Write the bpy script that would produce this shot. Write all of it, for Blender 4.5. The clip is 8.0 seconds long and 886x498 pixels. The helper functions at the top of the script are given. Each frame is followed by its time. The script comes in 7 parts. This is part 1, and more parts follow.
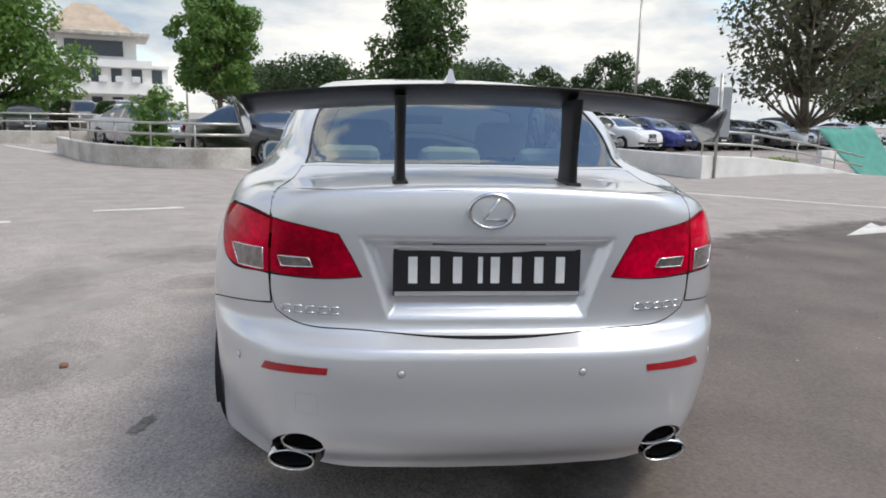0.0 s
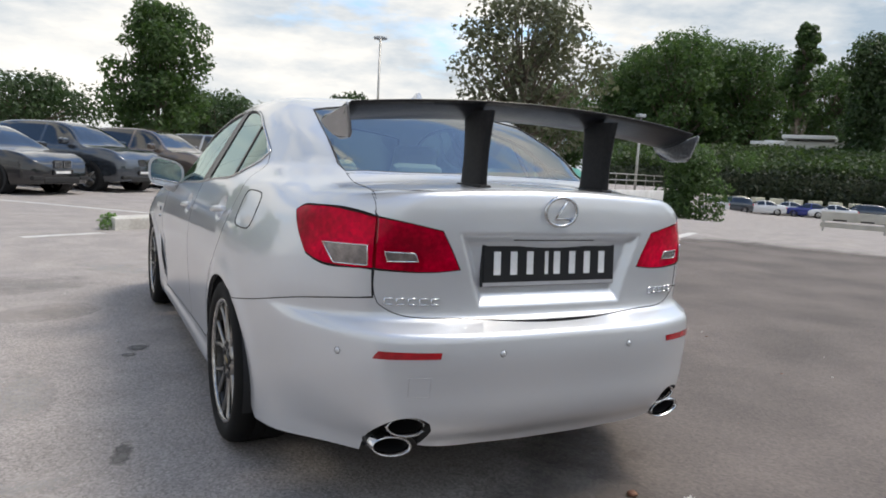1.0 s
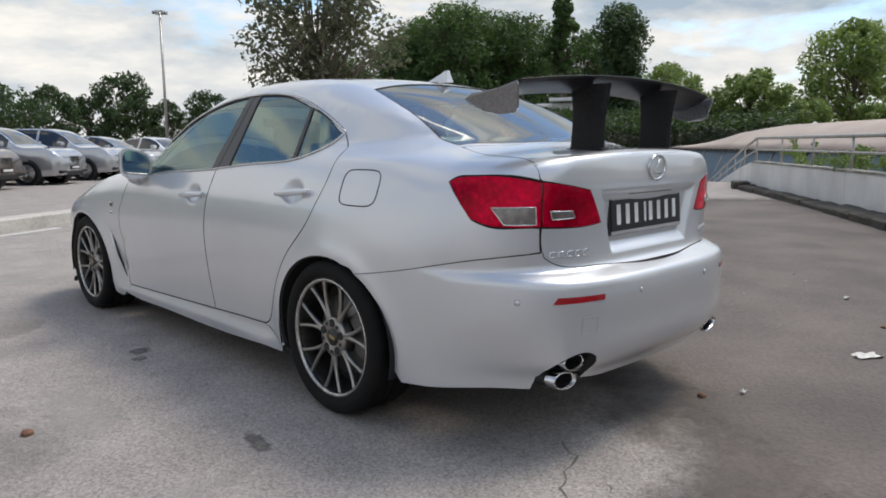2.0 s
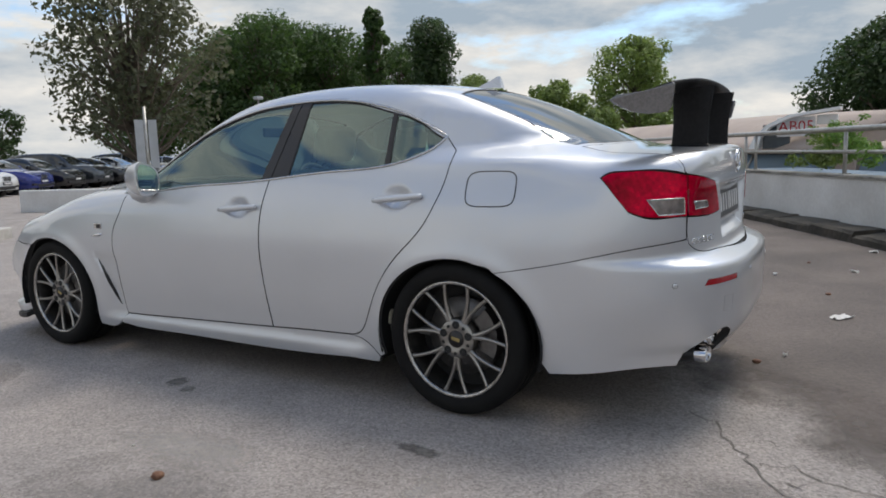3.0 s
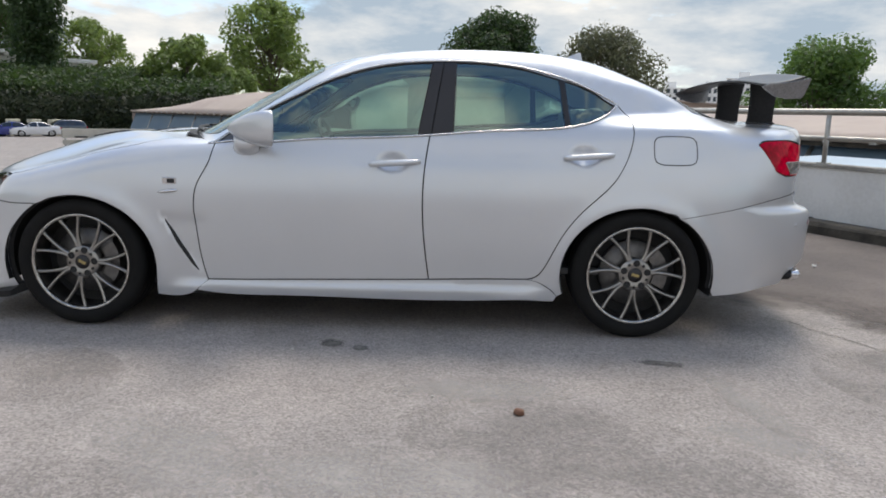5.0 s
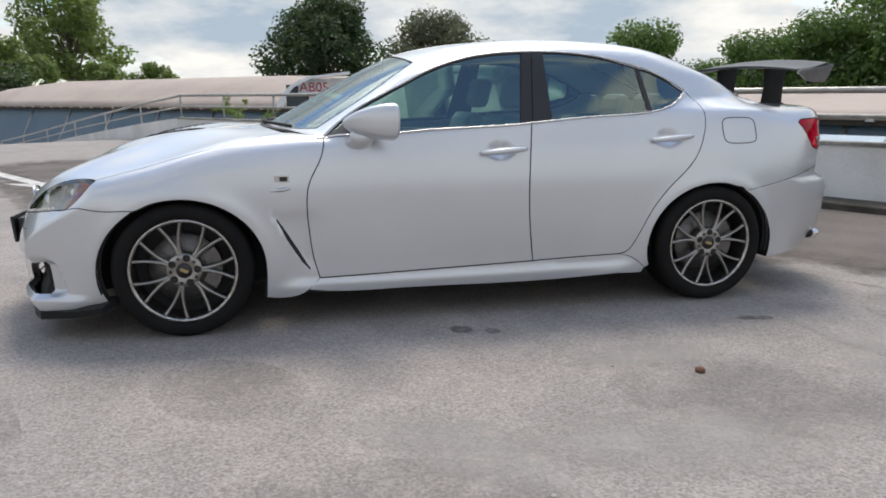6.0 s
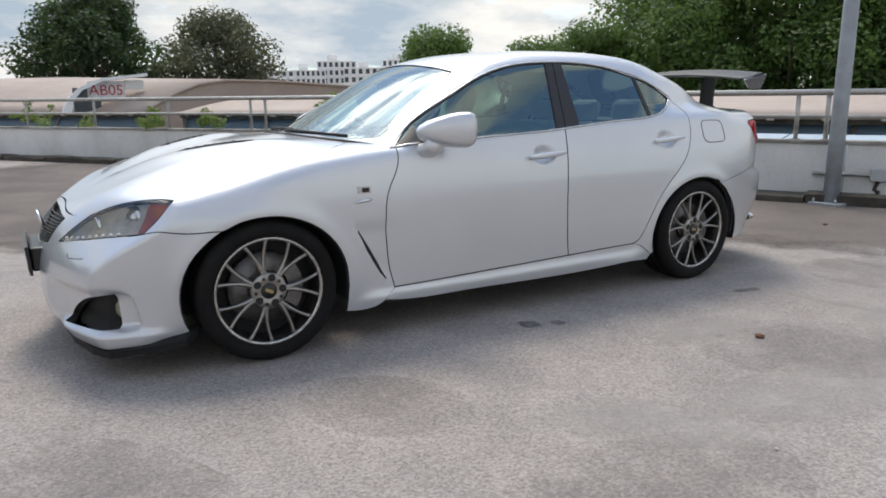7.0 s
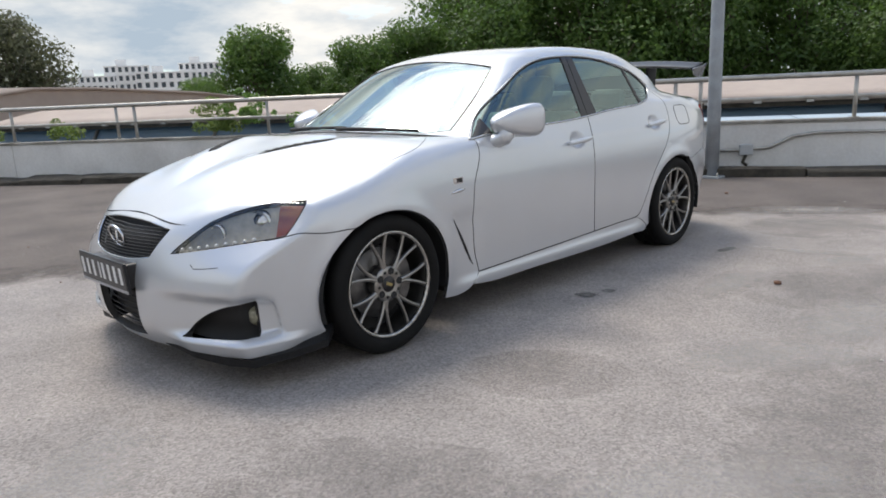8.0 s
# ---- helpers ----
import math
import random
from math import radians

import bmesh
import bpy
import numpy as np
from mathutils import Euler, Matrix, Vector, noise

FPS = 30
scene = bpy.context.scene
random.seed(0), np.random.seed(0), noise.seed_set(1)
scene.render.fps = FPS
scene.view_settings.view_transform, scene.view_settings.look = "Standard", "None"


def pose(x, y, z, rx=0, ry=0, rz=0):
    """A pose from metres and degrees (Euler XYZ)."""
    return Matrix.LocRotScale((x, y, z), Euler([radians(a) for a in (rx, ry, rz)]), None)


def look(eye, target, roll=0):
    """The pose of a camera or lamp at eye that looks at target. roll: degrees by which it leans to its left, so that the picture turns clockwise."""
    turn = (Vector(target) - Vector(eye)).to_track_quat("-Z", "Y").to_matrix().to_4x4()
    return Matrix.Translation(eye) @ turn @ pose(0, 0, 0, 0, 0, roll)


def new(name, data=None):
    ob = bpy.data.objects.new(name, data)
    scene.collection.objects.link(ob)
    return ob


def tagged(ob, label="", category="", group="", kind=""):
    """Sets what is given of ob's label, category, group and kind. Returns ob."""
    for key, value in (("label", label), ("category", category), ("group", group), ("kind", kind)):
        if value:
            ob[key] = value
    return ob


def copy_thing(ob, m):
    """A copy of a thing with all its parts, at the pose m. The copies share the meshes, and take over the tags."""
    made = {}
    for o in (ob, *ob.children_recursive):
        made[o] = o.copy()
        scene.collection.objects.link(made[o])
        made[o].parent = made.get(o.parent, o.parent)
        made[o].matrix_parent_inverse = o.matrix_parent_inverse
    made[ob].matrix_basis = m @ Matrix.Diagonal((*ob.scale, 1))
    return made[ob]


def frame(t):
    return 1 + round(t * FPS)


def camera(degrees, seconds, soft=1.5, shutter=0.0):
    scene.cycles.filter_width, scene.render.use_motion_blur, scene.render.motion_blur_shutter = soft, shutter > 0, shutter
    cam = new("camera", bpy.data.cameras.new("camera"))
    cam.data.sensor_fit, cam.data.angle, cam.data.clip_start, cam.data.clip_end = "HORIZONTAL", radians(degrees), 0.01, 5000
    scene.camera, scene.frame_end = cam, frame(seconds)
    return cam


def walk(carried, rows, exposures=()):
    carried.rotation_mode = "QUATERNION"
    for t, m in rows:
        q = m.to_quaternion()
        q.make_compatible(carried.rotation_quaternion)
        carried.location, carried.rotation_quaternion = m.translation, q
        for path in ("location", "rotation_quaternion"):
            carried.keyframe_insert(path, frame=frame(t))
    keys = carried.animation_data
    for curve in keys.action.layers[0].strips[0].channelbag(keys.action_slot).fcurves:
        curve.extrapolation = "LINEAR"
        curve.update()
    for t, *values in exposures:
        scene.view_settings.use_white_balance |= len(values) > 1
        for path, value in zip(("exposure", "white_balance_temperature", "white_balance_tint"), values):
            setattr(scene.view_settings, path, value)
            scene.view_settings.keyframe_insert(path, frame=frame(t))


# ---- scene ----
cam = camera(64.1, 8.0, 1.8)
PATH = [
    (0, (-0.324, -4.179, 1.244), (-0.123, -2.223, 0.878), 1.3),
    (0.3, (-0.613, -4.259, 1.201), (-0.079, -2.354, 0.914), 2.8),
    (0.5, (-0.823, -4.29, 1.175), (-0.169, -2.417, 0.92), 3.2),
    (0.8, (-1.167, -4.205, 1.139), (-0.353, -2.394, 0.898), 4.5),
    (1, (-1.389, -4.139, 1.125), (-0.464, -2.382, 0.889), 3.3),
    (1.2, (-1.622, -4.036, 1.089), (-0.591, -2.338, 0.863), 2.3),
    (1.5, (-1.99, -3.968, 1.099), (-0.826, -2.364, 0.833), 0.6),
    (1.7, (-2.196, -3.857, 1.09), (-0.936, -2.329, 0.81), 0.2),
    (2.8, (-3.164, -2.983, 1.082), (-1.51, -1.894, 0.798), -2.0),
    (3, (-3.29, -2.759, 1.072), (-1.584, -1.75, 0.802), -2.0),
    (3.3, (-3.502, -2.45, 1.065), (-1.733, -1.561, 0.779), -0.9),
    (3.5, (-3.669, -2.221, 1.095), (-1.852, -1.435, 0.808), -1.5),
    (3.8, (-3.83, -1.911, 1.075), (-1.959, -1.262, 0.792), -1.2),
    (4, (-3.945, -1.653, 1.067), (-2.04, -1.108, 0.8), -1.5),
    (4.2, (-4.041, -1.424, 1.077), (-2.114, -0.973, 0.792), -1.5),
    (4.5, (-4.214, -1.053, 1.058), (-2.259, -0.76, 0.757), -1.5),
    (4.7, (-4.252, -0.818, 1.068), (-2.288, -0.641, 0.731), -0.0),
    (5.8, (-4.263, 0.641, 1.088), (-2.336, 0.293, 0.678), -0.0),
    (6, (-4.232, 0.929, 1.094), (-2.327, 0.48, 0.679), -0.1),
    (6.3, (-4.146, 1.331, 1.106), (-2.288, 0.727, 0.677), -0.8),
    (6.5, (-4.103, 1.58, 1.118), (-2.282, 0.881, 0.678), -0.8),
    (6.8, (-3.961, 1.975, 1.121), (-2.224, 1.083, 0.691), -0.2),
    (7, (-3.832, 2.238, 1.135), (-2.148, 1.241, 0.721), -0.5),
    (7.3, (-3.665, 2.611, 1.162), (-2.065, 1.489, 0.739), -2.4),
    (7.5, (-3.594, 2.84, 1.161), (-2.035, 1.657, 0.75), -2.8),
    (7.8, (-3.332, 3.181, 1.144), (-1.9, 1.851, 0.721), -2.1),
    (8, (-3.184, 3.382, 1.139), (-1.816, 1.988, 0.712), -2.5),
]
walk(cam, [(t, look(eye, target, roll)) for t, eye, target, roll in PATH], [(0.0, 0.50), (1.5, 0.44), (3.0, 0.14), (3.6, 0.16), (4.5, 0.36), (6.0, 0.42), (8.0, 0.44)])

# ---- light ----
SUN_TO = Vector((0.46, -0.12, 0.87)).normalized()
sun = new("sun", bpy.data.lights.new("sun", "SUN"))
sun.data.energy, sun.data.angle, sun.data.color = 1.42, radians(18), (1.0, 0.93, 0.84)
sun.matrix_world = look(SUN_TO * 50, (0, 0, 0))
world = bpy.data.worlds.new("sky")
scene.world = world
world.use_nodes = True


def sky_nodes():
    n, l = world.node_tree.nodes, world.node_tree.links
    n.clear()
    out, bg = n.new("ShaderNodeOutputWorld"), n.new("ShaderNodeBackground")
    sky = n.new("ShaderNodeTexSky")
    sky.sky_type, sky.sun_disc = "NISHITA", False
    sky.sun_elevation = math.asin(SUN_TO.z)
    sky.sun_rotation = math.atan2(SUN_TO.x, SUN_TO.y)
    co, mp = n.new("ShaderNodeTexCoord"), n.new("ShaderNodeMapping")
    mp.inputs["Scale"].default_value = (1.0, 1.0, 3.2)
    mp.inputs["Location"].default_value = (0.35, 0.9, 0.2)
    big, fine = n.new("ShaderNodeTexNoise"), n.new("ShaderNodeTexNoise")
    big.inputs["Scale"].default_value, big.inputs["Detail"].default_value, big.inputs["Roughness"].default_value = 2.3, 9, 0.56
    fine.inputs["Scale"].default_value, fine.inputs["Detail"].default_value, fine.inputs["Roughness"].default_value = 3.6, 8, 0.6
    cover, shade = n.new("ShaderNodeValToRGB"), n.new("ShaderNodeValToRGB")
    cover.color_ramp.elements[0].position, cover.color_ramp.elements[1].position = 0.355, 0.425
    e = shade.color_ramp.elements
    e[0].position, e[0].color = 0.33, (0.27, 0.345, 0.44, 1)
    e[1].position, e[1].color = 0.60, (0.64, 0.65, 0.66, 1)
    gain, mix = n.new("ShaderNodeMix"), n.new("ShaderNodeMix")
    for m in (gain, mix):
        m.data_type = "RGBA"
    gain.blend_type = "MULTIPLY"
    gain.inputs[0].default_value = 1
    gain.inputs[7].default_value = (0.112, 0.132, 0.150, 1)
    l.new(co.outputs["Generated"], mp.inputs["Vector"])
    for t in (big, fine):
        l.new(mp.outputs["Vector"], t.inputs["Vector"])
    # the clouds break up overhead
    split, high, thin = n.new("ShaderNodeSeparateXYZ"), n.new("ShaderNodeMath"), n.new("ShaderNodeMath")
    high.operation, thin.operation = "POWER", "MULTIPLY_ADD"
    high.inputs[1].default_value = 1.5
    thin.inputs[1].default_value = -0.19
    l.new(co.outputs["Generated"], split.inputs[0])
    l.new(split.outputs["Z"], high.inputs[0])
    l.new(high.outputs[0], thin.inputs[0])
    l.new(big.outputs["Fac"], thin.inputs[2])
    l.new(thin.outputs[0], cover.inputs["Fac"])
    # a bank of greyer cloud stands low in the east
    east, bank, grey = n.new("ShaderNodeVectorMath"), n.new("ShaderNodeMapRange"), n.new("ShaderNodeMath")
    east.operation, grey.operation = "DOT_PRODUCT", "MULTIPLY_ADD"
    east.inputs[1].default_value = (0.95, 0.31, 0.0)
    bank.interpolation_type = "SMOOTHERSTEP"
    bank.inputs["From Min"].default_value, bank.inputs["From Max"].default_value = 0.55, 1.0
    grey.inputs[1].default_value = -0.08
    l.new(co.outputs["Generated"], east.inputs[0])
    l.new(east.outputs["Value"], bank.inputs["Value"])
    l.new(bank.outputs["Result"], grey.inputs[0])
    l.new(fine.outputs["Fac"], grey.inputs[2])
    l.new(grey.outputs[0], shade.inputs["Fac"])
    l.new(sky.outputs["Color"], gain.inputs[6])
    l.new(cover.outputs["Color"], mix.inputs[0])
    l.new(gain.outputs[2], mix.inputs[6])
    # clouds are brighter towards the sun
    unit, dot, near, lit = n.new("ShaderNodeVectorMath"), n.new("ShaderNodeVectorMath"), n.new("ShaderNodeMapRange"), n.new("ShaderNodeMix")
    unit.operation, dot.operation = "NORMALIZE", "DOT_PRODUCT"
    dot.inputs[1].default_value = SUN_TO
    near.interpolation_type = "SMOOTHERSTEP"
    near.inputs["From Min"].default_value, near.inputs["From Max"].default_value = 0.74, 1.0
    near.inputs["To Min"].default_value, near.inputs["To Max"].default_value = 1.0, 4.6
    lit.data_type, lit.blend_type = "RGBA", "MULTIPLY"
    lit.inputs[0].default_value = 1
    l.new(co.outputs["Generated"], unit.inputs[0])
    l.new(unit.outputs[0], dot.inputs[0])
    l.new(dot.outputs["Value"], near.inputs["Value"])
    l.new(shade.outputs["Color"], lit.inputs[6])
    l.new(near.outputs["Result"], lit.inputs[7])
    l.new(lit.outputs[2], mix.inputs[7])
    l.new(mix.outputs[2], bg.inputs["Color"])
    bg.inputs["Strength"].default_value = 1.19
    l.new(bg.outputs["Background"], out.inputs["Surface"])


sky_nodes()
scene.view_settings.use_white_balance = True
scene.view_settings.white_balance_temperature = 7100
scene.view_settings.white_balance_tint = 10


# ---- materials ----
def material(name, color, rough=0.6, metal=0.0, second=None, scale=6.0, contrast=0.5, bump=0.0, bump_scale=60.0, coat=0.0, trans=0.0, emit=0.0, ior=1.5, islands=0.0, speck=None, broad=None):
    """A surface of two tones at a large and a fine scale, with a fine relief."""
    m = bpy.data.materials.new(name)
    m.use_nodes = True
    n, l = m.node_tree.nodes, m.node_tree.links
    b = n["Principled BSDF"]
    b.inputs["Roughness"].default_value, b.inputs["Metallic"].default_value = rough, metal
    b.inputs["Coat Weight"].default_value, b.inputs["Coat Roughness"].default_value = coat, 0.04
    b.inputs["Transmission Weight"].default_value, b.inputs["IOR"].default_value = trans, ior
    second = second or tuple(c * 0.8 for c in color)
    co = n.new("ShaderNodeTexCoord")
    a, f, r = n.new("ShaderNodeTexNoise"), n.new("ShaderNodeTexNoise"), n.new("ShaderNodeValToRGB")
    a.inputs["Scale"].default_value, a.inputs["Detail"].default_value = scale, 6
    f.inputs["Scale"].default_value, f.inputs["Detail"].default_value = bump_scale, 4
    half = 0.5 * (1 - contrast) * 0.6
    r.color_ramp.elements[0].position, r.color_ramp.elements[1].position = 0.3 + half * 0.3, 0.7 - half * 0.3
    r.color_ramp.elements[0].color, r.color_ramp.elements[1].color = (*second, 1), (*color, 1)
    sum_ = n.new("ShaderNodeMath")
    sum_.operation = "MULTIPLY_ADD"
    sum_.inputs[1].default_value = 0.35
    shift = n.new("ShaderNodeMath")
    shift.operation = "SUBTRACT"
    shift.inputs[1].default_value = 0.175
    for t in (a, f):
        l.new(co.outputs["Object"], t.inputs["Vector"])
    l.new(f.outputs["Fac"], sum_.inputs[0])
    l.new(a.outputs["Fac"], shift.inputs[0])
    l.new(shift.outputs[0], sum_.inputs[2])
    l.new(sum_.outputs[0], r.inputs["Fac"])
    colour = r.outputs["Color"]
    if islands:
        g, hs = n.new("ShaderNodeNewGeometry"), n.new("ShaderNodeHueSaturation")
        mr = n.new("ShaderNodeMapRange")
        mr.inputs["To Min"].default_value, mr.inputs["To Max"].default_value = 1 - islands, 1 + islands
        l.new(g.outputs["Random Per Island"], mr.inputs["Value"])
        l.new(mr.outputs["Result"], hs.inputs["Value"])
        l.new(colour, hs.inputs["Color"])
        colour = hs.outputs["Color"]
    if speck:
        v, cr, mx = n.new("ShaderNodeTexVoronoi"), n.new("ShaderNodeValToRGB"), n.new("ShaderNodeMix")
        v.inputs["Scale"].default_value = speck[0]
        cr.color_ramp.elements[0].color, cr.color_ramp.elements[1].color = (speck[1],) * 3 + (1,), (speck[2],) * 3 + (1,)
        mx.data_type, mx.blend_type = "RGBA", "MULTIPLY"
        mx.inputs[0].default_value = 1
        l.new(co.outputs["Object"], v.inputs["Vector"])
        l.new(v.outputs["Color"], cr.inputs["Fac"])
        l.new(colour, mx.inputs[6])
        l.new(cr.outputs["Color"], mx.inputs[7])
        colour = mx.outputs[2]
    if broad:
        w, wr, wm = n.new("ShaderNodeTexNoise"), n.new("ShaderNodeValToRGB"), n.new("ShaderNodeMix")
        w.inputs["Scale"].default_value, w.inputs["Detail"].default_value, w.inputs["Roughness"].default_value = broad[0], 5, 0.62
        wr.color_ramp.elements[0].position, wr.color_ramp.elements[1].position = 0.36, 0.64
        wr.color_ramp.elements[0].color, wr.color_ramp.elements[1].color = (*broad[1], 1), (*broad[2], 1)
        wm.data_type, wm.blend_type = "RGBA", "MULTIPLY"
        wm.inputs[0].default_value = 1
        l.new(co.outputs["Object"], w.inputs["Vector"])
        l.new(w.outputs["Fac"], wr.inputs["Fac"])
        l.new(colour, wm.inputs[6])
        l.new(wr.outputs["Color"], wm.inputs[7])
        colour = wm.outputs[2]
    l.new(colour, b.inputs["Base Color"])
    if bump:
        bn = n.new("ShaderNodeBump")
        bn.inputs["Strength"].default_value, bn.inputs["Distance"].default_value = 1.0, bump
        l.new(f.outputs["Fac"], bn.inputs["Height"])
        l.new(bn.outputs["Normal"], b.inputs["Normal"])
    if emit:
        l.new(colour, b.inputs["Emission Color"])
        b.inputs["Emission Strength"].default_value = emit
    return m


def leaf_material(name, color, second):
    m = material(name, color, 0.55, second=second, scale=0.5, islands=0.45)
    n, l = m.node_tree.nodes, m.node_tree.links
    b, out = n["Principled BSDF"], n["Material Output"]
    t, mix = n.new("ShaderNodeBsdfTranslucent"), n.new("ShaderNodeMixShader")
    t.inputs["Color"].default_value = (*(min(1, c * 1.6) for c in color), 1)
    mix.inputs[0].default_value = 0.4
    l.new(b.outputs[0], mix.inputs[1])
    l.new(t.outputs[0], mix.inputs[2])
    l.new(mix.outputs[0], out.inputs["Surface"])
    return m


def car_glass(name, tint, rough=0.0, ior=2.0, shine=(1.0, 1.0, 1.0)):
    """Tinted pane: light passes straight through, dimmed, under a mirror-like face."""
    m = bpy.data.materials.new(name)
    m.use_nodes = True
    n, l = m.node_tree.nodes, m.node_tree.links
    n.remove(n["Principled BSDF"])
    out = n["Material Output"]
    clear, gloss, mix, fres = (n.new(k) for k in ("ShaderNodeBsdfTransparent", "ShaderNodeBsdfGlossy", "ShaderNodeMixShader", "ShaderNodeFresnel"))
    clear.inputs["Color"].default_value = (*tint, 1)
    gloss.inputs["Roughness"].default_value = rough
    gloss.inputs["Color"].default_value = (*shine, 1)
    fres.inputs["IOR"].default_value = ior
    l.new(fres.outputs[0], mix.inputs[0])
    l.new(clear.outputs[0], mix.inputs[1])
    l.new(gloss.outputs[0], mix.inputs[2])
    l.new(mix.outputs[0], out.inputs["Surface"])
    return m


def paint(name, color, metal=0.75, rough=0.34):
    m = material(name, color, rough, metal, tuple(c * 0.96 for c in color), 1.5, 0.2, bump=0.00004, bump_scale=900, coat=1.0)
    m.node_tree.nodes["Principled BSDF"].inputs["Coat Roughness"].default_value = 0.03
    return m


SILVER = paint("silver_paint", (0.62, 0.637, 0.665), 0.52, 0.35)
SEAM = material("seam_rubber", (0.012, 0.012, 0.013), 0.7)
RUBBER = material("black_rubber", (0.018, 0.018, 0.019), 0.65, bump=0.0006, bump_scale=140)
TYRE = material("tyre_rubber", (0.007, 0.007, 0.0073), 0.75, second=(0.011, 0.0108, 0.0105), scale=9, bump=0.0005, bump_scale=90)
TYRE.node_tree.nodes["Principled BSDF"].inputs["Specular IOR Level"].default_value = 0.18
BLACK_TRIM = material("satin_black_trim", (0.014, 0.012, 0.013), 0.4, coat=0.1)
CHROME = material("chrome", (0.75, 0.75, 0.76), 0.12, 1.0)
STEEL_TRIM = material("bright_trim", (0.62, 0.62, 0.62), 0.25, 1.0)
RIM = material("gunmetal_alloy", (0.34, 0.325, 0.305), 0.28, 0.9, (0.26, 0.25, 0.235), 20, coat=0.3)
RIM_LIP = material("polished_rim_lip", (0.50, 0.485, 0.465), 0.26, 0.95, (0.33, 0.32, 0.30), 30)
DISC = material("brake_steel", (0.17, 0.163, 0.16), 0.42, 0.8, scale=30)
BARREL = material("dark_barrel", (0.075, 0.072, 0.068), 0.4, 0.7, (0.05, 0.048, 0.046), 25)
GOLD = material("gold_cap", (0.45, 0.36, 0.16), 0.35, 0.8)
CARBON = material("carbon_fibre", (0.012, 0.012, 0.013), 0.36, 0.0, (0.026, 0.026, 0.028), 120, bump=0.0001, bump_scale=500, coat=0.06)
CARBON.node_tree.nodes["Principled BSDF"].inputs["Specular IOR Level"].default_value = 0.25
# end plates: base colour lightened to stand in for sky glare on the weave
GLARE_CARBON = material("glossy_glare_carbon", (0.13, 0.13, 0.135), 0.25, 0.0, (0.09, 0.09, 0.094), 120, coat=1.0, ior=1.9)
BLACK_POST = material("black_matt_carbon", (0.010, 0.010, 0.011), 0.5, second=(0.016, 0.016, 0.017), scale=90)
BLACK_POST.node_tree.nodes["Principled BSDF"].inputs["Specular IOR Level"].default_value = 0.2
GLASS = car_glass("tinted_glass", (0.50, 0.80, 0.755), ior=2.4, shine=(0.82, 1.0, 0.98))
GLASS_REAR = car_glass("rear_glass", (0.42, 0.68, 0.68), ior=3.0)
GLASS_FRONT = car_glass("windscreen_glass", (0.50, 0.82, 0.80), ior=3.6, shine=(0.90, 1.0, 1.0))
CLEAR = car_glass("clear_lens", (0.97, 0.97, 0.96), ior=1.7)
RED_LENS = material("red_lens", (0.74, 0.0, 0.034), 0.06, second=(0.24, 0.0, 0.010), scale=5, contrast=0.6, speck=(60, 0.75, 1.15))
RED_LENS.node_tree.nodes["Principled BSDF"].inputs["Coat Weight"].default_value = 0.0
RED_LENS.node_tree.nodes["Principled BSDF"].inputs["Specular IOR Level"].default_value = 0.12
RED_DARK = material("red_reflector", (0.40, 0.004, 0.012), 0.15, coat=0.8, scale=60)
LENS_GREY = material("clear_reflector", (0.25, 0.215, 0.20), 0.25, 0.4, (0.15, 0.13, 0.125), 40, contrast=0.7, bump=0.0012, bump_scale=140, coat=1.0)
AMBER = material("amber_lens", (0.33, 0.085, 0.045), 0.12, second=(0.20, 0.05, 0.03), coat=1.0)
LAMP_IN = material("lamp_housing", (0.62, 0.60, 0.54), 0.30, 0.3, (0.32, 0.31, 0.28), 9, contrast=0.8, coat=0.3)
FOG_LENS = material("dull_fog_lens", (0.36, 0.35, 0.26), 0.3, 0.2, (0.20, 0.195, 0.15), 30, coat=0.4)
BEIGE_STRIP = material("pale_lamp_strip", (0.66, 0.63, 0.54), 0.35, second=(0.50, 0.48, 0.41), scale=25)
PLATE_BLACK = material("plate_black", (0.012, 0.013, 0.016), 0.3)
PLATE_WHITE = material("plate_letter", (0.80, 0.80, 0.80), 0.4)
PLATE_GREY = material("plate_frame", (0.45, 0.45, 0.47), 0.4, 0.3)
SEAT = material("cream_leather", (0.52, 0.52, 0.46), 0.5, second=(0.46, 0.455, 0.40), scale=8, bump=0.0006, bump_scale=80)
DASH = material("dark_dash", (0.10, 0.10, 0.098), 0.6, bump=0.0004, bump_scale=120)
MIRROR = material("mirror_glass", (0.9, 0.92, 0.93), 0.02, 1.0)

ASPHALT = material("worn_asphalt", (0.352, 0.317, 0.296), 0.9, second=(0.272, 0.246, 0.231), scale=2.6, contrast=0.8, bump=0.005, bump_scale=75, speck=(120, 0.58, 1.30), broad=(0.7, (0.94, 0.945, 0.95), (1.05, 1.04, 1.03)))
COPING = material("stained_coping", (0.40, 0.385, 0.35), 0.85, second=(0.13, 0.12, 0.10), scale=2.4, contrast=0.9, bump=0.006, bump_scale=24)
CONCRETE = material("painted_concrete", (0.74, 0.74, 0.73), 0.75, second=(0.58, 0.575, 0.56), scale=1.3, contrast=0.7, bump=0.003, bump_scale=25)
OLD_CONCRETE = material("weathered_concrete", (0.58, 0.56, 0.52), 0.85, second=(0.32, 0.295, 0.265), scale=1.6, contrast=0.9, bump=0.006, bump_scale=22)
KERB_DARK = material("mossy_kerb", (0.082, 0.072, 0.058), 0.9, second=(0.03, 0.027, 0.021), scale=3.5, contrast=0.9, bump=0.012, bump_scale=18)
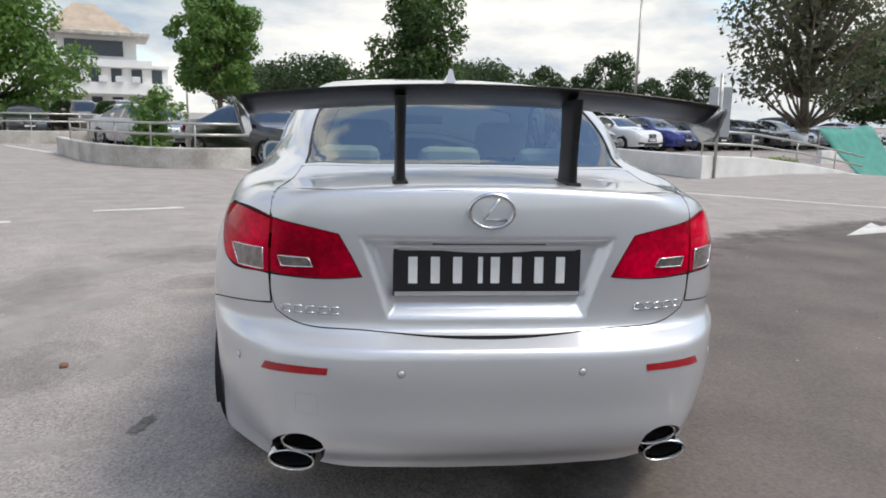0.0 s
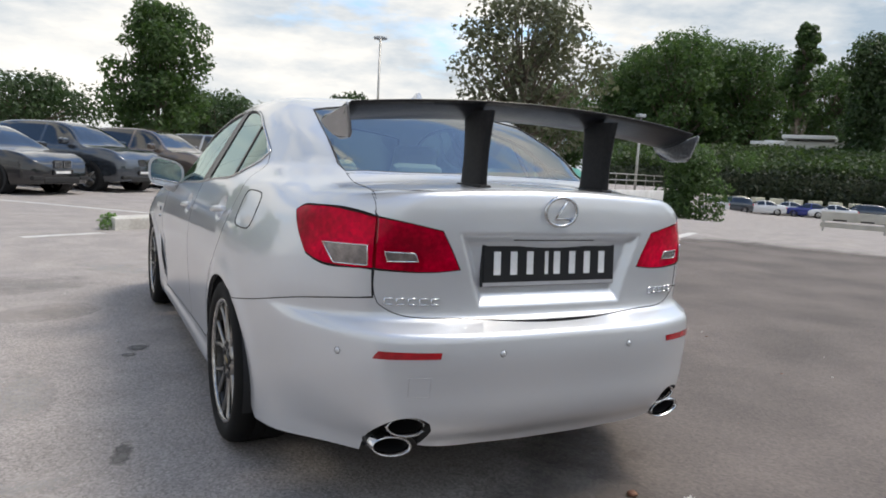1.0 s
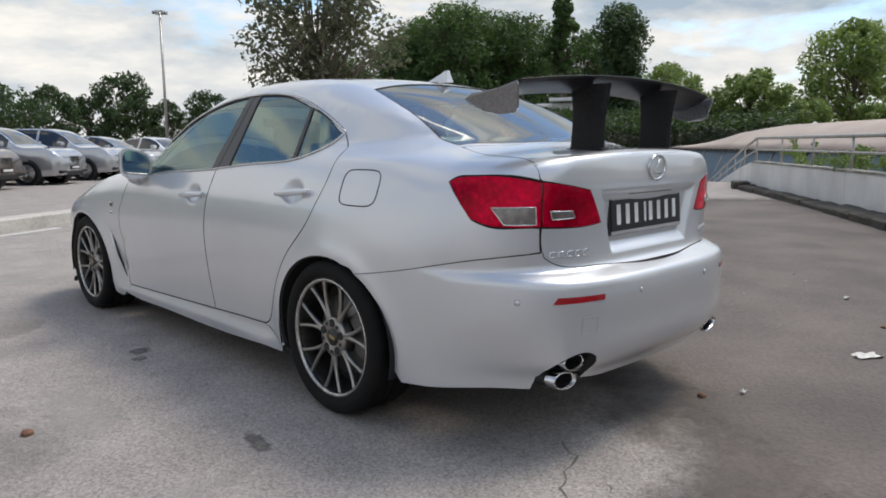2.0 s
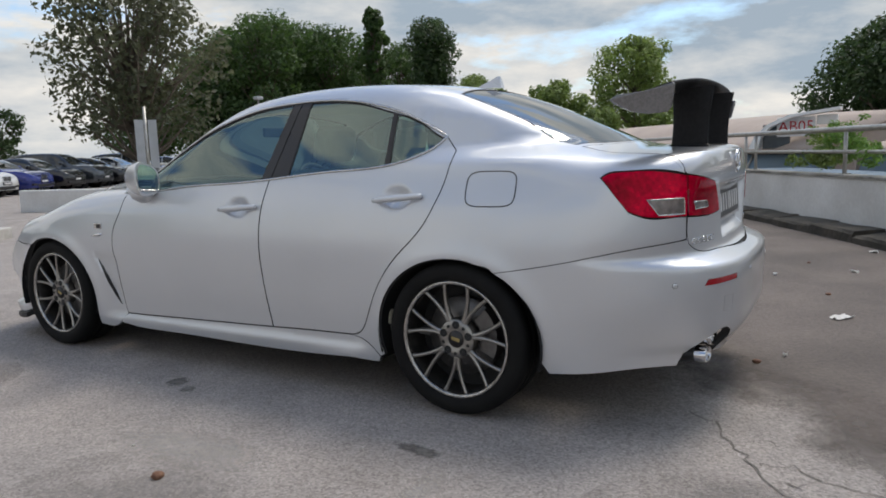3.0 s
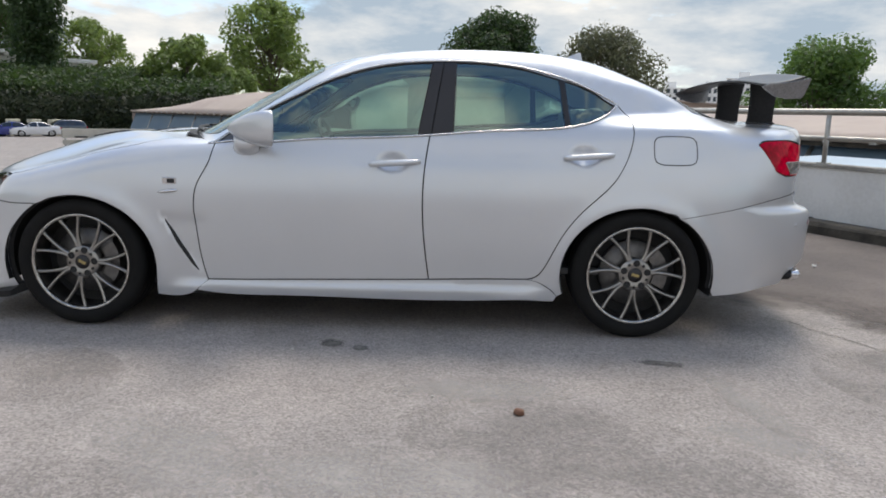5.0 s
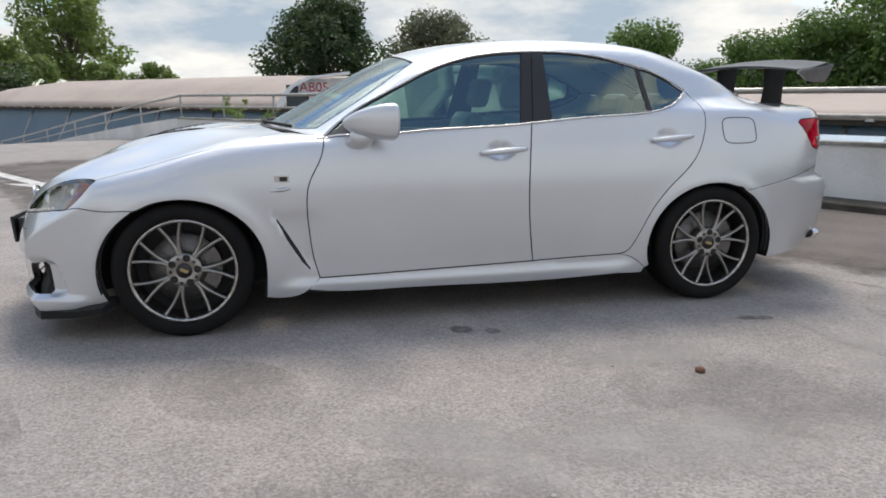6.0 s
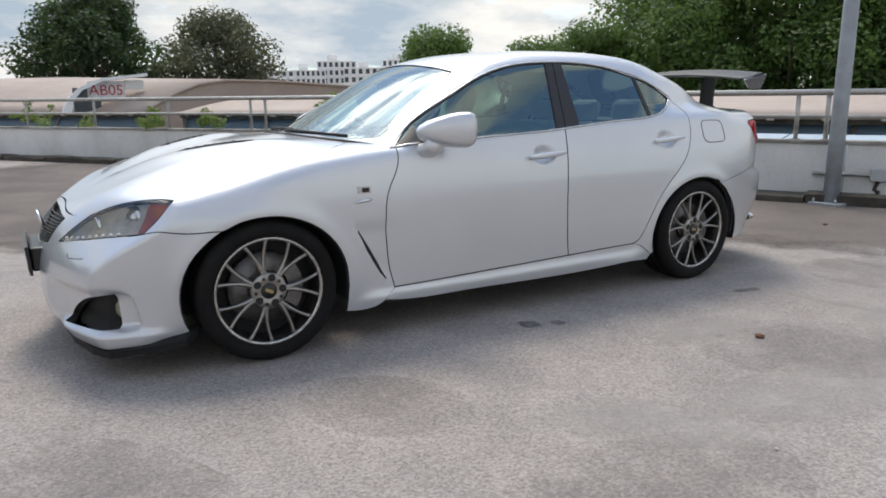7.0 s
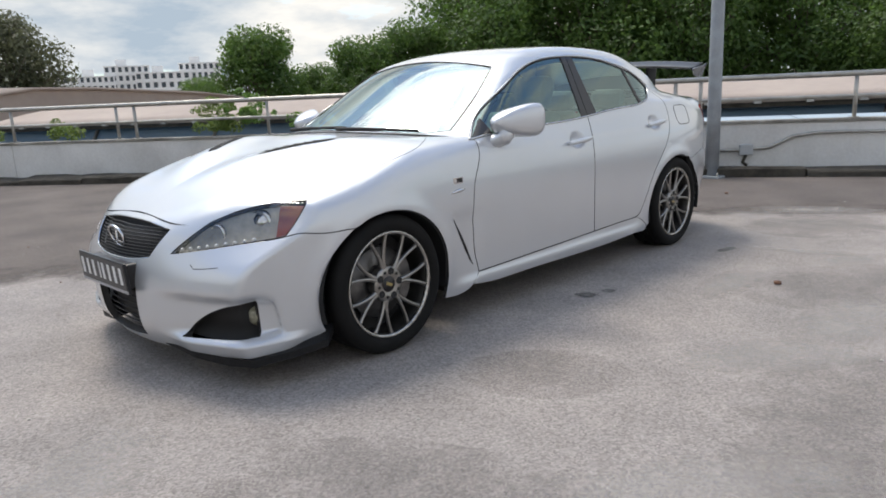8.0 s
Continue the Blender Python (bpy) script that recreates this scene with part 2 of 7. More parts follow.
BROWN_ASPHALT = material("brown_asphalt", (0.158, 0.132, 0.118), 0.9, second=(0.090, 0.076, 0.068), scale=1.1, contrast=0.85, bump=0.004, bump_scale=60, speck=(75, 0.8, 1.15))
LINE_WHITE = material("road_marking", (0.66, 0.65, 0.62), 0.8, second=(0.42, 0.40, 0.38), scale=6, contrast=0.6, bump=0.002, bump_scale=70)
GALV = material("galvanised_steel", (0.47, 0.46, 0.43), 0.42, 0.75, (0.36, 0.345, 0.32), 9)
POLE_STEEL = material("grey_painted_steel", (0.34, 0.37, 0.40), 0.5, 0.2, (0.27, 0.29, 0.31), 5)
STAIN = material("oil_stain", (0.085, 0.075, 0.066), 0.7, second=(0.16, 0.145, 0.13), scale=12, contrast=0.9)
ROOF_SHEET = material("dusty_pink_roof", (0.44, 0.365, 0.315), 0.8, second=(0.37, 0.30, 0.26), scale=0.4, contrast=0.8, bump=0.004, bump_scale=4)
BLUE = material("blue_sheet", (0.085, 0.15, 0.215), 0.55, second=(0.11, 0.17, 0.225), scale=0.8)
PALE_BLUE = material("pale_sheet", (0.45, 0.55, 0.62), 0.45, second=(0.36, 0.45, 0.52), scale=0.7)
GREEN_NET = material("green_tarpaulin", (0.035, 0.20, 0.165), 0.7, second=(0.05, 0.27, 0.22), scale=3, bump=0.004, bump_scale=20)
SIGN_WHITE = material("white_board", (0.72, 0.72, 0.72), 0.5)
SIGN_RED = material("red_letter", (0.50, 0.02, 0.03), 0.5)
SIGN_GREY = material("grey_board", (0.42, 0.44, 0.46), 0.5, second=(0.34, 0.36, 0.37), scale=3)
WALL_WHITE = material("white_render", (0.84, 0.84, 0.83), 0.8, second=(0.74, 0.735, 0.72), scale=0.3)
WINDOW_DARK = material("far_window", (0.06, 0.075, 0.09), 0.15)
BARK = material("bark", (0.10, 0.08, 0.06), 0.9, second=(0.17, 0.14, 0.11), scale=4, contrast=0.9, bump=0.02, bump_scale=12)
LEAF = leaf_material("leaf_green", (0.118, 0.218, 0.045), (0.068, 0.135, 0.03))
LEAF_DARK = leaf_material("leaf_dark", (0.042, 0.078, 0.024), (0.024, 0.047, 0.015))
LEAF_MID = leaf_material("leaf_mid", (0.055, 0.106, 0.024), (0.029, 0.058, 0.015))
LEAF_DEEP = leaf_material("leaf_deep", (0.092, 0.165, 0.036), (0.045, 0.088, 0.022))
# the upright hedge face's shade is mixed into this darker leaf colour
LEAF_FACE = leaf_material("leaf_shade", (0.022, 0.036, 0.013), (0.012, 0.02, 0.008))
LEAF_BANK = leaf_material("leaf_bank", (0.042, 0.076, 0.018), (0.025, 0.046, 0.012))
LEAF_PALE = leaf_material("leaf_pale", (0.165, 0.23, 0.06), (0.10, 0.15, 0.04))
LEAF_GREY = leaf_material("leaf_grey", (0.098, 0.108, 0.058), (0.058, 0.066, 0.038))


# ---- mesh helpers ----
def mesh_object(name, bm, mat, parent=None, label=""):
    me = bpy.data.meshes.new(name)
    bm.to_mesh(me)
    bm.free()
    for one in mat if isinstance(mat, (list, tuple)) else (mat,):
        me.materials.append(one)
    ob = new(name, me)
    ob.parent = parent
    return tagged(ob, label)


part = mesh_object


def thing(name, label, category, m=None, group="", kind=""):
    ob = new(name)
    ob.empty_display_size = 0.2
    if m is not None:
        ob.matrix_world = m
    return tagged(ob, label, category, group, kind)


def box(bm, lo, hi, bevel=0.0, m=None):
    made = bmesh.ops.create_cube(bm, size=1)["verts"]
    for v in made:
        v.co = Vector([a + (b - a) * (c + 0.5) for a, b, c in zip(lo, hi, v.co)])
    if bevel:
        edges = list({e for v in made for e in v.link_edges})
        bmesh.ops.bevel(bm, geom=edges, offset=bevel, segments=2, affect="EDGES", profile=0.5)
        made = None
    if m is not None:
        bmesh.ops.transform(bm, matrix=m, verts=made or bm.verts)
    return bm


def box_bm(lo, hi, bevel=0.0):
    return box(bmesh.new(), lo, hi, bevel)


def tube(bm, points, radius, sides=8, closed=False, flat=None):
    """A swept round bar; radius may be a list, flat squeezes the section along the second axis."""
    pts = [Vector(p) for p in points]
    n = len(pts)
    radii = [float(v) for v in radius] if isinstance(radius, (list, tuple)) else [float(radius)] * n
    rings, side = [], None
    for i, p in enumerate(pts):
        a, b = pts[(i - 1) % n if closed else max(i - 1, 0)], pts[(i + 1) % n if closed else min(i + 1, n - 1)]
        d = (b - a).normalized()
        if side is None:
            side = d.orthogonal().normalized()
            if flat:
                side = d.cross(Vector(flat[1])).normalized()
        side = (side - d * side.dot(d)).normalized()
        up = d.cross(side)
        k = flat[0] if flat else 1.0
        rings.append([bm.verts.new(p + radii[i] * (math.cos(t) * side + k * math.sin(t) * up)) for t in (2 * math.pi * j / sides for j in range(sides))])
    for i in range(n if closed else n - 1):
        r, s = rings[i], rings[(i + 1) % n]
        for j in range(sides):
            f = bm.faces.new((r[j], r[(j + 1) % sides], s[(j + 1) % sides], s[j]))
            f.smooth = True
    if not closed:
        bm.faces.new(rings[0][::-1])
        bm.faces.new(rings[-1])
    return bm


def lathe(bm, profile, axis="x", steps=48):
    """Turns (radius, offset) pairs round an axis."""
    rings = []
    for r, o in profile:
        ring = []
        for j in range(steps):
            t = 2 * math.pi * j / steps
            c, s = r * math.cos(t), r * math.sin(t)
            ring.append(bm.verts.new((o, c, s) if axis == "x" else (c, s, o)))
        rings.append(ring)
    for a, b in zip(rings, rings[1:]):
        for j in range(steps):
            f = bm.faces.new((a[j], a[(j + 1) % steps], b[(j + 1) % steps], b[j]))
            f.smooth = True
    return bm


def from_arrays(name, verts, faces, mat, parent=None, label="", smooth=True, index=None, normal=None):
    me = bpy.data.meshes.new(name)
    me.from_pydata([tuple(map(float, v)) for v in verts], [], [tuple(map(int, f)) for f in faces])
    for one in mat if isinstance(mat, (list, tuple)) else (mat,):
        me.materials.append(one)
    if smooth:
        me.polygons.foreach_set("use_smooth", [True] * len(me.polygons))
    if index is not None:
        me.polygons.foreach_set("material_index", [int(i) for i in index])
    if normal is not None:
        me.normals_split_custom_set_from_vertices([tuple(map(float, v)) for v in normal])
    me.update()
    ob = new(name, me)
    ob.parent = parent
    return tagged(ob, label)


def text_object(name, words, size, mat, m, parent=None, depth=0.002):
    cu = bpy.data.curves.new(name, "FONT")
    cu.body, cu.size, cu.extrude, cu.align_x, cu.align_y = words, size, depth, "CENTER", "CENTER"
    tmp = bpy.data.objects.new(name, cu)
    scene.collection.objects.link(tmp)
    me = bpy.data.meshes.new_from_object(tmp.evaluated_get(bpy.context.evaluated_depsgraph_get()))
    bpy.data.objects.remove(tmp)
    me.materials.clear()
    me.materials.append(mat)
    ob = new(name, me)
    ob.parent = parent
    ob.matrix_basis = m
    return ob

# ---- the saloon's body as one smooth closed form ----
class Spline:
    """A natural cubic through (u, v) pairs, straight beyond its ends."""

    def __init__(self, pairs):
        pairs = sorted(pairs)
        self.u, self.v = (np.array(c, float) for c in zip(*pairs))
        n, h = len(self.u), np.diff(self.u)
        a, r = np.eye(n), np.zeros(n)
        for i in range(1, n - 1):
            a[i, i - 1 : i + 2] = h[i - 1], 2 * (h[i - 1] + h[i]), h[i]
            r[i] = 6 * ((self.v[i + 1] - self.v[i]) / h[i] - (self.v[i] - self.v[i - 1]) / h[i - 1])
        self.m, self.h = np.linalg.solve(a, r), h
        d = np.diff(self.v) / h
        self.ends = d[0] - h[0] * self.m[1] / 6, d[-1] + h[-1] * self.m[-2] / 6

    def __call__(self, t):
        t = np.asarray(t, float)
        c = np.clip(t, self.u[0], self.u[-1])
        i = np.clip(np.searchsorted(self.u, c) - 1, 0, len(self.h) - 1)
        h, a, b = self.h[i], self.u[i + 1] - c, c - self.u[i]
        out = (self.m[i] * a**3 + self.m[i + 1] * b**3) / (6 * h) + (self.v[i] / h - self.m[i] * h / 6) * a + (self.v[i + 1] / h - self.m[i + 1] * h / 6) * b
        return out + np.where(t < self.u[0], self.ends[0], self.ends[1]) * (t - c)


def ramp(a, b, t):
    s = np.clip((t - a) / (b - a), 0, 1)
    return s * s * (3 - 2 * s)


def smax(a, b, k):
    return np.maximum(a, b) + np.maximum(k - np.abs(a - b), 0) ** 2 / (4 * k)


AXLE, HUB_Z = 1.365, 0.318
plan = Spline([(-2.4, 0.71), (-2.2, 0.745), (-2.0, 0.802), (-1.75, 0.856), (-1.365, 0.884), (-0.9, 0.878), (-0.4, 0.870), (0.3, 0.868), (0.8, 0.874), (1.365, 0.89), (1.65, 0.868), (1.9, 0.815), (2.1, 0.74), (2.3, 0.64)])
inset = Spline([(0.10, 0.060), (0.18, 0.034), (0.28, 0.024), (0.42, 0.012), (0.56, 0.003), (0.68, 0.0), (0.78, 0.010), (0.86, 0.028), (0.92, 0.050), (0.98, 0.074), (1.03, 0.098)])
belt = Spline([(2.3, 0.88), (1.4, 0.90), (0.7, 0.915), (0.0, 0.952), (-0.4, 0.975), (-0.9, 1.0), (-1.4, 1.02), (-1.9, 1.03), (-2.4, 1.035)])
hood_line = Spline([(2.4, 0.471), (2.2, 0.607), (2.0, 0.720), (1.8, 0.809), (1.6, 0.875), (1.4, 0.919), (1.2, 0.946), (1.0, 0.960), (0.8, 0.962)])
roof_line = Spline([(1.1, 0.88), (0.95, 0.968), (0.6, 1.165), (0.3, 1.318), (0.1, 1.376), (-0.15, 1.408), (-0.45, 1.423), (-0.75, 1.42), (-1.0, 1.402), (-1.2, 1.366), (-1.4, 1.300), (-1.6, 1.215), (-1.8, 1.125), (-1.95, 1.055), (-2.1, 0.985)])
deck_line = Spline([(0.4, 0.70), (-0.4, 0.86), (-1.1, 1.01), (-1.5, 1.068), (-1.85, 1.079), (-2.0, 1.076), (-2.15, 1.070), (-2.25, 1.066), (-2.35, 1.058)])
tail_line = Spline([(0.12, -2.22), (0.25, -2.315), (0.29, -2.335), (0.325, -2.366), (0.36, -2.384), (0.45, -2.392), (0.56, -2.397), (0.61, -2.393), (0.635, -2.372), (0.655, -2.316), (0.675, -2.298), (0.71, -2.294), (0.82, -2.297), (0.93, -2.300), (1.0, -2.297), (1.04, -2.289), (1.1, -2.270)])
nose_line = Spline([(0.08, 2.13), (0.2, 2.212), (0.3, 2.232), (0.42, 2.230), (0.5, 2.212), (0.6, 2.186), (0.68, 2.152), (0.75, 2.10), (0.85, 2.0)])


def side_width(y, z):
    zb = belt(y)
    up = 0.012 * np.logaddexp(0, (z - zb) / 0.012)
    low = z - up
    w = plan(y) - inset(low) * (1 - 0.28 * ramp(-1.6, -2.0, y))
    for c in (-AXLE, AXLE):
        r = np.hypot((y - c) * 0.9, np.maximum(z - HUB_Z, -0.12))
        w = w + 0.010 * np.exp(-(((r - 0.345) / 0.045) ** 2)) * ramp(0.1, 0.3, z)
    w = w + 0.014 * ramp(0.245, 0.205, z) * ramp(1.0, 0.8, np.abs(y))
    taper = 0.30 * np.maximum(-y - 0.95, 0) ** 2 + 0.015 * ramp(-1.0, -1.3, y) + 0.06 * np.maximum(y - 0.1, 0) ** 2
    w = w - 0.07 * ramp(0.52, 0.24, z) * ramp(-1.80, -2.25, y)
    return w - 0.55 * up - taper * ramp(0.0, 0.09, up)


def top_height(x, y):
    q = x * x
    bow = 0.45 * ramp(-0.6, 0.3, y) - 0.322 * ramp(1.0, 1.6, y) - 0.13 * ramp(-0.6, -1.3, y)
    e = y + q * bow
    z = smax(hood_line(e) + 0.026 * np.exp(-(((np.abs(x) - 0.34 + 0.5 * (y - 1.43)) / 0.14) ** 2)) * ramp(0.95, 1.3, y) * ramp(2.0, 1.6, y), roof_line(e), 0.015)
    z = smax(z, deck_line(y - 0.1 * q), 0.05)
    fender = 0.071 * ramp(0.42, 0.78, np.abs(x)) * ramp(1.05, 1.65, y)
    return z - (0.09 - 0.06 * ramp(0.3, 1.2, y) - 0.113 * ramp(1.4, 2.1, y)) * q - fender


def body(x, y, z):
    """Below zero inside the car."""
    ax = np.abs(x)
    side = ax - side_width(y, z)
    top = z - top_height(x, y)
    tail = tail_line(z) + 0.03 * x * x + (0.60 - 0.10 * ramp(0.62, 0.74, z)) * x**4 - y
    nose = y - nose_line(z) + (0.31 + 0.28 * ramp(0.45, 0.7, z)) * x * x
    f = smax(side, top, 0.05 + 0.06 * ramp(0.6, 1.1, np.abs(y)) * ramp(1.2, 1.0, z) + 0.05 * ramp(1.2, 1.3, z) + 0.03 * ramp(1.2, 1.6, y))
    f = smax(f, tail, 0.06 - 0.035 * ramp(0.93, 1.0, z) + (0.11 - 0.02 * ramp(0.62, 0.74, z)) * ramp(0.45, 0.65, ax))
    f = smax(f, nose, 0.069 - 0.05 * ramp(0.4, 0.7, ax))
    # hollows: number plate, door handles, gill behind the front wheel, fog lamps, tailpipes
    rear = ramp(-2.1, -2.2, y)
    t = ax - 0.335 + (0.91 - z) * 0.33
    plate = ramp(0.020, -0.020, np.maximum(np.maximum(t, z - 0.905), 0.712 - z)) * rear
    f = f + 0.032 * plate
    for hy, hz in ((-0.165, 0.843), (-1.09, 0.892)):
        d = np.hypot((y - hy) / 0.086, (z - hz) / 0.056)
        f = f + 0.027 * ramp(1.05, 0.15, d) * ramp(0.7, 0.8, ax)
    g = (y - 0.77) - 0.62 * np.maximum(z - 0.24, 0)
    gill = ramp(0.0, 0.022, -g) * ramp(0.60, 0.52, z) * ramp(0.26, 0.36, z) * ramp(0.69, 0.82, y)
    f = f + 0.012 * gill * ramp(0.7, 0.8, ax)
    fog = ramp(0.28, 0.50, ax) * ramp(0.80, 0.745, ax) * ramp(0.19, 0.235, z) * ramp(0.41, 0.345, z)
    f = f - 0.022 * ramp(0.225, 0.185, z) * ramp(0.34, 0.50, ax) * ramp(1.75, 1.9, y)
    f = f + 0.042 * fog * ramp(1.7, 1.8, y)
    return f


def normals(p, e=0.0015):
    g = np.empty_like(p)
    for i in range(3):
        d = np.zeros(3)
        d[i] = e
        g[:, i] = body(*(p + d).T) - body(*(p - d).T)
    return g / np.maximum(np.linalg.norm(g, axis=1), 1e-9)[:, None]


def strike(start, way, far=2.6, steps=66):
    """The first place where rays from outside meet the body."""
    start, way = np.atleast_2d(np.asarray(start, float)), np.atleast_2d(np.asarray(way, float))
    start, way = np.broadcast_arrays(start, way)
    lo, hi, bad = np.empty(len(start)), np.empty(len(start)), np.empty(len(start), bool)
    reach = np.linspace(0, far, steps)
    for k in range(0, len(start), 3000):
        a, w = start[k : k + 3000], way[k : k + 3000]
        p = a[:, None] + reach[None, :, None] * w[:, None]
        inside = body(*p.reshape(-1, 3).T).reshape(len(a), steps) < 0
        first = np.argmax(inside, 1)
        bad[k : k + 3000] = ~inside.any(1)
        lo[k : k + 3000], hi[k : k + 3000] = reach[np.maximum(first - 1, 0)], reach[first]
    hi[bad] = lo[bad] = far
    for _ in range(14):
        mid = (lo + hi) / 2
        inside = body(*(start + mid[:, None] * way).T) < 0
        hi, lo = np.where(inside, mid, hi), np.where(inside, lo, mid)
    return start + hi[:, None] * way, ~bad

# ---- panels cut out of the body ----
import functools

from mathutils.geometry import delaunay_2d_cdt

ROOT2 = math.sqrt(0.5)


def oblique(p):
    return np.stack([p[:, 1], (p[:, 2] - np.abs(p[:, 0])) * ROOT2], 1)


def oblique_rays(q):
    start = np.stack([-1.75 * ROOT2 + q[:, 1] * ROOT2, q[:, 0], 1.75 * ROOT2 + q[:, 1] * ROOT2], 1)
    return start, np.broadcast_to(np.array([ROOT2, 0, -ROOT2]), start.shape)


def from_top(p):
    return p[:, :2].copy()


def top_rays(q):
    start = np.stack([q[:, 0], q[:, 1], np.full(len(q), 1.75)], 1)
    return start, np.broadcast_to(np.array([0.0, 0, -1]), start.shape)


def round_end(axis_y, sign):
    def there(p):
        return np.stack([1.1 * np.arctan2(p[:, 0], sign * (p[:, 1] - axis_y)), p[:, 2]], 1)

    def rays(q):
        t = q[:, 0] / 1.1
        out = np.stack([np.sin(t), sign * np.cos(t), 0 * t], 1)
        return np.stack([0 * t, 0 * t + axis_y, q[:, 1]], 1) + 1.9 * out, -out

    return there, rays


SIDE, TOP, TAIL, NOSE = (oblique, oblique_rays), (from_top, top_rays), round_end(-1.2, -1), round_end(1.05, 1)


@functools.lru_cache(None)
def spot(tag):
    """A point of the body: by side (s y z), top (t x y), rear (r x z), front (f x z) or place (p x y z)."""
    k, *v = tag
    if k == "p":
        return np.array(v, float)
    start, way = {"s": lambda a, b: ((-1.3, a, b), (1, 0, 0)), "t": lambda a, b: ((a, b, 1.75), (0, 0, -1)), "r": lambda a, b: ((a, -2.9, b), (0, 1, 0)), "f": lambda a, b: ((a, 2.8, b), (0, -1, 0))}[k](*v)
    return strike(start, way)[0][0]


def S(*pairs):
    return [("s", *p) for p in pairs]


def T(*pairs):
    return [("t", *p) for p in pairs]


def R(*pairs):
    return [("r", *p) for p in pairs]


def N(*pairs):
    return [("f", *p) for p in pairs]


def mirrored(tags):
    """The same points on the other side, in reverse order."""
    flip = {"t": lambda a, b: (-a, b), "r": lambda a, b: (-a, b), "f": lambda a, b: (-a, b), "p": lambda a, b, c: (-a, b, c)}
    tags = [("p", *spot(t)) if t[0] == "s" else t for t in tags]
    return [(k, *flip[k](*v)) for k, *v in reversed(tags)]


def runs(q, step, closed=True):
    """A smooth line through the points, sharp where they turn sharply, in steps."""
    n = len(q)
    sharp = []
    for i in range(n):
        a, b = q[i] - q[i - 1], q[(i + 1) % n] - q[i]
        c = a @ b / max(np.linalg.norm(a) * np.linalg.norm(b), 1e-12)
        if c < math.cos(radians(33)):
            sharp.append(i)
    if not closed:
        sharp = sorted({0, n - 1, *sharp})
    if not sharp:
        sharp = [0]
    out = []
    pairs = list(zip(sharp, sharp[1:])) + ([(sharp[-1], sharp[0] + n)] if closed else [])
    for a, b in pairs:
        pts = np.array([q[i % n] for i in range(a, b + 1)])
        t = np.r_[0, np.cumsum(np.linalg.norm(np.diff(pts, axis=0), axis=1))]
        k = max(2, int(math.ceil(t[-1] / step)) + 1)
        u = np.linspace(0, t[-1], k)
        line = np.stack([Spline(list(zip(t, pts[:, c])))(u) if len(pts) > 2 else np.interp(u, t, pts[:, c]) for c in range(pts.shape[1])], 1)
        out.append(line[:-1])
    if not closed:
        out.append(q[-1:])
    return np.concatenate(out)


def within(poly, pts):
    x, y = pts[:, 0], pts[:, 1]
    hit = np.zeros(len(pts), bool)
    for a, b in zip(poly, np.roll(poly, -1, 0)):
        if a[1] != b[1]:
            hit ^= ((a[1] > y) != (b[1] > y)) & (x < (b[0] - a[0]) * (y - a[1]) / (b[1] - a[1]) + a[0])
    return hit


def area(poly):
    x, y = poly.T
    return 0.5 * np.sum(x * np.roll(y, -1) - y * np.roll(x, -1))


def shrunk(poly, d):
    """The closed line moved inwards by d."""
    e = np.roll(poly, -1, 0) - poly
    e = e / np.maximum(np.linalg.norm(e, axis=1), 1e-9)[:, None]
    n = np.stack([-e[:, 1], e[:, 0]], 1) * np.sign(area(poly))
    m = n + np.roll(n, 1, 0)
    m = m / np.maximum((m * m).sum(1), 0.6)[:, None] * 2
    return poly + d * m


def flat_line(chart, tags, step):
    q = chart[0](np.array([spot(t) for t in tags]))
    return runs(q, step)


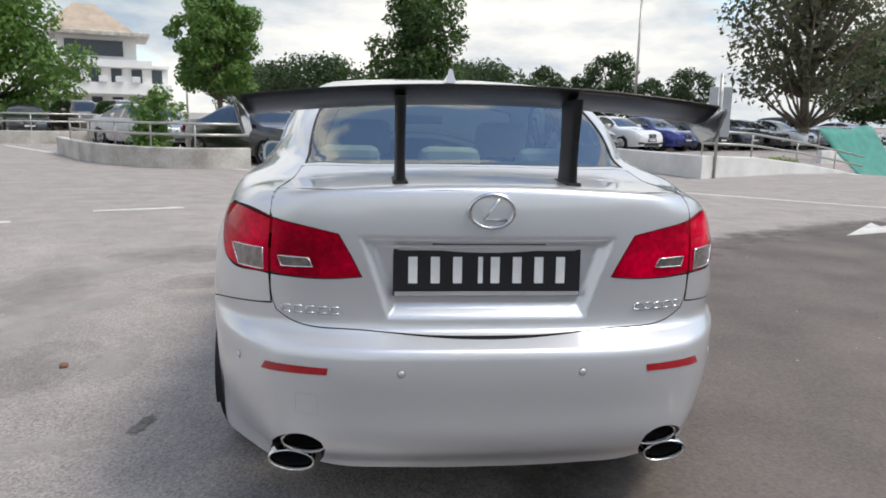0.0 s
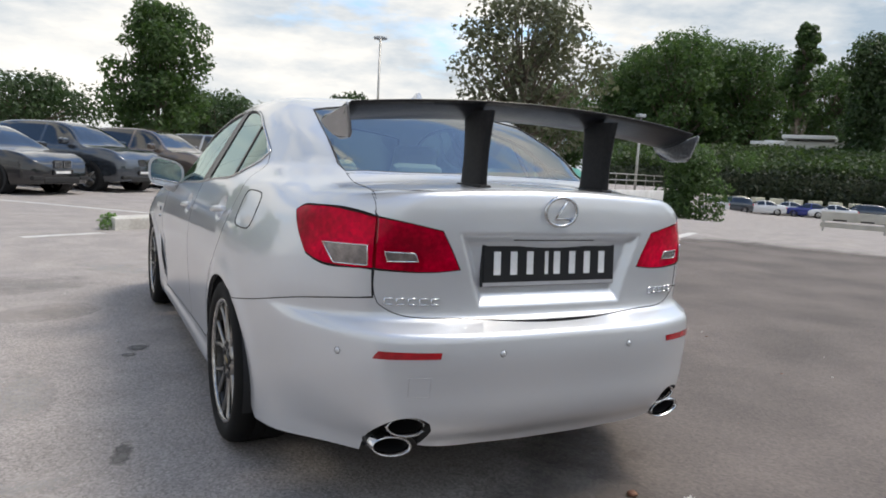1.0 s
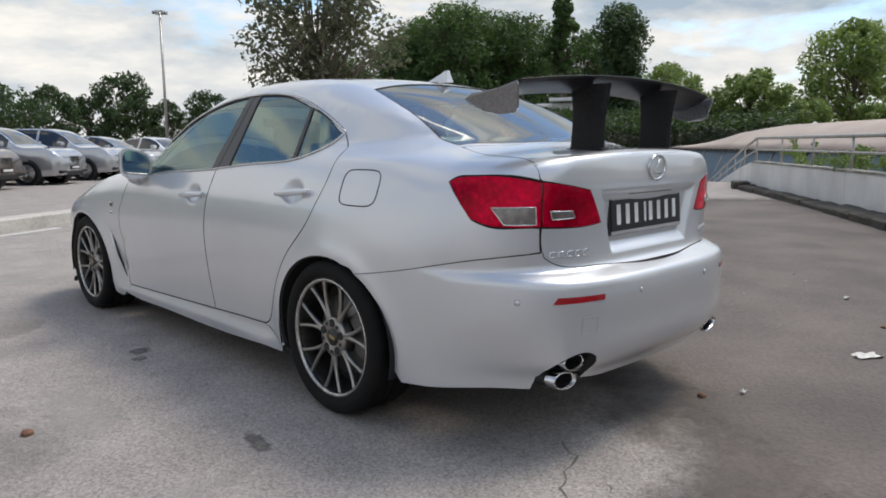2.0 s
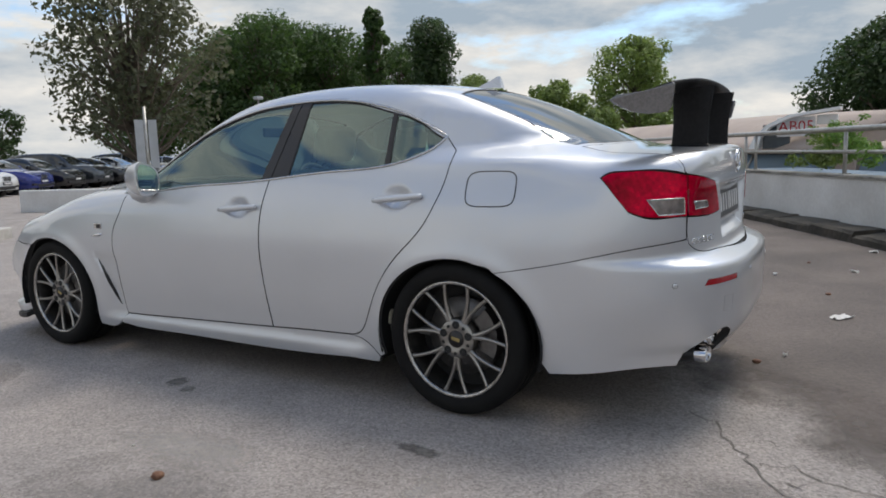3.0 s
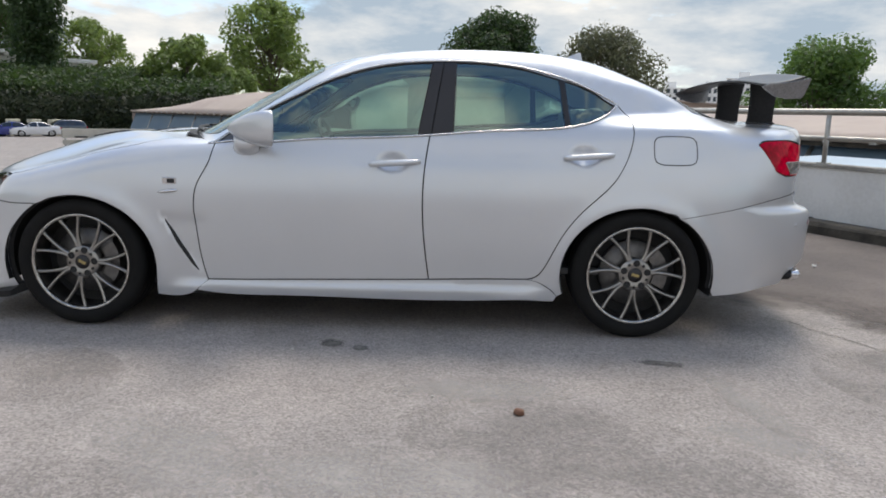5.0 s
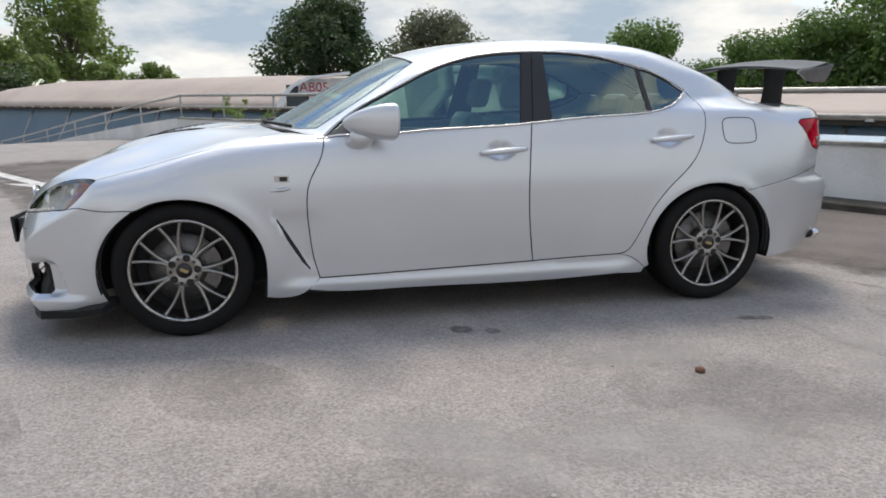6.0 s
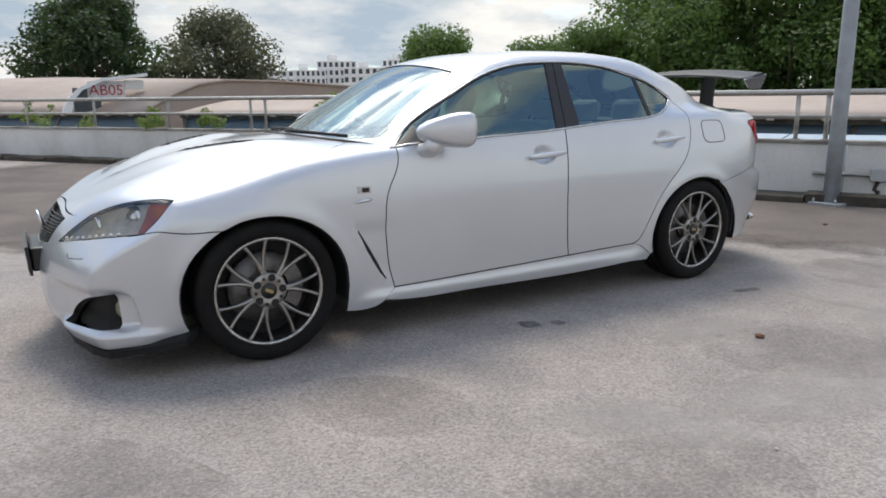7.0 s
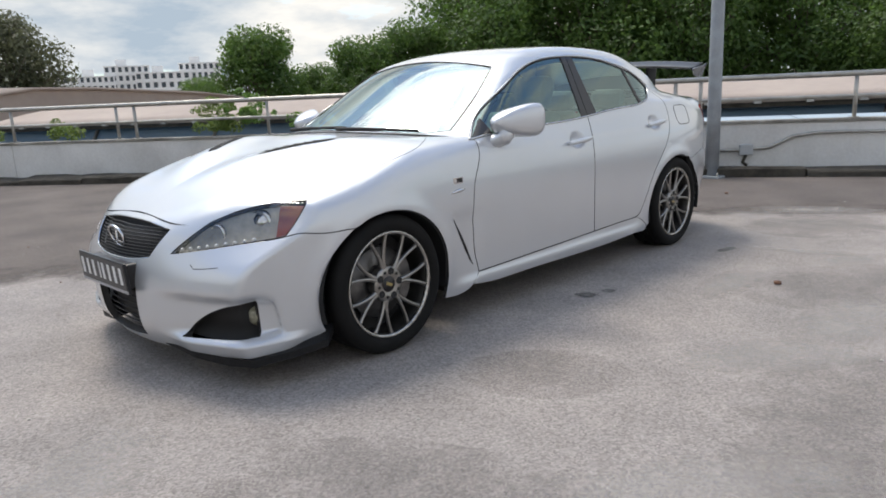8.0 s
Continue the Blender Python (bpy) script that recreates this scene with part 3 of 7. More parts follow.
def panel(name, chart, tags, parent, mat, gap=0.002, rim=0.008, step=0.022, lift=0.0, holes=(), label="", both=False, rim_mat=None):
    """A sheet on the body within the outline, with edges turned in. both: its mirror image as well."""
    edge = min(0.014, step)
    outer = shrunk(flat_line(chart, tags, edge), gap)
    cuts = [flat_line(chart, h, edge) for h in holes]
    lo, hi = outer.min(0), outer.max(0)
    gx, gy = np.meshgrid(np.arange(lo[0], hi[0], step), np.arange(lo[1], hi[1], step))
    gx = gx + (np.arange(gx.shape[0]) % 2)[:, None] * step * 0.5
    grid = np.stack([gx.ravel(), gy.ravel()], 1)
    grid = grid[within(outer, grid)]
    for c in cuts:
        grid = grid[~within(c, grid)]
    for line in (outer, *cuts):
        near = np.full(len(grid), 9.0)
        for p in line:
            near = np.minimum(near, np.abs(grid - p).max(1))
        grid = grid[near > 0.45 * step]
    pts, edges = [], []
    for line in (outer, *cuts):
        k = len(pts)
        pts += [tuple(p) for p in line]
        edges += [(k + i, k + (i + 1) % len(line)) for i in range(len(line))]
    pts += [tuple(p) for p in grid]
    vs, _, fs, *_ = delaunay_2d_cdt([Vector(p) for p in pts], edges, [], 0, 1e-6)
    q, f = np.array([tuple(v) for v in vs]), np.array([tuple(t) for t in fs])
    mid = q[f].mean(1)
    keep = within(outer, mid)
    for c in cuts:
        keep &= ~within(c, mid)
    f = f[keep]
    p, ok = strike(*chart[1](q))
    nor = normals(p)
    f = f[ok[f].all(1)]
    # faces look outwards
    flip = (np.cross(p[f[:, 1]] - p[f[:, 0]], p[f[:, 2]] - p[f[:, 0]]) * nor[f[:, 0]]).sum(1) < 0
    f[flip] = f[flip][:, ::-1]
    p = p + lift * nor
    verts, norms, faces, index = list(p), list(nor), [tuple(t) for t in f], [0] * len(f)
    if rim:
        sides = {}
        for a, b, c in f:
            for e in ((a, b), (b, c), (c, a)):
                sides[e] = 1
        free = [e for e in sides if (e[1], e[0]) not in sides]
        out = np.zeros_like(p)
        for a, b in free:
            o = np.cross(p[b] - p[a], nor[a])
            o = o / max(np.linalg.norm(o), 1e-9)
            out[a] += o
            out[b] += o
        ring = {}
        for a in {v for e in free for v in e}:
            o = out[a] / max(np.linalg.norm(out[a]), 1e-9)
            ring[a] = len(verts)
            verts += [p[a], p[a] - nor[a] * rim, p[a] - nor[a] * rim * 1.5 + o * 0.007]
            norms += [o, (o + nor[a]) * ROOT2, nor[a]]
        for a, b in free:
            i, j = ring[a], ring[b]
            faces += [(j, i, i + 1, j + 1), (j + 1, i + 1, i + 2, j + 2)]
            index += [1, 1]
    mats = [mat, rim_mat or SEAM]
    ob = from_arrays(name, verts, faces, mats, parent, label, True, index, norms)
    if not both:
        return ob
    v2, n2 = np.array(verts) * [-1, 1, 1], np.array(norms) * [-1, 1, 1]
    other = from_arrays(name, v2, [t[::-1] for t in faces], mats, parent, label, True, index, n2)
    return ob, other


def on_body(chart, tags, step=0.012, closed=True, lift=0.0):
    q = runs(chart[0](np.array([spot(t) for t in tags])), step, closed)
    p, _ = strike(*chart[1](q))
    return p + lift * normals(p)


def trim(name, chart, tags, radius, mat, parent, label="", closed=True, lift=0.0, both=True, sides=6):
    line = on_body(chart, tags, 0.02, closed, lift)
    for s in (1, -1) if both else (1,):
        part(name, tube(bmesh.new(), [(s * p[0], p[1], p[2]) for p in line], radius, sides, closed), mat, parent, label)


def arch(c, start, end, n=14):
    return S(*((c + 0.372 * math.cos(radians(t)), HUB_Z + 0.334 * math.sin(radians(t))) for t in np.linspace(start, end, n)))


# ---- the silver saloon ----
car = thing("saloon_car", "silver four-door saloon car with a black carbon rear wing", "car")

WIN_TOP = S((0.731, 0.911), (0.561, 1.027), (0.328, 1.152), (0.123, 1.249), (-0.109, 1.313), (-0.389, 1.336), (-0.577, 1.335), (-0.806, 1.308), (-1.029, 1.249), (-1.165, 1.19), (-1.260, 1.139))
WIN_LOW = S((-1.217, 1.096), (-1.11, 1.046), (-1.0, 1.023), (-0.731, 1.005), (-0.427, 0.981), (-0.315, 0.971), (-0.031, 0.955), (0.263, 0.940), (0.548, 0.925), (0.70, 0.914))
GAP_FRONT = S((0.745, 0.243), (0.771, 0.341), (0.789, 0.489), (0.795, 0.607), (0.78, 0.709), (0.722, 0.823), (0.70, 0.914))
GAP_MID = S((-0.343, 0.974), (-0.322, 0.822), (-0.314, 0.656), (-0.322, 0.488), (-0.36, 0.269))
GAP_REAR = S((-1.260, 1.139), (-1.318, 1.079), (-1.326, 1.01), (-1.294, 0.886), (-1.238, 0.782), (-1.108, 0.65), (-1.001, 0.515), (-0.933, 0.377), (-0.885, 0.302), (-0.823, 0.282))
HOOD_SIDE = T((-0.655, 0.893), (-0.735, 0.99), (-0.785, 1.09), (-0.800, 1.2), (-0.795, 1.4), (-0.787, 1.58), (-0.781, 1.720))
LAMP_TIP, LAMP_NOSE = ("p", -0.790, 1.722, 0.734), ("p", -0.397, 2.136, 0.548)
LAMP_TOP = [("p", -0.732, 1.769, 0.742), ("p", -0.684, 1.825, 0.735), ("p", -0.608, 1.907, 0.715), ("p", -0.557, 1.960, 0.694), ("p", -0.517, 2.001, 0.673)]
LAMP_INNER = [("p", -0.463, 2.069, 0.618)]
LAMP_LOW = [("p", -0.471, 2.105, 0.557), ("p", -0.543, 2.066, 0.568), ("p", -0.684, 1.965, 0.592), ("p", -0.806, 1.849, 0.613)]
LAMP_BACK = [("p", -0.804, 1.805, 0.651)]
NOSE_EDGE = N((-0.37, 0.657), (-0.18, 0.674), (0.0, 0.679))
SEAM_REAR_ROUGH = S((-1.553, 0.604), (-1.75, 0.636), (-2.017, 0.691)) + R((-0.66, 0.716), (-0.603, 0.722))
DOOR_LOW_ROUGH = S((0.745, 0.243), (0.4, 0.249), (0.0, 0.259), (-0.36, 0.269), (-0.6, 0.277), (-0.823, 0.282))
TRUNK_LOW = R((-0.601, 0.735), (-0.590, 0.705), (-0.560, 0.685), (-0.41, 0.664), (-0.2, 0.654), (0.0, 0.651))
LIP = R((-0.588, 1.036), (-0.4, 1.042), (-0.2, 1.045), (0.0, 1.046))
TAIL_OUT = [("s", -1.945, 0.960), ("s", -1.965, 0.972), ("s", -2.02, 0.979), ("r", -0.70, 0.981), ("r", -0.600, 0.960), ("r", -0.608, 0.811), ("r", -0.70, 0.811), ("r", -0.728, 0.816), ("s", -2.040, 0.838), ("s", -2.00, 0.89)]
TAIL_IN = R((-0.594, 0.961), (-0.50, 0.946), (-0.413, 0.928), (-0.383, 0.875), (-0.351, 0.812), (-0.42, 0.805), (-0.602, 0.811))

def dense(chart, tags, step=0.03):
    """The same line as many fixed places, so that two sheets can share it."""
    q = runs(chart[0](np.array([spot(t) for t in tags])), step, False)
    return [("p", *map(float, p)) for p in strike(*chart[1](q))[0]]


SEAM_FRONT = dense(SIDE, LAMP_LOW[-1:] + S((1.70, 0.607), (1.56, 0.606)))[1:]
JOIN = dense(SIDE, [("s", -1.260, 1.139), ("t", -0.551, -1.797)])
SEAM_REAR = dense(TAIL, SEAM_REAR_ROUGH)
DOOR_LOW = dense(SIDE, DOOR_LOW_ROUGH)
MID = min(range(len(DOOR_LOW)), key=lambda i: abs(DOOR_LOW[i][2] + 0.36))
panel("front_door", SIDE, GAP_FRONT + WIN_LOW[:3:-1] + GAP_MID[:-1] + DOOR_LOW[MID:0:-1], car, SILVER, both=True, step=0.0095, gap=0.0033)
panel("rear_door", SIDE, GAP_REAR[:-1] + DOOR_LOW[:MID - 1:-1] + GAP_MID[-2::-1] + WIN_LOW[4::-1], car, SILVER, both=True, step=0.0095, gap=0.0033)
panel("front_fender", SIDE, GAP_FRONT + T((-0.715, 0.80)) + HOOD_SIDE + [LAMP_TIP] + LAMP_BACK + LAMP_LOW[-1:] + SEAM_FRONT + arch(AXLE, 59, 180)[1:] + S((1.0, 0.160), (0.93, 0.152), (0.80, 0.190)), car, SILVER, both=True, step=0.018)
panel("rear_quarter", SIDE, GAP_REAR + S((-0.90, 0.265), (-0.985, 0.2)) + arch(-AXLE, -18, 120, 16) + SEAM_REAR + R((-0.606, 0.760), (-0.608, 0.807), (-0.70, 0.807), (-0.731, 0.812)) + S((-2.043, 0.834), (-2.003, 0.888), (-1.942, 0.960), (-1.962, 0.976), (-2.02, 0.983)) + R((-0.70, 0.985), (-0.598, 0.964), (-0.590, 1.036)) + T((-0.588, -2.13), (-0.570, -1.96)) + JOIN[:0:-1], car, SILVER, both=True, step=0.018, gap=0.0014)
panel("side_skirt", SIDE, S((0.80, 0.190)) + DOOR_LOW + S((-0.90, 0.265), (-0.985, 0.2), (-0.97, 0.172), (-0.5, 0.164), (0.0, 0.164), (0.4, 0.168), (0.70, 0.176)), car, SILVER, both=True, gap=0.001)

WIND = T((0.0, 0.955), (-0.3, 0.92), (-0.52, 0.845), (-0.665, 0.725), (-0.625, 0.53), (-0.575, 0.35), (-0.525, 0.215), (-0.28, 0.25), (0.0, 0.262))
BACK = T((0.0, -1.185), (-0.3, -1.195), (-0.505, -1.235), (-0.530, -1.45), (-0.540, -1.62), (-0.545, -1.775), (-0.40, -1.832), (-0.2, -1.870), (0.0, -1.882))
WIND_ALL, BACK_ALL = WIND + mirrored(WIND)[1:-1], BACK + mirrored(BACK)[1:-1]
half = T((0.0, 0.975), (-0.3, 0.945), (-0.52, 0.87), (-0.68, 0.80)) + [("p", *spot(t)) for t in WIN_TOP] + JOIN[1:] + T((-0.40, -1.850), (-0.2, -1.888), (0.0, -1.900))
panel("roof", TOP, half + mirrored(half)[1:-1], car, SILVER, gap=-0.004, rim=0.004, step=0.026, holes=(WIND_ALL, BACK_ALL))
panel("windscreen", TOP, WIND_ALL, car, GLASS_FRONT, lift=-0.003, rim=0, step=0.03, label="pale tinted windscreen")
panel("rear_window", TOP, BACK_ALL, car, GLASS_REAR, lift=-0.003, rim=0, step=0.03, label="dark tinted rear window")
trim("windscreen_seal", TOP, WIND_ALL, 0.005, RUBBER, car, "black rubber seal", both=False, lift=-0.003)
trim("rear_window_seal", TOP, BACK_ALL, 0.0045, RUBBER, car, "black rubber seal", both=False, lift=-0.003)

panel("hood", TOP, (h := N((0.0, 0.681)) + NOSE_EDGE[1::-1] + [("t", p[1], p[2]) for p in LAMP_TOP[::-1]] + HOOD_SIDE[::-1] + T((-0.5, 0.945), (-0.25, 0.985), (0.0, 0.995))) + mirrored(h)[1:-1], car, SILVER, step=0.02, gap=0.0014)
trunk_top = T((0.0, -1.904), (-0.2, -1.892), (-0.40, -1.854), (-0.548, -1.803), (-0.568, -1.96), (-0.586, -2.13)) + LIP
panel("trunk_lid", TOP, trunk_top + mirrored(trunk_top)[1:-1], car, SILVER, step=0.022, rim=0.004, gap=0.0022)
face = R((0.0, 1.052)) + R((-0.2, 1.051), (-0.4, 1.048), (-0.588, 1.040), (-0.596, 0.964)) + TAIL_IN[1:-1] + R((-0.604, 0.807)) + TRUNK_LOW
panel("trunk_face", TAIL, face + mirrored(face)[1:-1], car, SILVER, step=0.009)
bump = R((0.0, 0.648)) + TRUNK_LOW[-2::-1] + SEAM_REAR[::-1] + arch(-AXLE, 120, 190, 10)[1:] + S((-1.76, 0.217), (-1.9, 0.224), (-2.08, 0.240)) + R((-0.612, 0.240), (-0.608, 0.300), (-0.592, 0.345), (-0.565, 0.370), (-0.525, 0.382), (-0.488, 0.378), (-0.460, 0.362), (-0.450, 0.338), (-0.456, 0.306), (-0.470, 0.276), (-0.42, 0.268), (-0.3, 0.266), (-0.15, 0.263), (0.0, 0.262))
panel("rear_bumper", TAIL, bump + mirrored(bump)[1:-1], car, SILVER, step=0.016, rim=0.02, gap=0.0011)

fog = N((-0.442, 0.205), (-0.478, 0.251), (-0.56, 0.306), (-0.65, 0.344), (-0.745, 0.368), (-0.742, 0.216))
grille = N((0.0, 0.662), (-0.18, 0.658), (-0.345, 0.638), (-0.278, 0.524), (-0.15, 0.508), (0.0, 0.504))
intake = N((0.0, 0.395), (-0.205, 0.395), (-0.185, 0.17), (0.0, 0.155))
nose = NOSE_EDGE[::-1] + LAMP_TOP[-1:] + LAMP_INNER + [LAMP_NOSE] + LAMP_LOW + SEAM_FRONT + [t for t in arch(AXLE, 59, -22, 10)][1:] + [("p", -0.84, 1.70, 0.165), ("p", -0.654, 1.953, 0.135), ("p", -0.485, 2.04, 0.13), ("f", -0.25, 0.125), ("f", 0.0, 0.125)]
panel("front_bumper", NOSE, nose + mirrored(nose)[1:-1], car, SILVER, step=0.014, rim=0.02, holes=(fog, mirrored(fog), grille + mirrored(grille)[1:-1], intake + mirrored(intake)[1:-1]))

# shut line between the boot lid and the rear quarters
trim("boot_gap", TAIL, R((-0.603, 0.964), (-0.599, 1.0), (-0.596, 1.030)), 0.0017, SEAM, car, closed=False, lift=-0.0006)
trim("boot_gap", TOP, T((-0.594, -2.19), (-0.587, -2.12), (-0.570, -1.96), (-0.553, -1.80)), 0.0015, SEAM, car, closed=False, lift=-0.0006)

# lamps
panel("tail_lamp", TAIL, TAIL_OUT, car, RED_LENS, gap=0.0015, rim=0.012, rim_mat=RED_DARK, lift=0.002, label="red tail lamp with a clear reversing section", both=True)
panel("trunk_lamp", TAIL, TAIL_IN, car, RED_LENS, gap=0.0015, rim=0.012, rim_mat=RED_DARK, lift=0.002, label="red tail lamp in the boot lid", both=True)
panel("indicator_lens", TAIL, R((-0.722, 0.876), (-0.622, 0.878), (-0.621, 0.819), (-0.700, 0.819)), car, LENS_GREY, lift=0.004, rim=0.003, label="clear lens", both=True)
panel("reversing_lens", TAIL, R((-0.578, 0.862), (-0.494, 0.860), (-0.482, 0.836), (-0.570, 0.834)), car, LENS_GREY, lift=0.004, rim=0.003, label="clear lens", both=True)
trim("indicator_rim", TAIL, R((-0.722, 0.876), (-0.622, 0.878), (-0.621, 0.819), (-0.700, 0.819)), 0.0022, CHROME, car, lift=0.005)
trim("reversing_rim", TAIL, R((-0.578, 0.862), (-0.494, 0.860), (-0.482, 0.836), (-0.570, 0.834)), 0.0022, CHROME, car, lift=0.005)
panel("bumper_reflector", TAIL, R((-0.628, 0.556), (-0.612, 0.583), (-0.436, 0.583), (-0.440, 0.560)), car, RED_DARK, lift=0.002, rim=0.01, label="red reflector", both=True)
lamp = [LAMP_TIP] + LAMP_TOP + LAMP_INNER + [LAMP_NOSE] + LAMP_LOW + LAMP_BACK
panel("headlamp", NOSE, lamp, car, CLEAR, gap=0.002, rim=0.014, step=0.018, label="clear headlamp cover", both=True)
panel("headlamp_housing", NOSE, lamp, car, LAMP_IN, gap=0.004, rim=0.0, lift=-0.020, step=0.018, label="grey reflector housing", both=True)
panel("front_indicator", NOSE, [LAMP_TIP, ("p", -0.707, 1.800, 0.738), ("p", -0.770, 1.881, 0.611), ("p", -0.802, 1.849, 0.616), ("p", -0.804, 1.805, 0.651)], car, AMBER, gap=0.006, rim=0.0, lift=-0.012, label="amber indicator", both=True)

# side windows with their pillars and bright surround
panel("front_window", SIDE, WIN_TOP[:5] + S((-0.348, 1.333), (-0.287, 0.970)) + WIN_LOW[6:], car, GLASS, gap=0.006, rim=0, lift=-0.006, label="tinted door glass", both=True)
panel("mirror_sail", SIDE, S((0.695, 0.920), (0.56, 1.018), (0.555, 0.930)), car, BLACK_TRIM, gap=0.004, rim=0.004, lift=-0.002, label="black corner trim", both=True)
panel("rear_door_window", SIDE, S((-0.462, 1.337), (-0.577, 1.335), (-0.806, 1.308), (-0.975, 1.266), (-1.0, 1.023), (-0.731, 1.005), (-0.452, 0.983)), car, GLASS, gap=0.004, rim=0, lift=-0.006, label="tinted door glass", both=True)
panel("quarter_window", SIDE, S((-0.992, 1.26), (-1.029, 1.249), (-1.165, 1.19), (-1.258, 1.139), (-1.217, 1.096), (-1.11, 1.046), (-1.02, 1.027)), car, GLASS, gap=0.004, rim=0, lift=-0.006, label="tinted quarter glass", both=True)
panel("door_pillar", SIDE, S((-0.350, 1.332), (-0.403, 1.336), (-0.346, 0.975), (-0.285, 0.970)), car, BLACK_TRIM, gap=0.0015, rim=0.004, lift=-0.001, label="satin black pillar trim", both=True)
panel("door_pillar", SIDE, S((-0.406, 1.336), (-0.464, 1.337), (-0.454, 0.983), (-0.350, 0.976)), car, BLACK_TRIM, gap=0.0015, rim=0.004, lift=-0.001, label="satin black pillar trim", both=True)
panel("window_divider", SIDE, S((-0.972, 1.268), (-0.995, 1.262), (-1.024, 1.026), (-0.998, 1.022)), car, BLACK_TRIM, gap=0.0, rim=0.004, lift=-0.002, both=True)
for pane in car.children:
    if pane.name.split(".")[0] in ("front_window", "rear_door_window", "quarter_window", "windscreen", "rear_window", "headlamp"):
        pane.visible_shadow = False
WINDOW_RING = WIN_TOP + WIN_LOW
trim("window_gasket", SIDE, WINDOW_RING, 0.011, RUBBER, car, "black window gasket", lift=-0.008)
trim("window_trim", SIDE, WINDOW_RING, 0.0055, STEEL_TRIM, car, "bright window surround", lift=0.001)
line = on_body(SIDE, S(*((-1.524 - 0.104 * math.copysign(abs(math.cos(t)) ** 0.42, math.cos(t)), 0.926 + 0.067 * math.copysign(abs(math.sin(t)) ** 0.42, math.sin(t))) for t in (2 * math.pi * (k + 0.5) / 28 for k in range(28)))), 0.02, True, -0.0006)
part("fuel_door_gap", tube(bmesh.new(), [tuple(p) for p in line], 0.0028, 6, True), SEAM, car)

# door handles
for y0, y1, z0, z1 in ((-0.055, -0.300, 0.832, 0.850), (-0.985, -1.225, 0.881, 0.901)):
    for s in (-1, 1):
        pts, rad = [], []
        for k in range(13):
            u = k / 12
            p = spot(("s", y0 + (y1 - y0) * u, z0 + (z1 - z0) * u))
            base = plan(p[1]) - inset(p[2])
            pts.append((s * (base + 0.004 + 0.022 * math.sin(math.pi * (0.06 + 0.88 * u)) ** 0.5), p[1], p[2]))
            rad.append(0.006 + 0.009 * math.sin(math.pi * (0.08 + 0.84 * u)) ** 0.6)
        part("door_handle", tube(bmesh.new(), pts, rad, 10, flat=(1.0, (1, 0, 0))), SILVER, car)

# door mirrors: the outer end lies further back
def mirror_place(s, u, t, grow=1.0, back=0.0):
    shell = max(math.cos(0.5 * math.pi * u) ** 0.62 if u < 1 else 0.0, 0.02) * grow
    a = math.copysign(abs(math.cos(t)) ** 0.6, math.cos(t))
    b = math.copysign(abs(math.sin(t)) ** 0.7, math.sin(t))
    x = 0.894 - 0.020 * u + 0.106 * shell * a
    return (s * x, 0.415 - 0.45 * (x - 0.89) + 0.195 * u - back, 0.986 + (0.082 + 0.012 * a) * shell * b + 0.012 * a * shell)


for s in (-1, 1):
    bm = bmesh.new()
    rings = [[bm.verts.new(mirror_place(s, i / 14, 2 * math.pi * j / 32)) for j in range(32)] for i in range(15)]
    for a, b in zip(rings, rings[1:]):
        for j in range(32):
            bm.faces.new((a[j], a[(j + 1) % 32], b[(j + 1) % 32], b[j])).smooth = True
    bm.faces.new(rings[0])
    bm.faces.new(rings[-1])
    bmesh.ops.recalc_face_normals(bm, faces=bm.faces)
    mirror = part("door_mirror", bm, SILVER, car)
    bm = bmesh.new()
    bm.faces.new([bm.verts.new(mirror_place(s, 0.0, 2 * math.pi * j / 32, 0.86, 0.002)) for j in range(32)])
    part("mirror_glass", bm, MIRROR, mirror, "mirror glass")
    part("mirror_foot", tube(bmesh.new(), [(s * 0.775, 0.545, 0.892), (s * 0.825, 0.540, 0.893), (s * 0.860, 0.53, 0.905), (s * 0.880, 0.52, 0.945)], [0.066, 0.064, 0.060, 0.064], 14, flat=(0.62, (0, 0, 1))), SILVER, mirror)

# number plates, badges, small parts of the tail
def plate(name, m, width, height):
    ob = part(name, box_bm((-width / 2, -0.006, -height / 2), (width / 2, 0.006, height / 2), 0.003), PLATE_BLACK, car, "black plate frame")
    ob.matrix_basis = m
    part("plate_face", box_bm((-width / 2 + 0.006, -0.009, -height / 2 + 0.016), (width / 2 - 0.006, -0.0065, height / 2 - 0.006)), PLATE_BLACK, ob, "black number plate")
    part("frame_strip", box_bm((-width / 2 + 0.004, -0.0095, -height / 2 + 0.002), (width / 2 - 0.004, -0.0062, -height / 2 + 0.014)), PLATE_GREY, ob, "pale strip along the plate's foot")
    widths, gap = [0.052] * 3 + [0.022] + [0.052] * 4, 0.010
    x = -(sum(widths) + gap * 7 + 0.012) / 2 + 0.005
    for i, w in enumerate(widths):
        part("plate_bar", box_bm((x + w * 0.12, -0.0105, -0.030), (x + w * (0.60 if w > 0.03 else 0.72), -0.0088, 0.044)), PLATE_WHITE, ob, "white bar")
        x += w + gap + (0.012 if i == 2 else 0)


part("plate_light", box_bm((-0.16, -2.282, 0.900), (0.16, -2.255, 0.912), 0.003), BLACK_TRIM, car, "black number plate light strip")
plate("number_plate", pose(0.0, -2.262, 0.820, -4, 0, 0), 0.53, 0.135)
part("plate_bracket", box_bm((-0.20, 2.19, 0.385), (0.20, 2.250, 0.495), 0.01), BLACK_TRIM, car, "black plate bracket")
plate("front_plate", pose(0.02, 2.258, 0.440, 4, 0, 180), 0.50, 0.135)


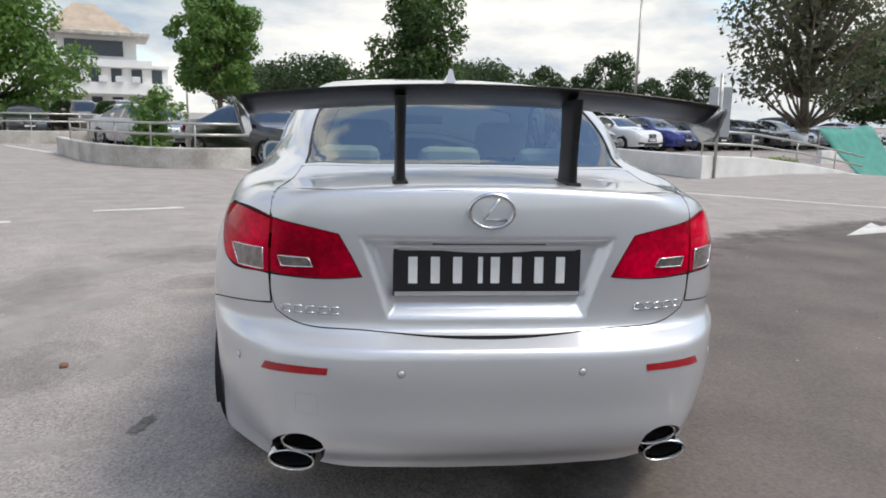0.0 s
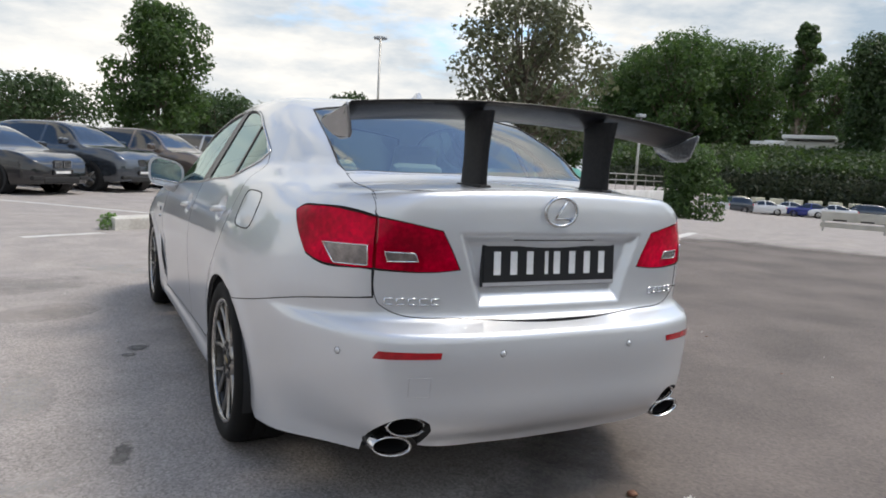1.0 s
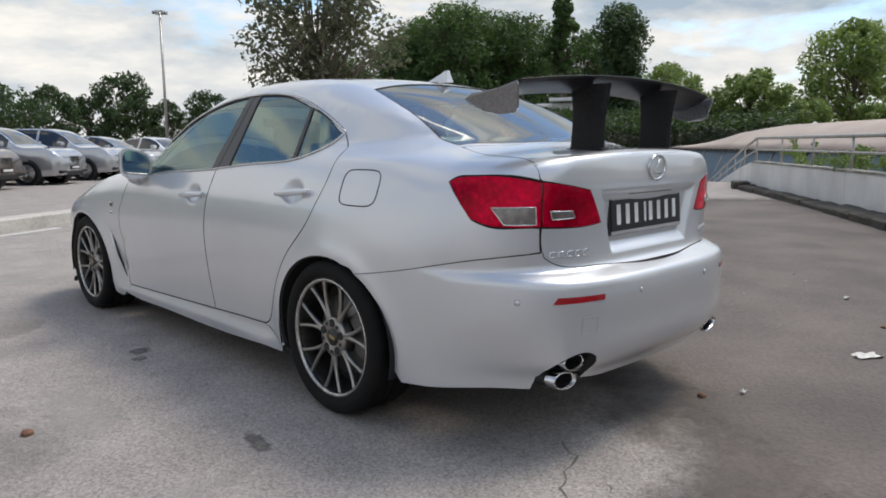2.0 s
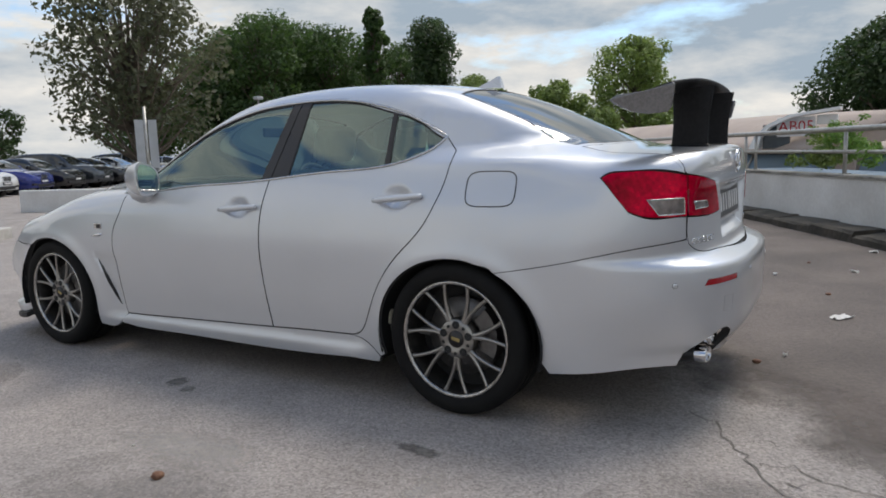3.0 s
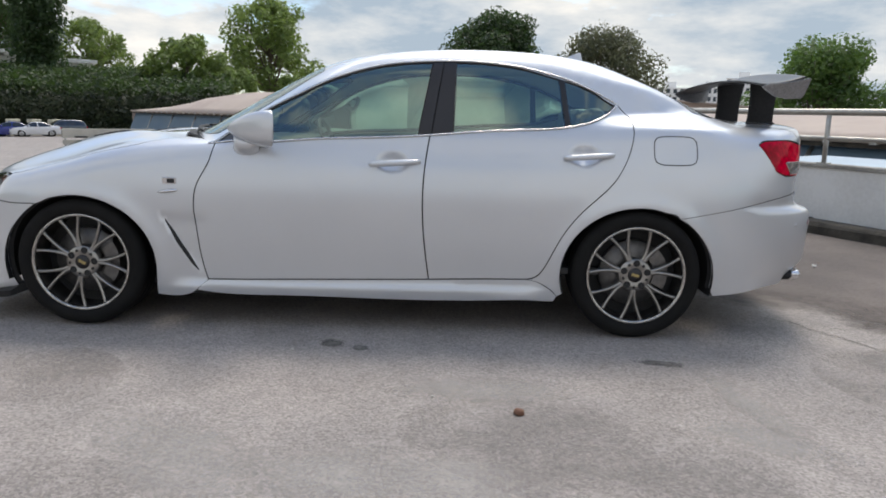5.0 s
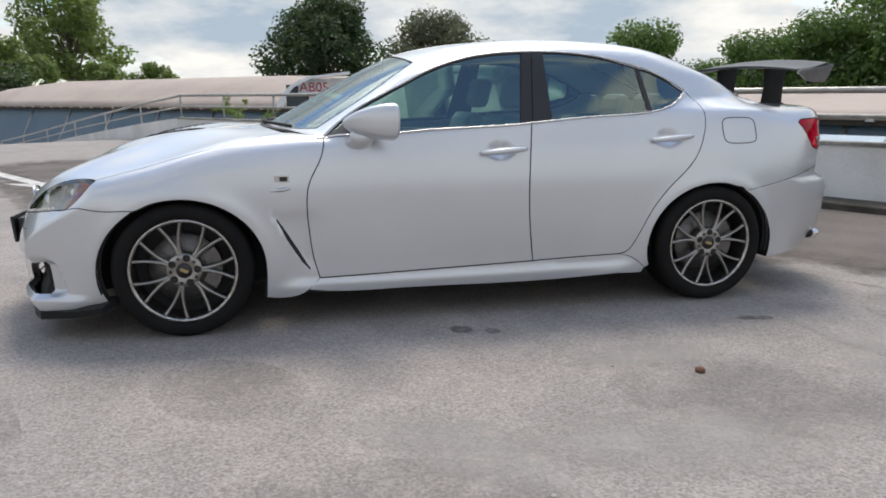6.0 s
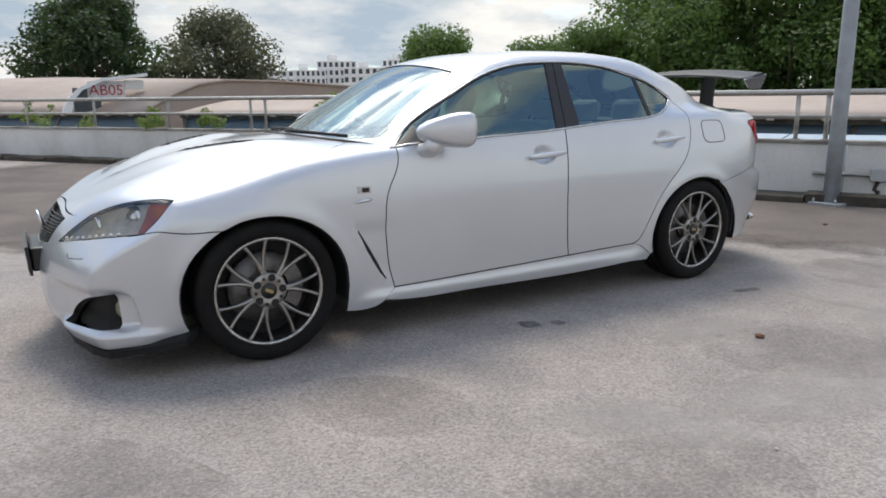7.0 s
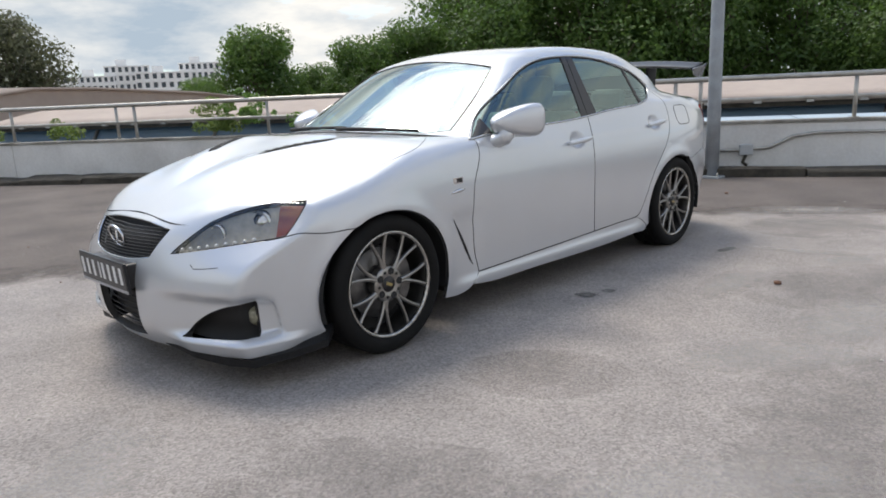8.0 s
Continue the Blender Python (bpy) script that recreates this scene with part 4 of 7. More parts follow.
def ring(m, a, b, r, mat, parent, name):
    part(name, tube(bmesh.new(), [m @ Vector((a * math.cos(t), 0, b * math.sin(t))) for t in (2 * math.pi * k / 32 for k in range(32))], r, 8, True), mat, parent, "chrome oval ring")


def emblem(m, size):
    ring(m, size * 1.33, size, size * 0.13, CHROME, car, "emblem_ring")
    pts = [m @ Vector(p) for p in ((size * 0.5, 0, size * 0.85), (-size * 0.45, 0, -size * 0.48), (size * 0.9, 0, -size * 0.5))]
    part("emblem_bar", tube(bmesh.new(), pts, size * 0.11, 6), CHROME, car, "chrome emblem stroke")


emblem(pose(0, -2.302, 0.996, 3), 0.046)
emblem(pose(0, 2.188, 0.590, 16, 0, 180), 0.050)


def lettering(x0, x1, z, bars):
    """Raised chrome strokes that stand in for the model lettering."""
    step = (x1 - x0) / bars
    for i in range(bars):
        a, b = (strike((x0 + step * (i + k), -2.9, z), (0, 1, 0))[0][0] for k in (0.08, 0.78))
        bm = bmesh.new()
        for h in (-0.009, 0.009):
            tube(bm, [(a[0], a[1] - 0.002, z + h), (b[0], b[1] - 0.002, z + h)], 0.0028, 5)
        tube(bm, [(a[0], a[1] - 0.002, z - 0.009), (a[0], a[1] - 0.002, z + 0.009)], 0.0028, 5)
        part("badge_stroke", bm, CHROME, car, "chrome badge stroke")


lettering(-0.575, -0.405, 0.713, 5)
lettering(0.425, 0.588, 0.721, 5)
for x, z in ((-0.70, 0.564), (-0.244, 0.571), (0.25, 0.571), (0.70, 0.564)):
    p = spot(("r", x, z))
    n = normals(p[None])[0]
    bm = bmesh.new()
    lathe(bm, [(0.0095, 0.001), (0.0088, 0.0025), (0.001, 0.003)], "z", 20)
    ob = part("parking_sensor", bm, SILVER, car)
    ob.matrix_basis = Matrix.Translation(Vector(p)) @ Vector(n).to_track_quat("Z", "Y").to_matrix().to_4x4()
    bm = bmesh.new()
    lathe(bm, [(0.0097, 0.0008), (0.0108, 0.0008)], "z", 20)
    o2 = part("sensor_gap", bm, SEAM, ob)

trim("tow_cover_gap", TAIL, R((-0.528, 0.505), (-0.528, 0.448), (-0.466, 0.446), (-0.466, 0.505)), 0.0011, PLATE_GREY, car, both=False)

# tailpipes: two ovals a side, one over the other
for s in (-1, 1):
    for x, z, y in ((0.508, 0.340, -2.300), (0.548, 0.280, -2.288)):
        bm = bmesh.new()
        rings = []
        for a, b, o in ((0.064, 0.0305, 0.16), (0.066, 0.0325, 0.040), (0.066, 0.0325, 0.002), (0.064, 0.0305, -0.002), (0.060, 0.0265, 0.0), (0.058, 0.0245, 0.02), (0.058, 0.0245, 0.15)):
            rings.append([bm.verts.new((s * x + a * math.cos(t), y + o, z + b * math.sin(t) - 0.008 * s * math.cos(t) * -1)) for t in (2 * math.pi * k / 32 for k in range(32))])
        for i, (a, b) in enumerate(zip(rings, rings[1:])):
            for j in range(32):
                f = bm.faces.new((a[j], a[(j + 1) % 32], b[(j + 1) % 32], b[j]))
                f.smooth, f.material_index = True, 1 if i >= 5 or i == 0 else 0
        f = bm.faces.new(rings[-1])
        f.material_index = 1
        part("tailpipe", bm, [CHROME, SEAM], car, "polished oval tailpipe")
    part("exhaust_surround", box_bm((s * 0.525 - 0.095, -2.17, 0.26), (s * 0.525 + 0.095, -2.10, 0.39), 0.02), BLACK_TRIM, car, "black exhaust surround")

# carbon wing on two posts
def wing_mid(x):
    return 1.292 - 0.042 * (abs(x) / 0.68) ** 2


bm = bmesh.new()
rings = []
for i in range(41):
    x = -0.68 + 1.36 * i / 40
    k = abs(x) / 0.68
    z, y0, y1 = wing_mid(x), -1.985 + 0.02 * k * k, -2.205 + 0.03 * k**4
    sec = []
    for j in range(12):
        u = j / 11
        camber = -0.016 * math.sin(math.pi * u) + 0.042 * u
        sec.append((y0 + (y1 - y0) * u, z + camber + 0.011 * math.sin(math.pi * min(1, u * 0.92 + 0.06)) ** 0.6))
    for j in range(11, -1, -1):
        u = j / 11
        camber = -0.016 * math.sin(math.pi * u) + 0.042 * u
        sec.append((y0 + (y1 - y0) * u, z + camber - 0.011 * math.sin(math.pi * min(1, u * 0.92 + 0.06)) ** 0.6))
    rings.append([bm.verts.new((x, *p)) for p in sec])
for a, b in zip(rings, rings[1:]):
    for j in range(24):
        bm.faces.new((a[j], b[j], b[(j + 1) % 24], a[(j + 1) % 24])).smooth = True
bm.faces.new(rings[0])
bm.faces.new(rings[-1][::-1])
bmesh.ops.recalc_face_normals(bm, faces=bm.faces)
wing = part("rear_wing", bm, CARBON, car, "black carbon rear wing")
for s in (-1, 1):
    bm = bmesh.new()
    outline = [(-1.955, 1.242), (-1.985, 1.258), (-2.07, 1.264), (-2.13, 1.274), (-2.185, 1.288), (-2.19, 1.278), (-2.175, 1.205), (-2.16, 1.188), (-2.09, 1.184), (-2.03, 1.195), (-1.97, 1.226)]
    a, b = ([bm.verts.new((s * (x + (0.02 if z > 1.22 else 0.0)), y, z)) for y, z in outline] for x in (0.672, 0.680))
    bm.faces.new(a)
    bm.faces.new(b[::-1])
    for j in range(len(outline)):
        bm.faces.new((a[j], b[j], b[(j + 1) % len(outline)], a[(j + 1) % len(outline)]))
    bmesh.ops.recalc_face_normals(bm, faces=bm.faces)
    bmesh.ops.bevel(bm, geom=bm.edges[:], offset=0.002, segments=1, affect="EDGES")
    part("end_plate", bm, GLARE_CARBON, wing)
    bm = bmesh.new()
    rings = []
    for i in range(9):
        u = i / 8
        yc, half_len, thick = -2.150 - 0.012 * u, 0.074 - 0.006 * math.sin(math.pi * u) + 0.012 * u * u, 0.0165 - 0.002 * math.sin(math.pi * u)
        z = 1.055 + 0.245 * u
        rings.append([bm.verts.new((s * 0.245 + thick * math.copysign(abs(math.sin(t)) ** 0.5, math.sin(t)), yc + half_len * math.cos(t), z)) for t in (2 * math.pi * j / 20 for j in range(20))])
    for a, b in zip(rings, rings[1:]):
        for j in range(20):
            bm.faces.new((a[j], a[(j + 1) % 20], b[(j + 1) % 20], b[j])).smooth = True
    part("wing_post", bm, BLACK_POST, wing, "black carbon post")
    part("post_foot", box_bm((s * 0.245 - 0.022, -2.228, 1.052), (s * 0.245 + 0.022, -2.070, 1.070), 0.006), BLACK_POST, wing)

# dark slit behind each front wheel
slit = on_body(SIDE, S((0.952, 0.600), (0.948, 0.560), (0.925, 0.510), (0.87, 0.405), (0.80, 0.290), (0.762, 0.250)), 0.02, False, -0.008)
for s in (1, -1):
    k = len(slit)
    part("side_gill", tube(bmesh.new(), [(s * p[0], p[1] - 0.010, p[2]) for p in slit], [0.002 + 0.0085 * math.sin(math.pi * (0.05 + 0.9 * i / (k - 1))) for i in range(k)], 8), SEAM, car, "black air outlet slit")

# aerial fin, bonnet vents, wipers, splitter, fender badge
bm = bmesh.new()
fin = [(-1.06, 1.392), (-1.13, 1.424), (-1.165, 1.440), (-1.182, 1.440), (-1.195, 1.384)]
a, b = ([bm.verts.new((x * (1 if z < 1.42 else 0.3), y, z)) for y, z in fin] for x in (-0.022, 0.022))
bm.faces.new(a)
bm.faces.new(b[::-1])
for j in range(5):
    bm.faces.new((a[j], b[j], b[(j + 1) % 5], a[(j + 1) % 5]))
bmesh.ops.recalc_face_normals(bm, faces=bm.faces)
part("aerial_fin", bm, SILVER, car)
for s in (-1, 1):
    line = [spot(("t", s * (0.235 + 0.185 * u), 1.585 - 0.315 * u)) for u in np.linspace(0, 1, 9)]
    bm = bmesh.new()
    tube(bm, [(p[0], p[1], p[2] + 0.001) for p in line], [0.004] + [0.021] * 7 + [0.004], 8, flat=(0.18, (0, 0, 1)))
    vent = part("hood_vent", bm, SEAM, car, "black bonnet vent")
    for k in range(6):
        p = line[1 + k]
        part("vent_slat", box_bm((p[0] - 0.020, p[1] - 0.006, p[2] + 0.002), (p[0] + 0.020, p[1] + 0.004, p[2] + 0.0065)), RUBBER, vent)
for x0, x1, y0, y1 in ((0.52, -0.10, 0.88, 0.955), (-0.06, -0.56, 0.985, 0.845)):
    pts = []
    for u in np.linspace(0, 1, 8):
        p = spot(("t", x0 + (x1 - x0) * u, y0 + (y1 - y0) * u + 0.03 * math.sin(math.pi * u)))
        pts.append((p[0], p[1], p[2] + 0.018))
    part("wiper", tube(bmesh.new(), pts, [0.011] * 4 + [0.008] * 4, 6), RUBBER, car, "black wiper arm")
cowl = T((-0.63, 0.845), (-0.45, 0.915), (-0.2, 0.965), (0.0, 0.975), (0.2, 0.965), (0.45, 0.915), (0.63, 0.845), (0.45, 0.955), (0.2, 0.995), (0.0, 1.003), (-0.2, 0.995), (-0.45, 0.955))
panel("cowl", TOP, cowl, car, RUBBER, gap=0, rim=0.004, lift=0.003, label="black cowl panel")
for s in (-1, 1):
    bm = bmesh.new()
    pts = [(0.28, 2.155, 0.140), (0.485, 2.125, 0.112), (0.66, 2.070, 0.100), (0.765, 2.015, 0.102), (0.835, 1.85, 0.118), (0.870, 1.73, 0.135)]
    inner = [(0.30, 2.05, 0.150), (0.46, 2.00, 0.128), (0.62, 1.92, 0.125), (0.68, 1.86, 0.130), (0.76, 1.76, 0.145), (0.82, 1.66, 0.165)]
    grid = [[bm.verts.new((s * x, y, z + dz)) for x, y, z in row] for row, dz in ((inner, 0.045), (pts, 0.030), (pts, 0.0), (inner, 0.0))]
    for i in range(4):
        for j in range(5):
            bm.faces.new((grid[i][j], grid[i][j + 1], grid[(i + 1) % 4][j + 1], grid[(i + 1) % 4][j]))
    for j in (0, 5):
        bm.faces.new([g[j] for g in grid])
    bmesh.ops.recalc_face_normals(bm, faces=bm.faces)
    part("splitter", bm, BLACK_POST, car, "black carbon front splitter")
    p = spot(("s", 0.905, 0.733))
    badge = part("fender_badge", box_bm((s * abs(p[0]) - 0.003, 0.872, 0.716), (s * abs(p[0]) + 0.004, 0.940, 0.748), 0.002), CHROME, car, "small chrome fender badge")
    part("badge_inlay", box_bm((s * (abs(p[0]) + 0.0032) - 0.0015, 0.880, 0.722), (s * (abs(p[0]) + 0.0032) + 0.0015, 0.915, 0.742)), PLATE_BLACK, badge)
    pr = spot(("s", 0.905, 0.68))
    part("side_repeater", tube(bmesh.new(), [(s * (abs(pr[0]) + 0.001), 0.965 - 0.1 * u, 0.676 + 0.012 * u) for u in np.linspace(0, 1, 6)], [0.002, 0.006, 0.009, 0.010, 0.009, 0.003], 8), CHROME, car, "clear side repeater")

# grille with its mesh, intake, fog lamps
panel("grille_back", NOSE, grille + mirrored(grille)[1:-1], car, SEAM, gap=0.0, rim=0, lift=-0.035, step=0.03)
trim("grille_frame", NOSE, grille + mirrored(grille)[1:-1], 0.0042, CHROME, car, "chrome grille surround", both=False, lift=-0.004)
for k in range(11):
    z = 0.512 + 0.0125 * k
    w = 0.262 + 0.0064 * k if k > 0 else 0.20
    pts = []
    for u in np.linspace(-1, 1, 13):
        p = spot(("f", w * u, z))
        pts.append((p[0], p[1] - 0.010 + 0.004 * math.cos(u * 40), p[2] + 0.002 * (1 if int(u * 12) % 2 else -1)))
    part("grille_slat", tube(bmesh.new(), pts, 0.0032, 5), BLACK_TRIM, car, "dark grille mesh bar")
panel("intake_back", NOSE, intake + mirrored(intake)[1:-1], car, SEAM, gap=0.0, rim=0, lift=-0.06, step=0.03)
panel("fog_recess", NOSE, fog, car, SEAM, gap=-0.02, rim=0, lift=-0.055, step=0.03, label="black fog lamp recess", both=True)
for k in range(6):
    pts = [spot(("f", 0.185 * u, 0.21 + 0.03 * k)) - np.array([0, 0.035, 0]) for u in np.linspace(-1, 1, 7)]
    part("intake_slat", tube(bmesh.new(), pts, 0.004, 5), RUBBER, car, "black intake bar")
for s in (-1, 1):
    bm = bmesh.new()
    lathe(bm, [(0.001, 0.022), (0.02, 0.02), (0.036, 0.010), (0.040, 0.0), (0.043, 0.0), (0.043, -0.03)], "z", 28)
    ob = part("fog_lamp", bm, FOG_LENS, car, "round fog lamp")
    ob.matrix_basis = look((s * 0.672, 1.945, 0.287), (s * 0.5, 1.0, 0.287)) @ pose(0, 0, 0)
    # projector, chrome reflector and light strip inside the headlamp
    bm = bmesh.new()
    lathe(bm, [(0.001, 0.024), (0.026, 0.018), (0.040, 0.004), (0.044, 0.0), (0.052, 0.006), (0.056, -0.02)], "z", 28)
    ob = part("headlamp_projector", bm, CHROME, car, "round chrome projector lamp")
    ob.matrix_basis = look((s * 0.655, 1.865, 0.655), (s * 0.45, 1.2, 0.64))
    bm = bmesh.new()
    lathe(bm, [(0.001, -0.01), (0.024, 0.0), (0.040, 0.014), (0.044, 0.016), (0.046, 0.0)], "z", 24)
    ob = part("headlamp_reflector", bm, CHROME, car, "chrome reflector bowl")
    ob.matrix_basis = look((s * 0.535, 1.985, 0.615), (s * 0.4, 1.3, 0.6))
    # pale ledge under the running lights
    ledge = on_body(NOSE, [("p", -0.430, 2.115, 0.556), ("p", -0.542, 2.066, 0.566), ("p", -0.688, 1.966, 0.589), ("p", -0.749, 1.911, 0.599)], 0.02, False, -0.014)
    part("lamp_ledge", tube(bmesh.new(), [(s * -p[0], p[1], p[2]) for p in ledge], 0.011, 8), BEIGE_STRIP, car, "pale ledge inside the headlamp")
    strip = [("p", -0.425, 2.12, 0.560), ("p", -0.542, 2.066, 0.574), ("p", -0.678, 1.964, 0.597), ("p", -0.740, 1.909, 0.607)]
    line = on_body(NOSE, strip, 0.02, False, -0.009)
    for i, p in enumerate(line[1:-1:2]):
        bm = bmesh.new()
        bmesh.ops.create_uvsphere(bm, u_segments=10, v_segments=6, radius=0.008)
        ob = part("running_light", bm, PLATE_WHITE, car, "small white running light")
        ob.matrix_basis = pose(s * -p[0], p[1], p[2] + 0.008)

trim("washer_cover_gap", NOSE, N((-0.645, 0.508), (-0.60, 0.502), (-0.535, 0.498), (-0.515, 0.513)), 0.0016, SEAM, car, closed=False)

# underside and wheel wells
bm = box(bmesh.new(), (-0.78, -0.93, 0.146), (0.78, 0.90, 0.30), 0.03)
box(bm, (-0.40, -2.16, 0.205), (0.40, -0.90, 0.30), 0.03)
box(bm, (-0.54, 0.90, 0.165), (0.54, 1.95, 0.30), 0.03)
part("underbody", bm, SEAM, car, "black underbody")
for c in (-AXLE, AXLE):
    for s in (-1, 1):
        bm = bmesh.new()
        rings = []
        for t in np.linspace(-16, 196, 25):
            q = (c + 0.376 * math.cos(radians(t)), HUB_Z + 0.338 * math.sin(radians(t)))
            rings.append([bm.verts.new((s * x, *q)) for x in (0.872, 0.56)] + [bm.verts.new((s * 0.56, c, HUB_Z))])
        for a, b in zip(rings, rings[1:]):
            bm.faces.new((a[0], b[0], b[1], a[1])).smooth = True
            bm.faces.new((a[1], b[1], b[2], a[2]))
        bmesh.ops.remove_doubles(bm, verts=bm.verts, dist=1e-5)
        part("wheel_well", bm, SEAM, car, "black wheel well")

# wheels
def make_wheel(m):
    """Axis along x, the outside towards -x."""
    bm = bmesh.new()
    lathe(bm, [(0.240, 0.03), (0.229, 0.004), (0.2275, -0.003), (0.230, -0.010), (0.2405, -0.014), (0.243, -0.010), (0.243, 0.0), (0.240, 0.03)], "x", 72)
    wheel = part("wheel", bm, RIM_LIP, car, "gunmetal multi-spoke alloy wheel")
    wheel.matrix_basis = m
    bm = bmesh.new()
    prof = [(0.236, 0.012), (0.243, -0.008), (0.252, -0.017), (0.268, -0.022), (0.288, -0.022), (0.303, -0.014), (0.312, -0.002), (0.3165, 0.012), (0.3175, 0.055), (0.311, 0.057), (0.311, 0.063), (0.3175, 0.065), (0.3175, 0.10), (0.311, 0.102), (0.311, 0.108), (0.3175, 0.11), (0.3175, 0.18), (0.312, 0.20), (0.29, 0.215), (0.24, 0.20)]
    lathe(bm, prof, "x", 80)
    part("tyre", bm, TYRE, wheel, "black low-profile tyre")
    bm = bmesh.new()
    lathe(bm, [(0.229, 0.006), (0.224, 0.020), (0.222, 0.05), (0.226, 0.20)], "x", 48)
    part("rim_barrel", bm, BARREL, wheel, "dark rim barrel")
    for k in range(14):
        t = 2 * math.pi * (k // 2) / 7
        off = (0.5 if k % 2 else -0.5) * 2 * math.pi / 14
        pts, wid = [], []
        for u in np.linspace(0, 1, 13):
            r = 0.070 + 0.165 * u
            v = max(0.0, u - 0.16) / 0.84
            ang = t + off * (0.055 / max(r, 0.055) * 0.42 * (1 - v) + v**0.85)
            w = 0.0136 - 0.0052 * min(1.0, u * 2.2) + 0.0026 * max(0.0, u - 0.85) / 0.15
            pts.append((0.010 + 0.9 * w - 0.010 * u * u, r * math.cos(ang), r * math.sin(ang)))
            wid.append(w)
        part("spoke", tube(bmesh.new(), pts, wid, 8, flat=(1.25, (1, 0, 0))), RIM, wheel)
    # rounded webs that join the two limbs of each spoke to the hub
    for k in range(7):
        t = 2 * math.pi * k / 7
        pts = [(0.019 - 0.004 * u, (0.060 + 0.045 * u) * math.cos(t), (0.060 + 0.045 * u) * math.sin(t)) for u in np.linspace(0, 1, 5)]
        part("spoke_web", tube(bmesh.new(), pts, [0.020, 0.0175, 0.0145, 0.012, 0.006], 10, flat=(0.55, (1, 0, 0))), RIM, wheel)
    bm = bmesh.new()
    lathe(bm, [(0.084, 0.05), (0.083, 0.014), (0.077, 0.006), (0.050, 0.003), (0.042, 0.008), (0.036, 0.008)], "x", 40)
    part("hub", bm, RIM, wheel)
    for k in range(10):
        a = 2 * math.pi * k / 10 + radians(6)
        big = k % 2 == 0
        w = 0.0152 if big else 0.0065
        bm = bmesh.new()
        lathe(bm, [(w * 1.12, 0.0035), (w * 1.05, 0.0012), (w, 0.0012)], "x", 18)
        lathe(bm, [(w, 0.0014), (0.001, 0.0014)], "x", 18)
        ob = part("lug_hole" if big else "cap_bolt", bm, SEAM, wheel, "dark lug recess" if big else "")
        ob.matrix_basis = pose(0, 0.060 * math.cos(a), 0.060 * math.sin(a))
    bm = bmesh.new()
    lathe(bm, [(0.036, 0.010), (0.034, 0.004), (0.001, 0.003)], "x", 32)
    part("centre_cap", bm, BLACK_TRIM, wheel, "black centre cap")
    part("cap_mark", box_bm((0.0015, -0.019, -0.007), (0.0035, 0.019, 0.007), 0.0008), GOLD, wheel, "gold cap mark")
    bm = bmesh.new()
    lathe(bm, [(0.06, 0.075), (0.163, 0.075), (0.165, 0.08), (0.165, 0.10), (0.06, 0.10)], "x", 48)
    for k in range(30):
        a = 2 * math.pi * k / 30
        r = 0.09 + 0.06 * ((k * 7) % 5) / 4
        bmesh.ops.create_circle(bm, cap_ends=True, segments=8, radius=0.004, matrix=pose(0.0742, r * math.cos(a), r * math.sin(a), 0, 90, 0))
    part("brake_disc", bm, DISC, wheel, "drilled steel brake disc")
    bm = bmesh.new()
    lathe(bm, [(0.06, 0.12), (0.232, 0.12)], "x", 32)
    part("brake_shield", bm, SEAM, wheel)
    bm = bmesh.new()
    arc = []
    for k in range(10):
        a = radians(118 + 74 * k / 9)
        arc.append([bm.verts.new((x, r * math.cos(a), r * math.sin(a))) for x, r in ((0.045, 0.10), (0.045, 0.168), (0.11, 0.172), (0.11, 0.10))])
    for a, b in zip(arc, arc[1:]):
        for q in range(4):
            bm.faces.new((a[q], a[(q + 1) % 4], b[(q + 1) % 4], b[q]))
    bm.faces.new(arc[0])
    bm.faces.new(arc[-1][::-1])
    bmesh.ops.recalc_face_normals(bm, faces=bm.faces)
    part("brake_caliper", bm, DISC, wheel, "grey brake caliper")
    return wheel


first = make_wheel(pose(-0.862, -AXLE, HUB_Z, 14.9))
copy_thing(first, pose(-0.862, AXLE, HUB_Z, 25.6))
copy_thing(first, pose(0.862, -AXLE, HUB_Z, 20, 0, 180))
copy_thing(first, pose(0.862, AXLE, HUB_Z, 5, 0, 180))

# cabin
def seat(x, y, z=0.34):
    ob = part("seat", box_bm((x - 0.25, y - 0.22, z), (x + 0.25, y + 0.28, z + 0.2), 0.05), SEAT, car, "cream leather seat")
    back = part("seat_back", box_bm((-0.24, -0.06, 0), (0.24, 0.07, 0.58), 0.055), SEAT, ob)
    back.matrix_basis = pose(x, y - 0.2, z + 0.12, 20)
    head = part("headrest", box_bm((-0.135, -0.05, 0.0), (0.135, 0.05, 0.19), 0.045), SEAT, ob)
    head.matrix_basis = pose(x, y - 0.425, z + 0.70, 14)


seat(-0.36, 0.05)
seat(0.36, 0.05)
for x in (-0.42, 0.0, 0.42):
    bench = part("rear_seat", box_bm((x - 0.205, -0.95, 0.36), (x + 0.205, -0.45, 0.54), 0.05), SEAT, car, "cream leather rear seat")
    back = part("rear_seat_back", box_bm((-0.205, -0.06, 0), (0.205, 0.07, 0.56), 0.05), SEAT, bench)
    back.matrix_basis = pose(x, -0.92, 0.46, 24)
    head = part("rear_headrest", box_bm((-0.13, -0.045, 0.0), (0.13, 0.045, 0.14), 0.04), SEAT, bench)
    head.matrix_basis = pose(x, -1.175, 0.985, 12)
part("dashboard", box_bm((-0.68, 0.42, 0.60), (0.68, 0.80, 0.93), 0.07), DASH, car, "dark dashboard")
part("parcel_shelf", box_bm((-0.60, -1.80, 0.97), (0.60, -1.20, 0.99), 0.005), DASH, car, "dark parcel shelf")
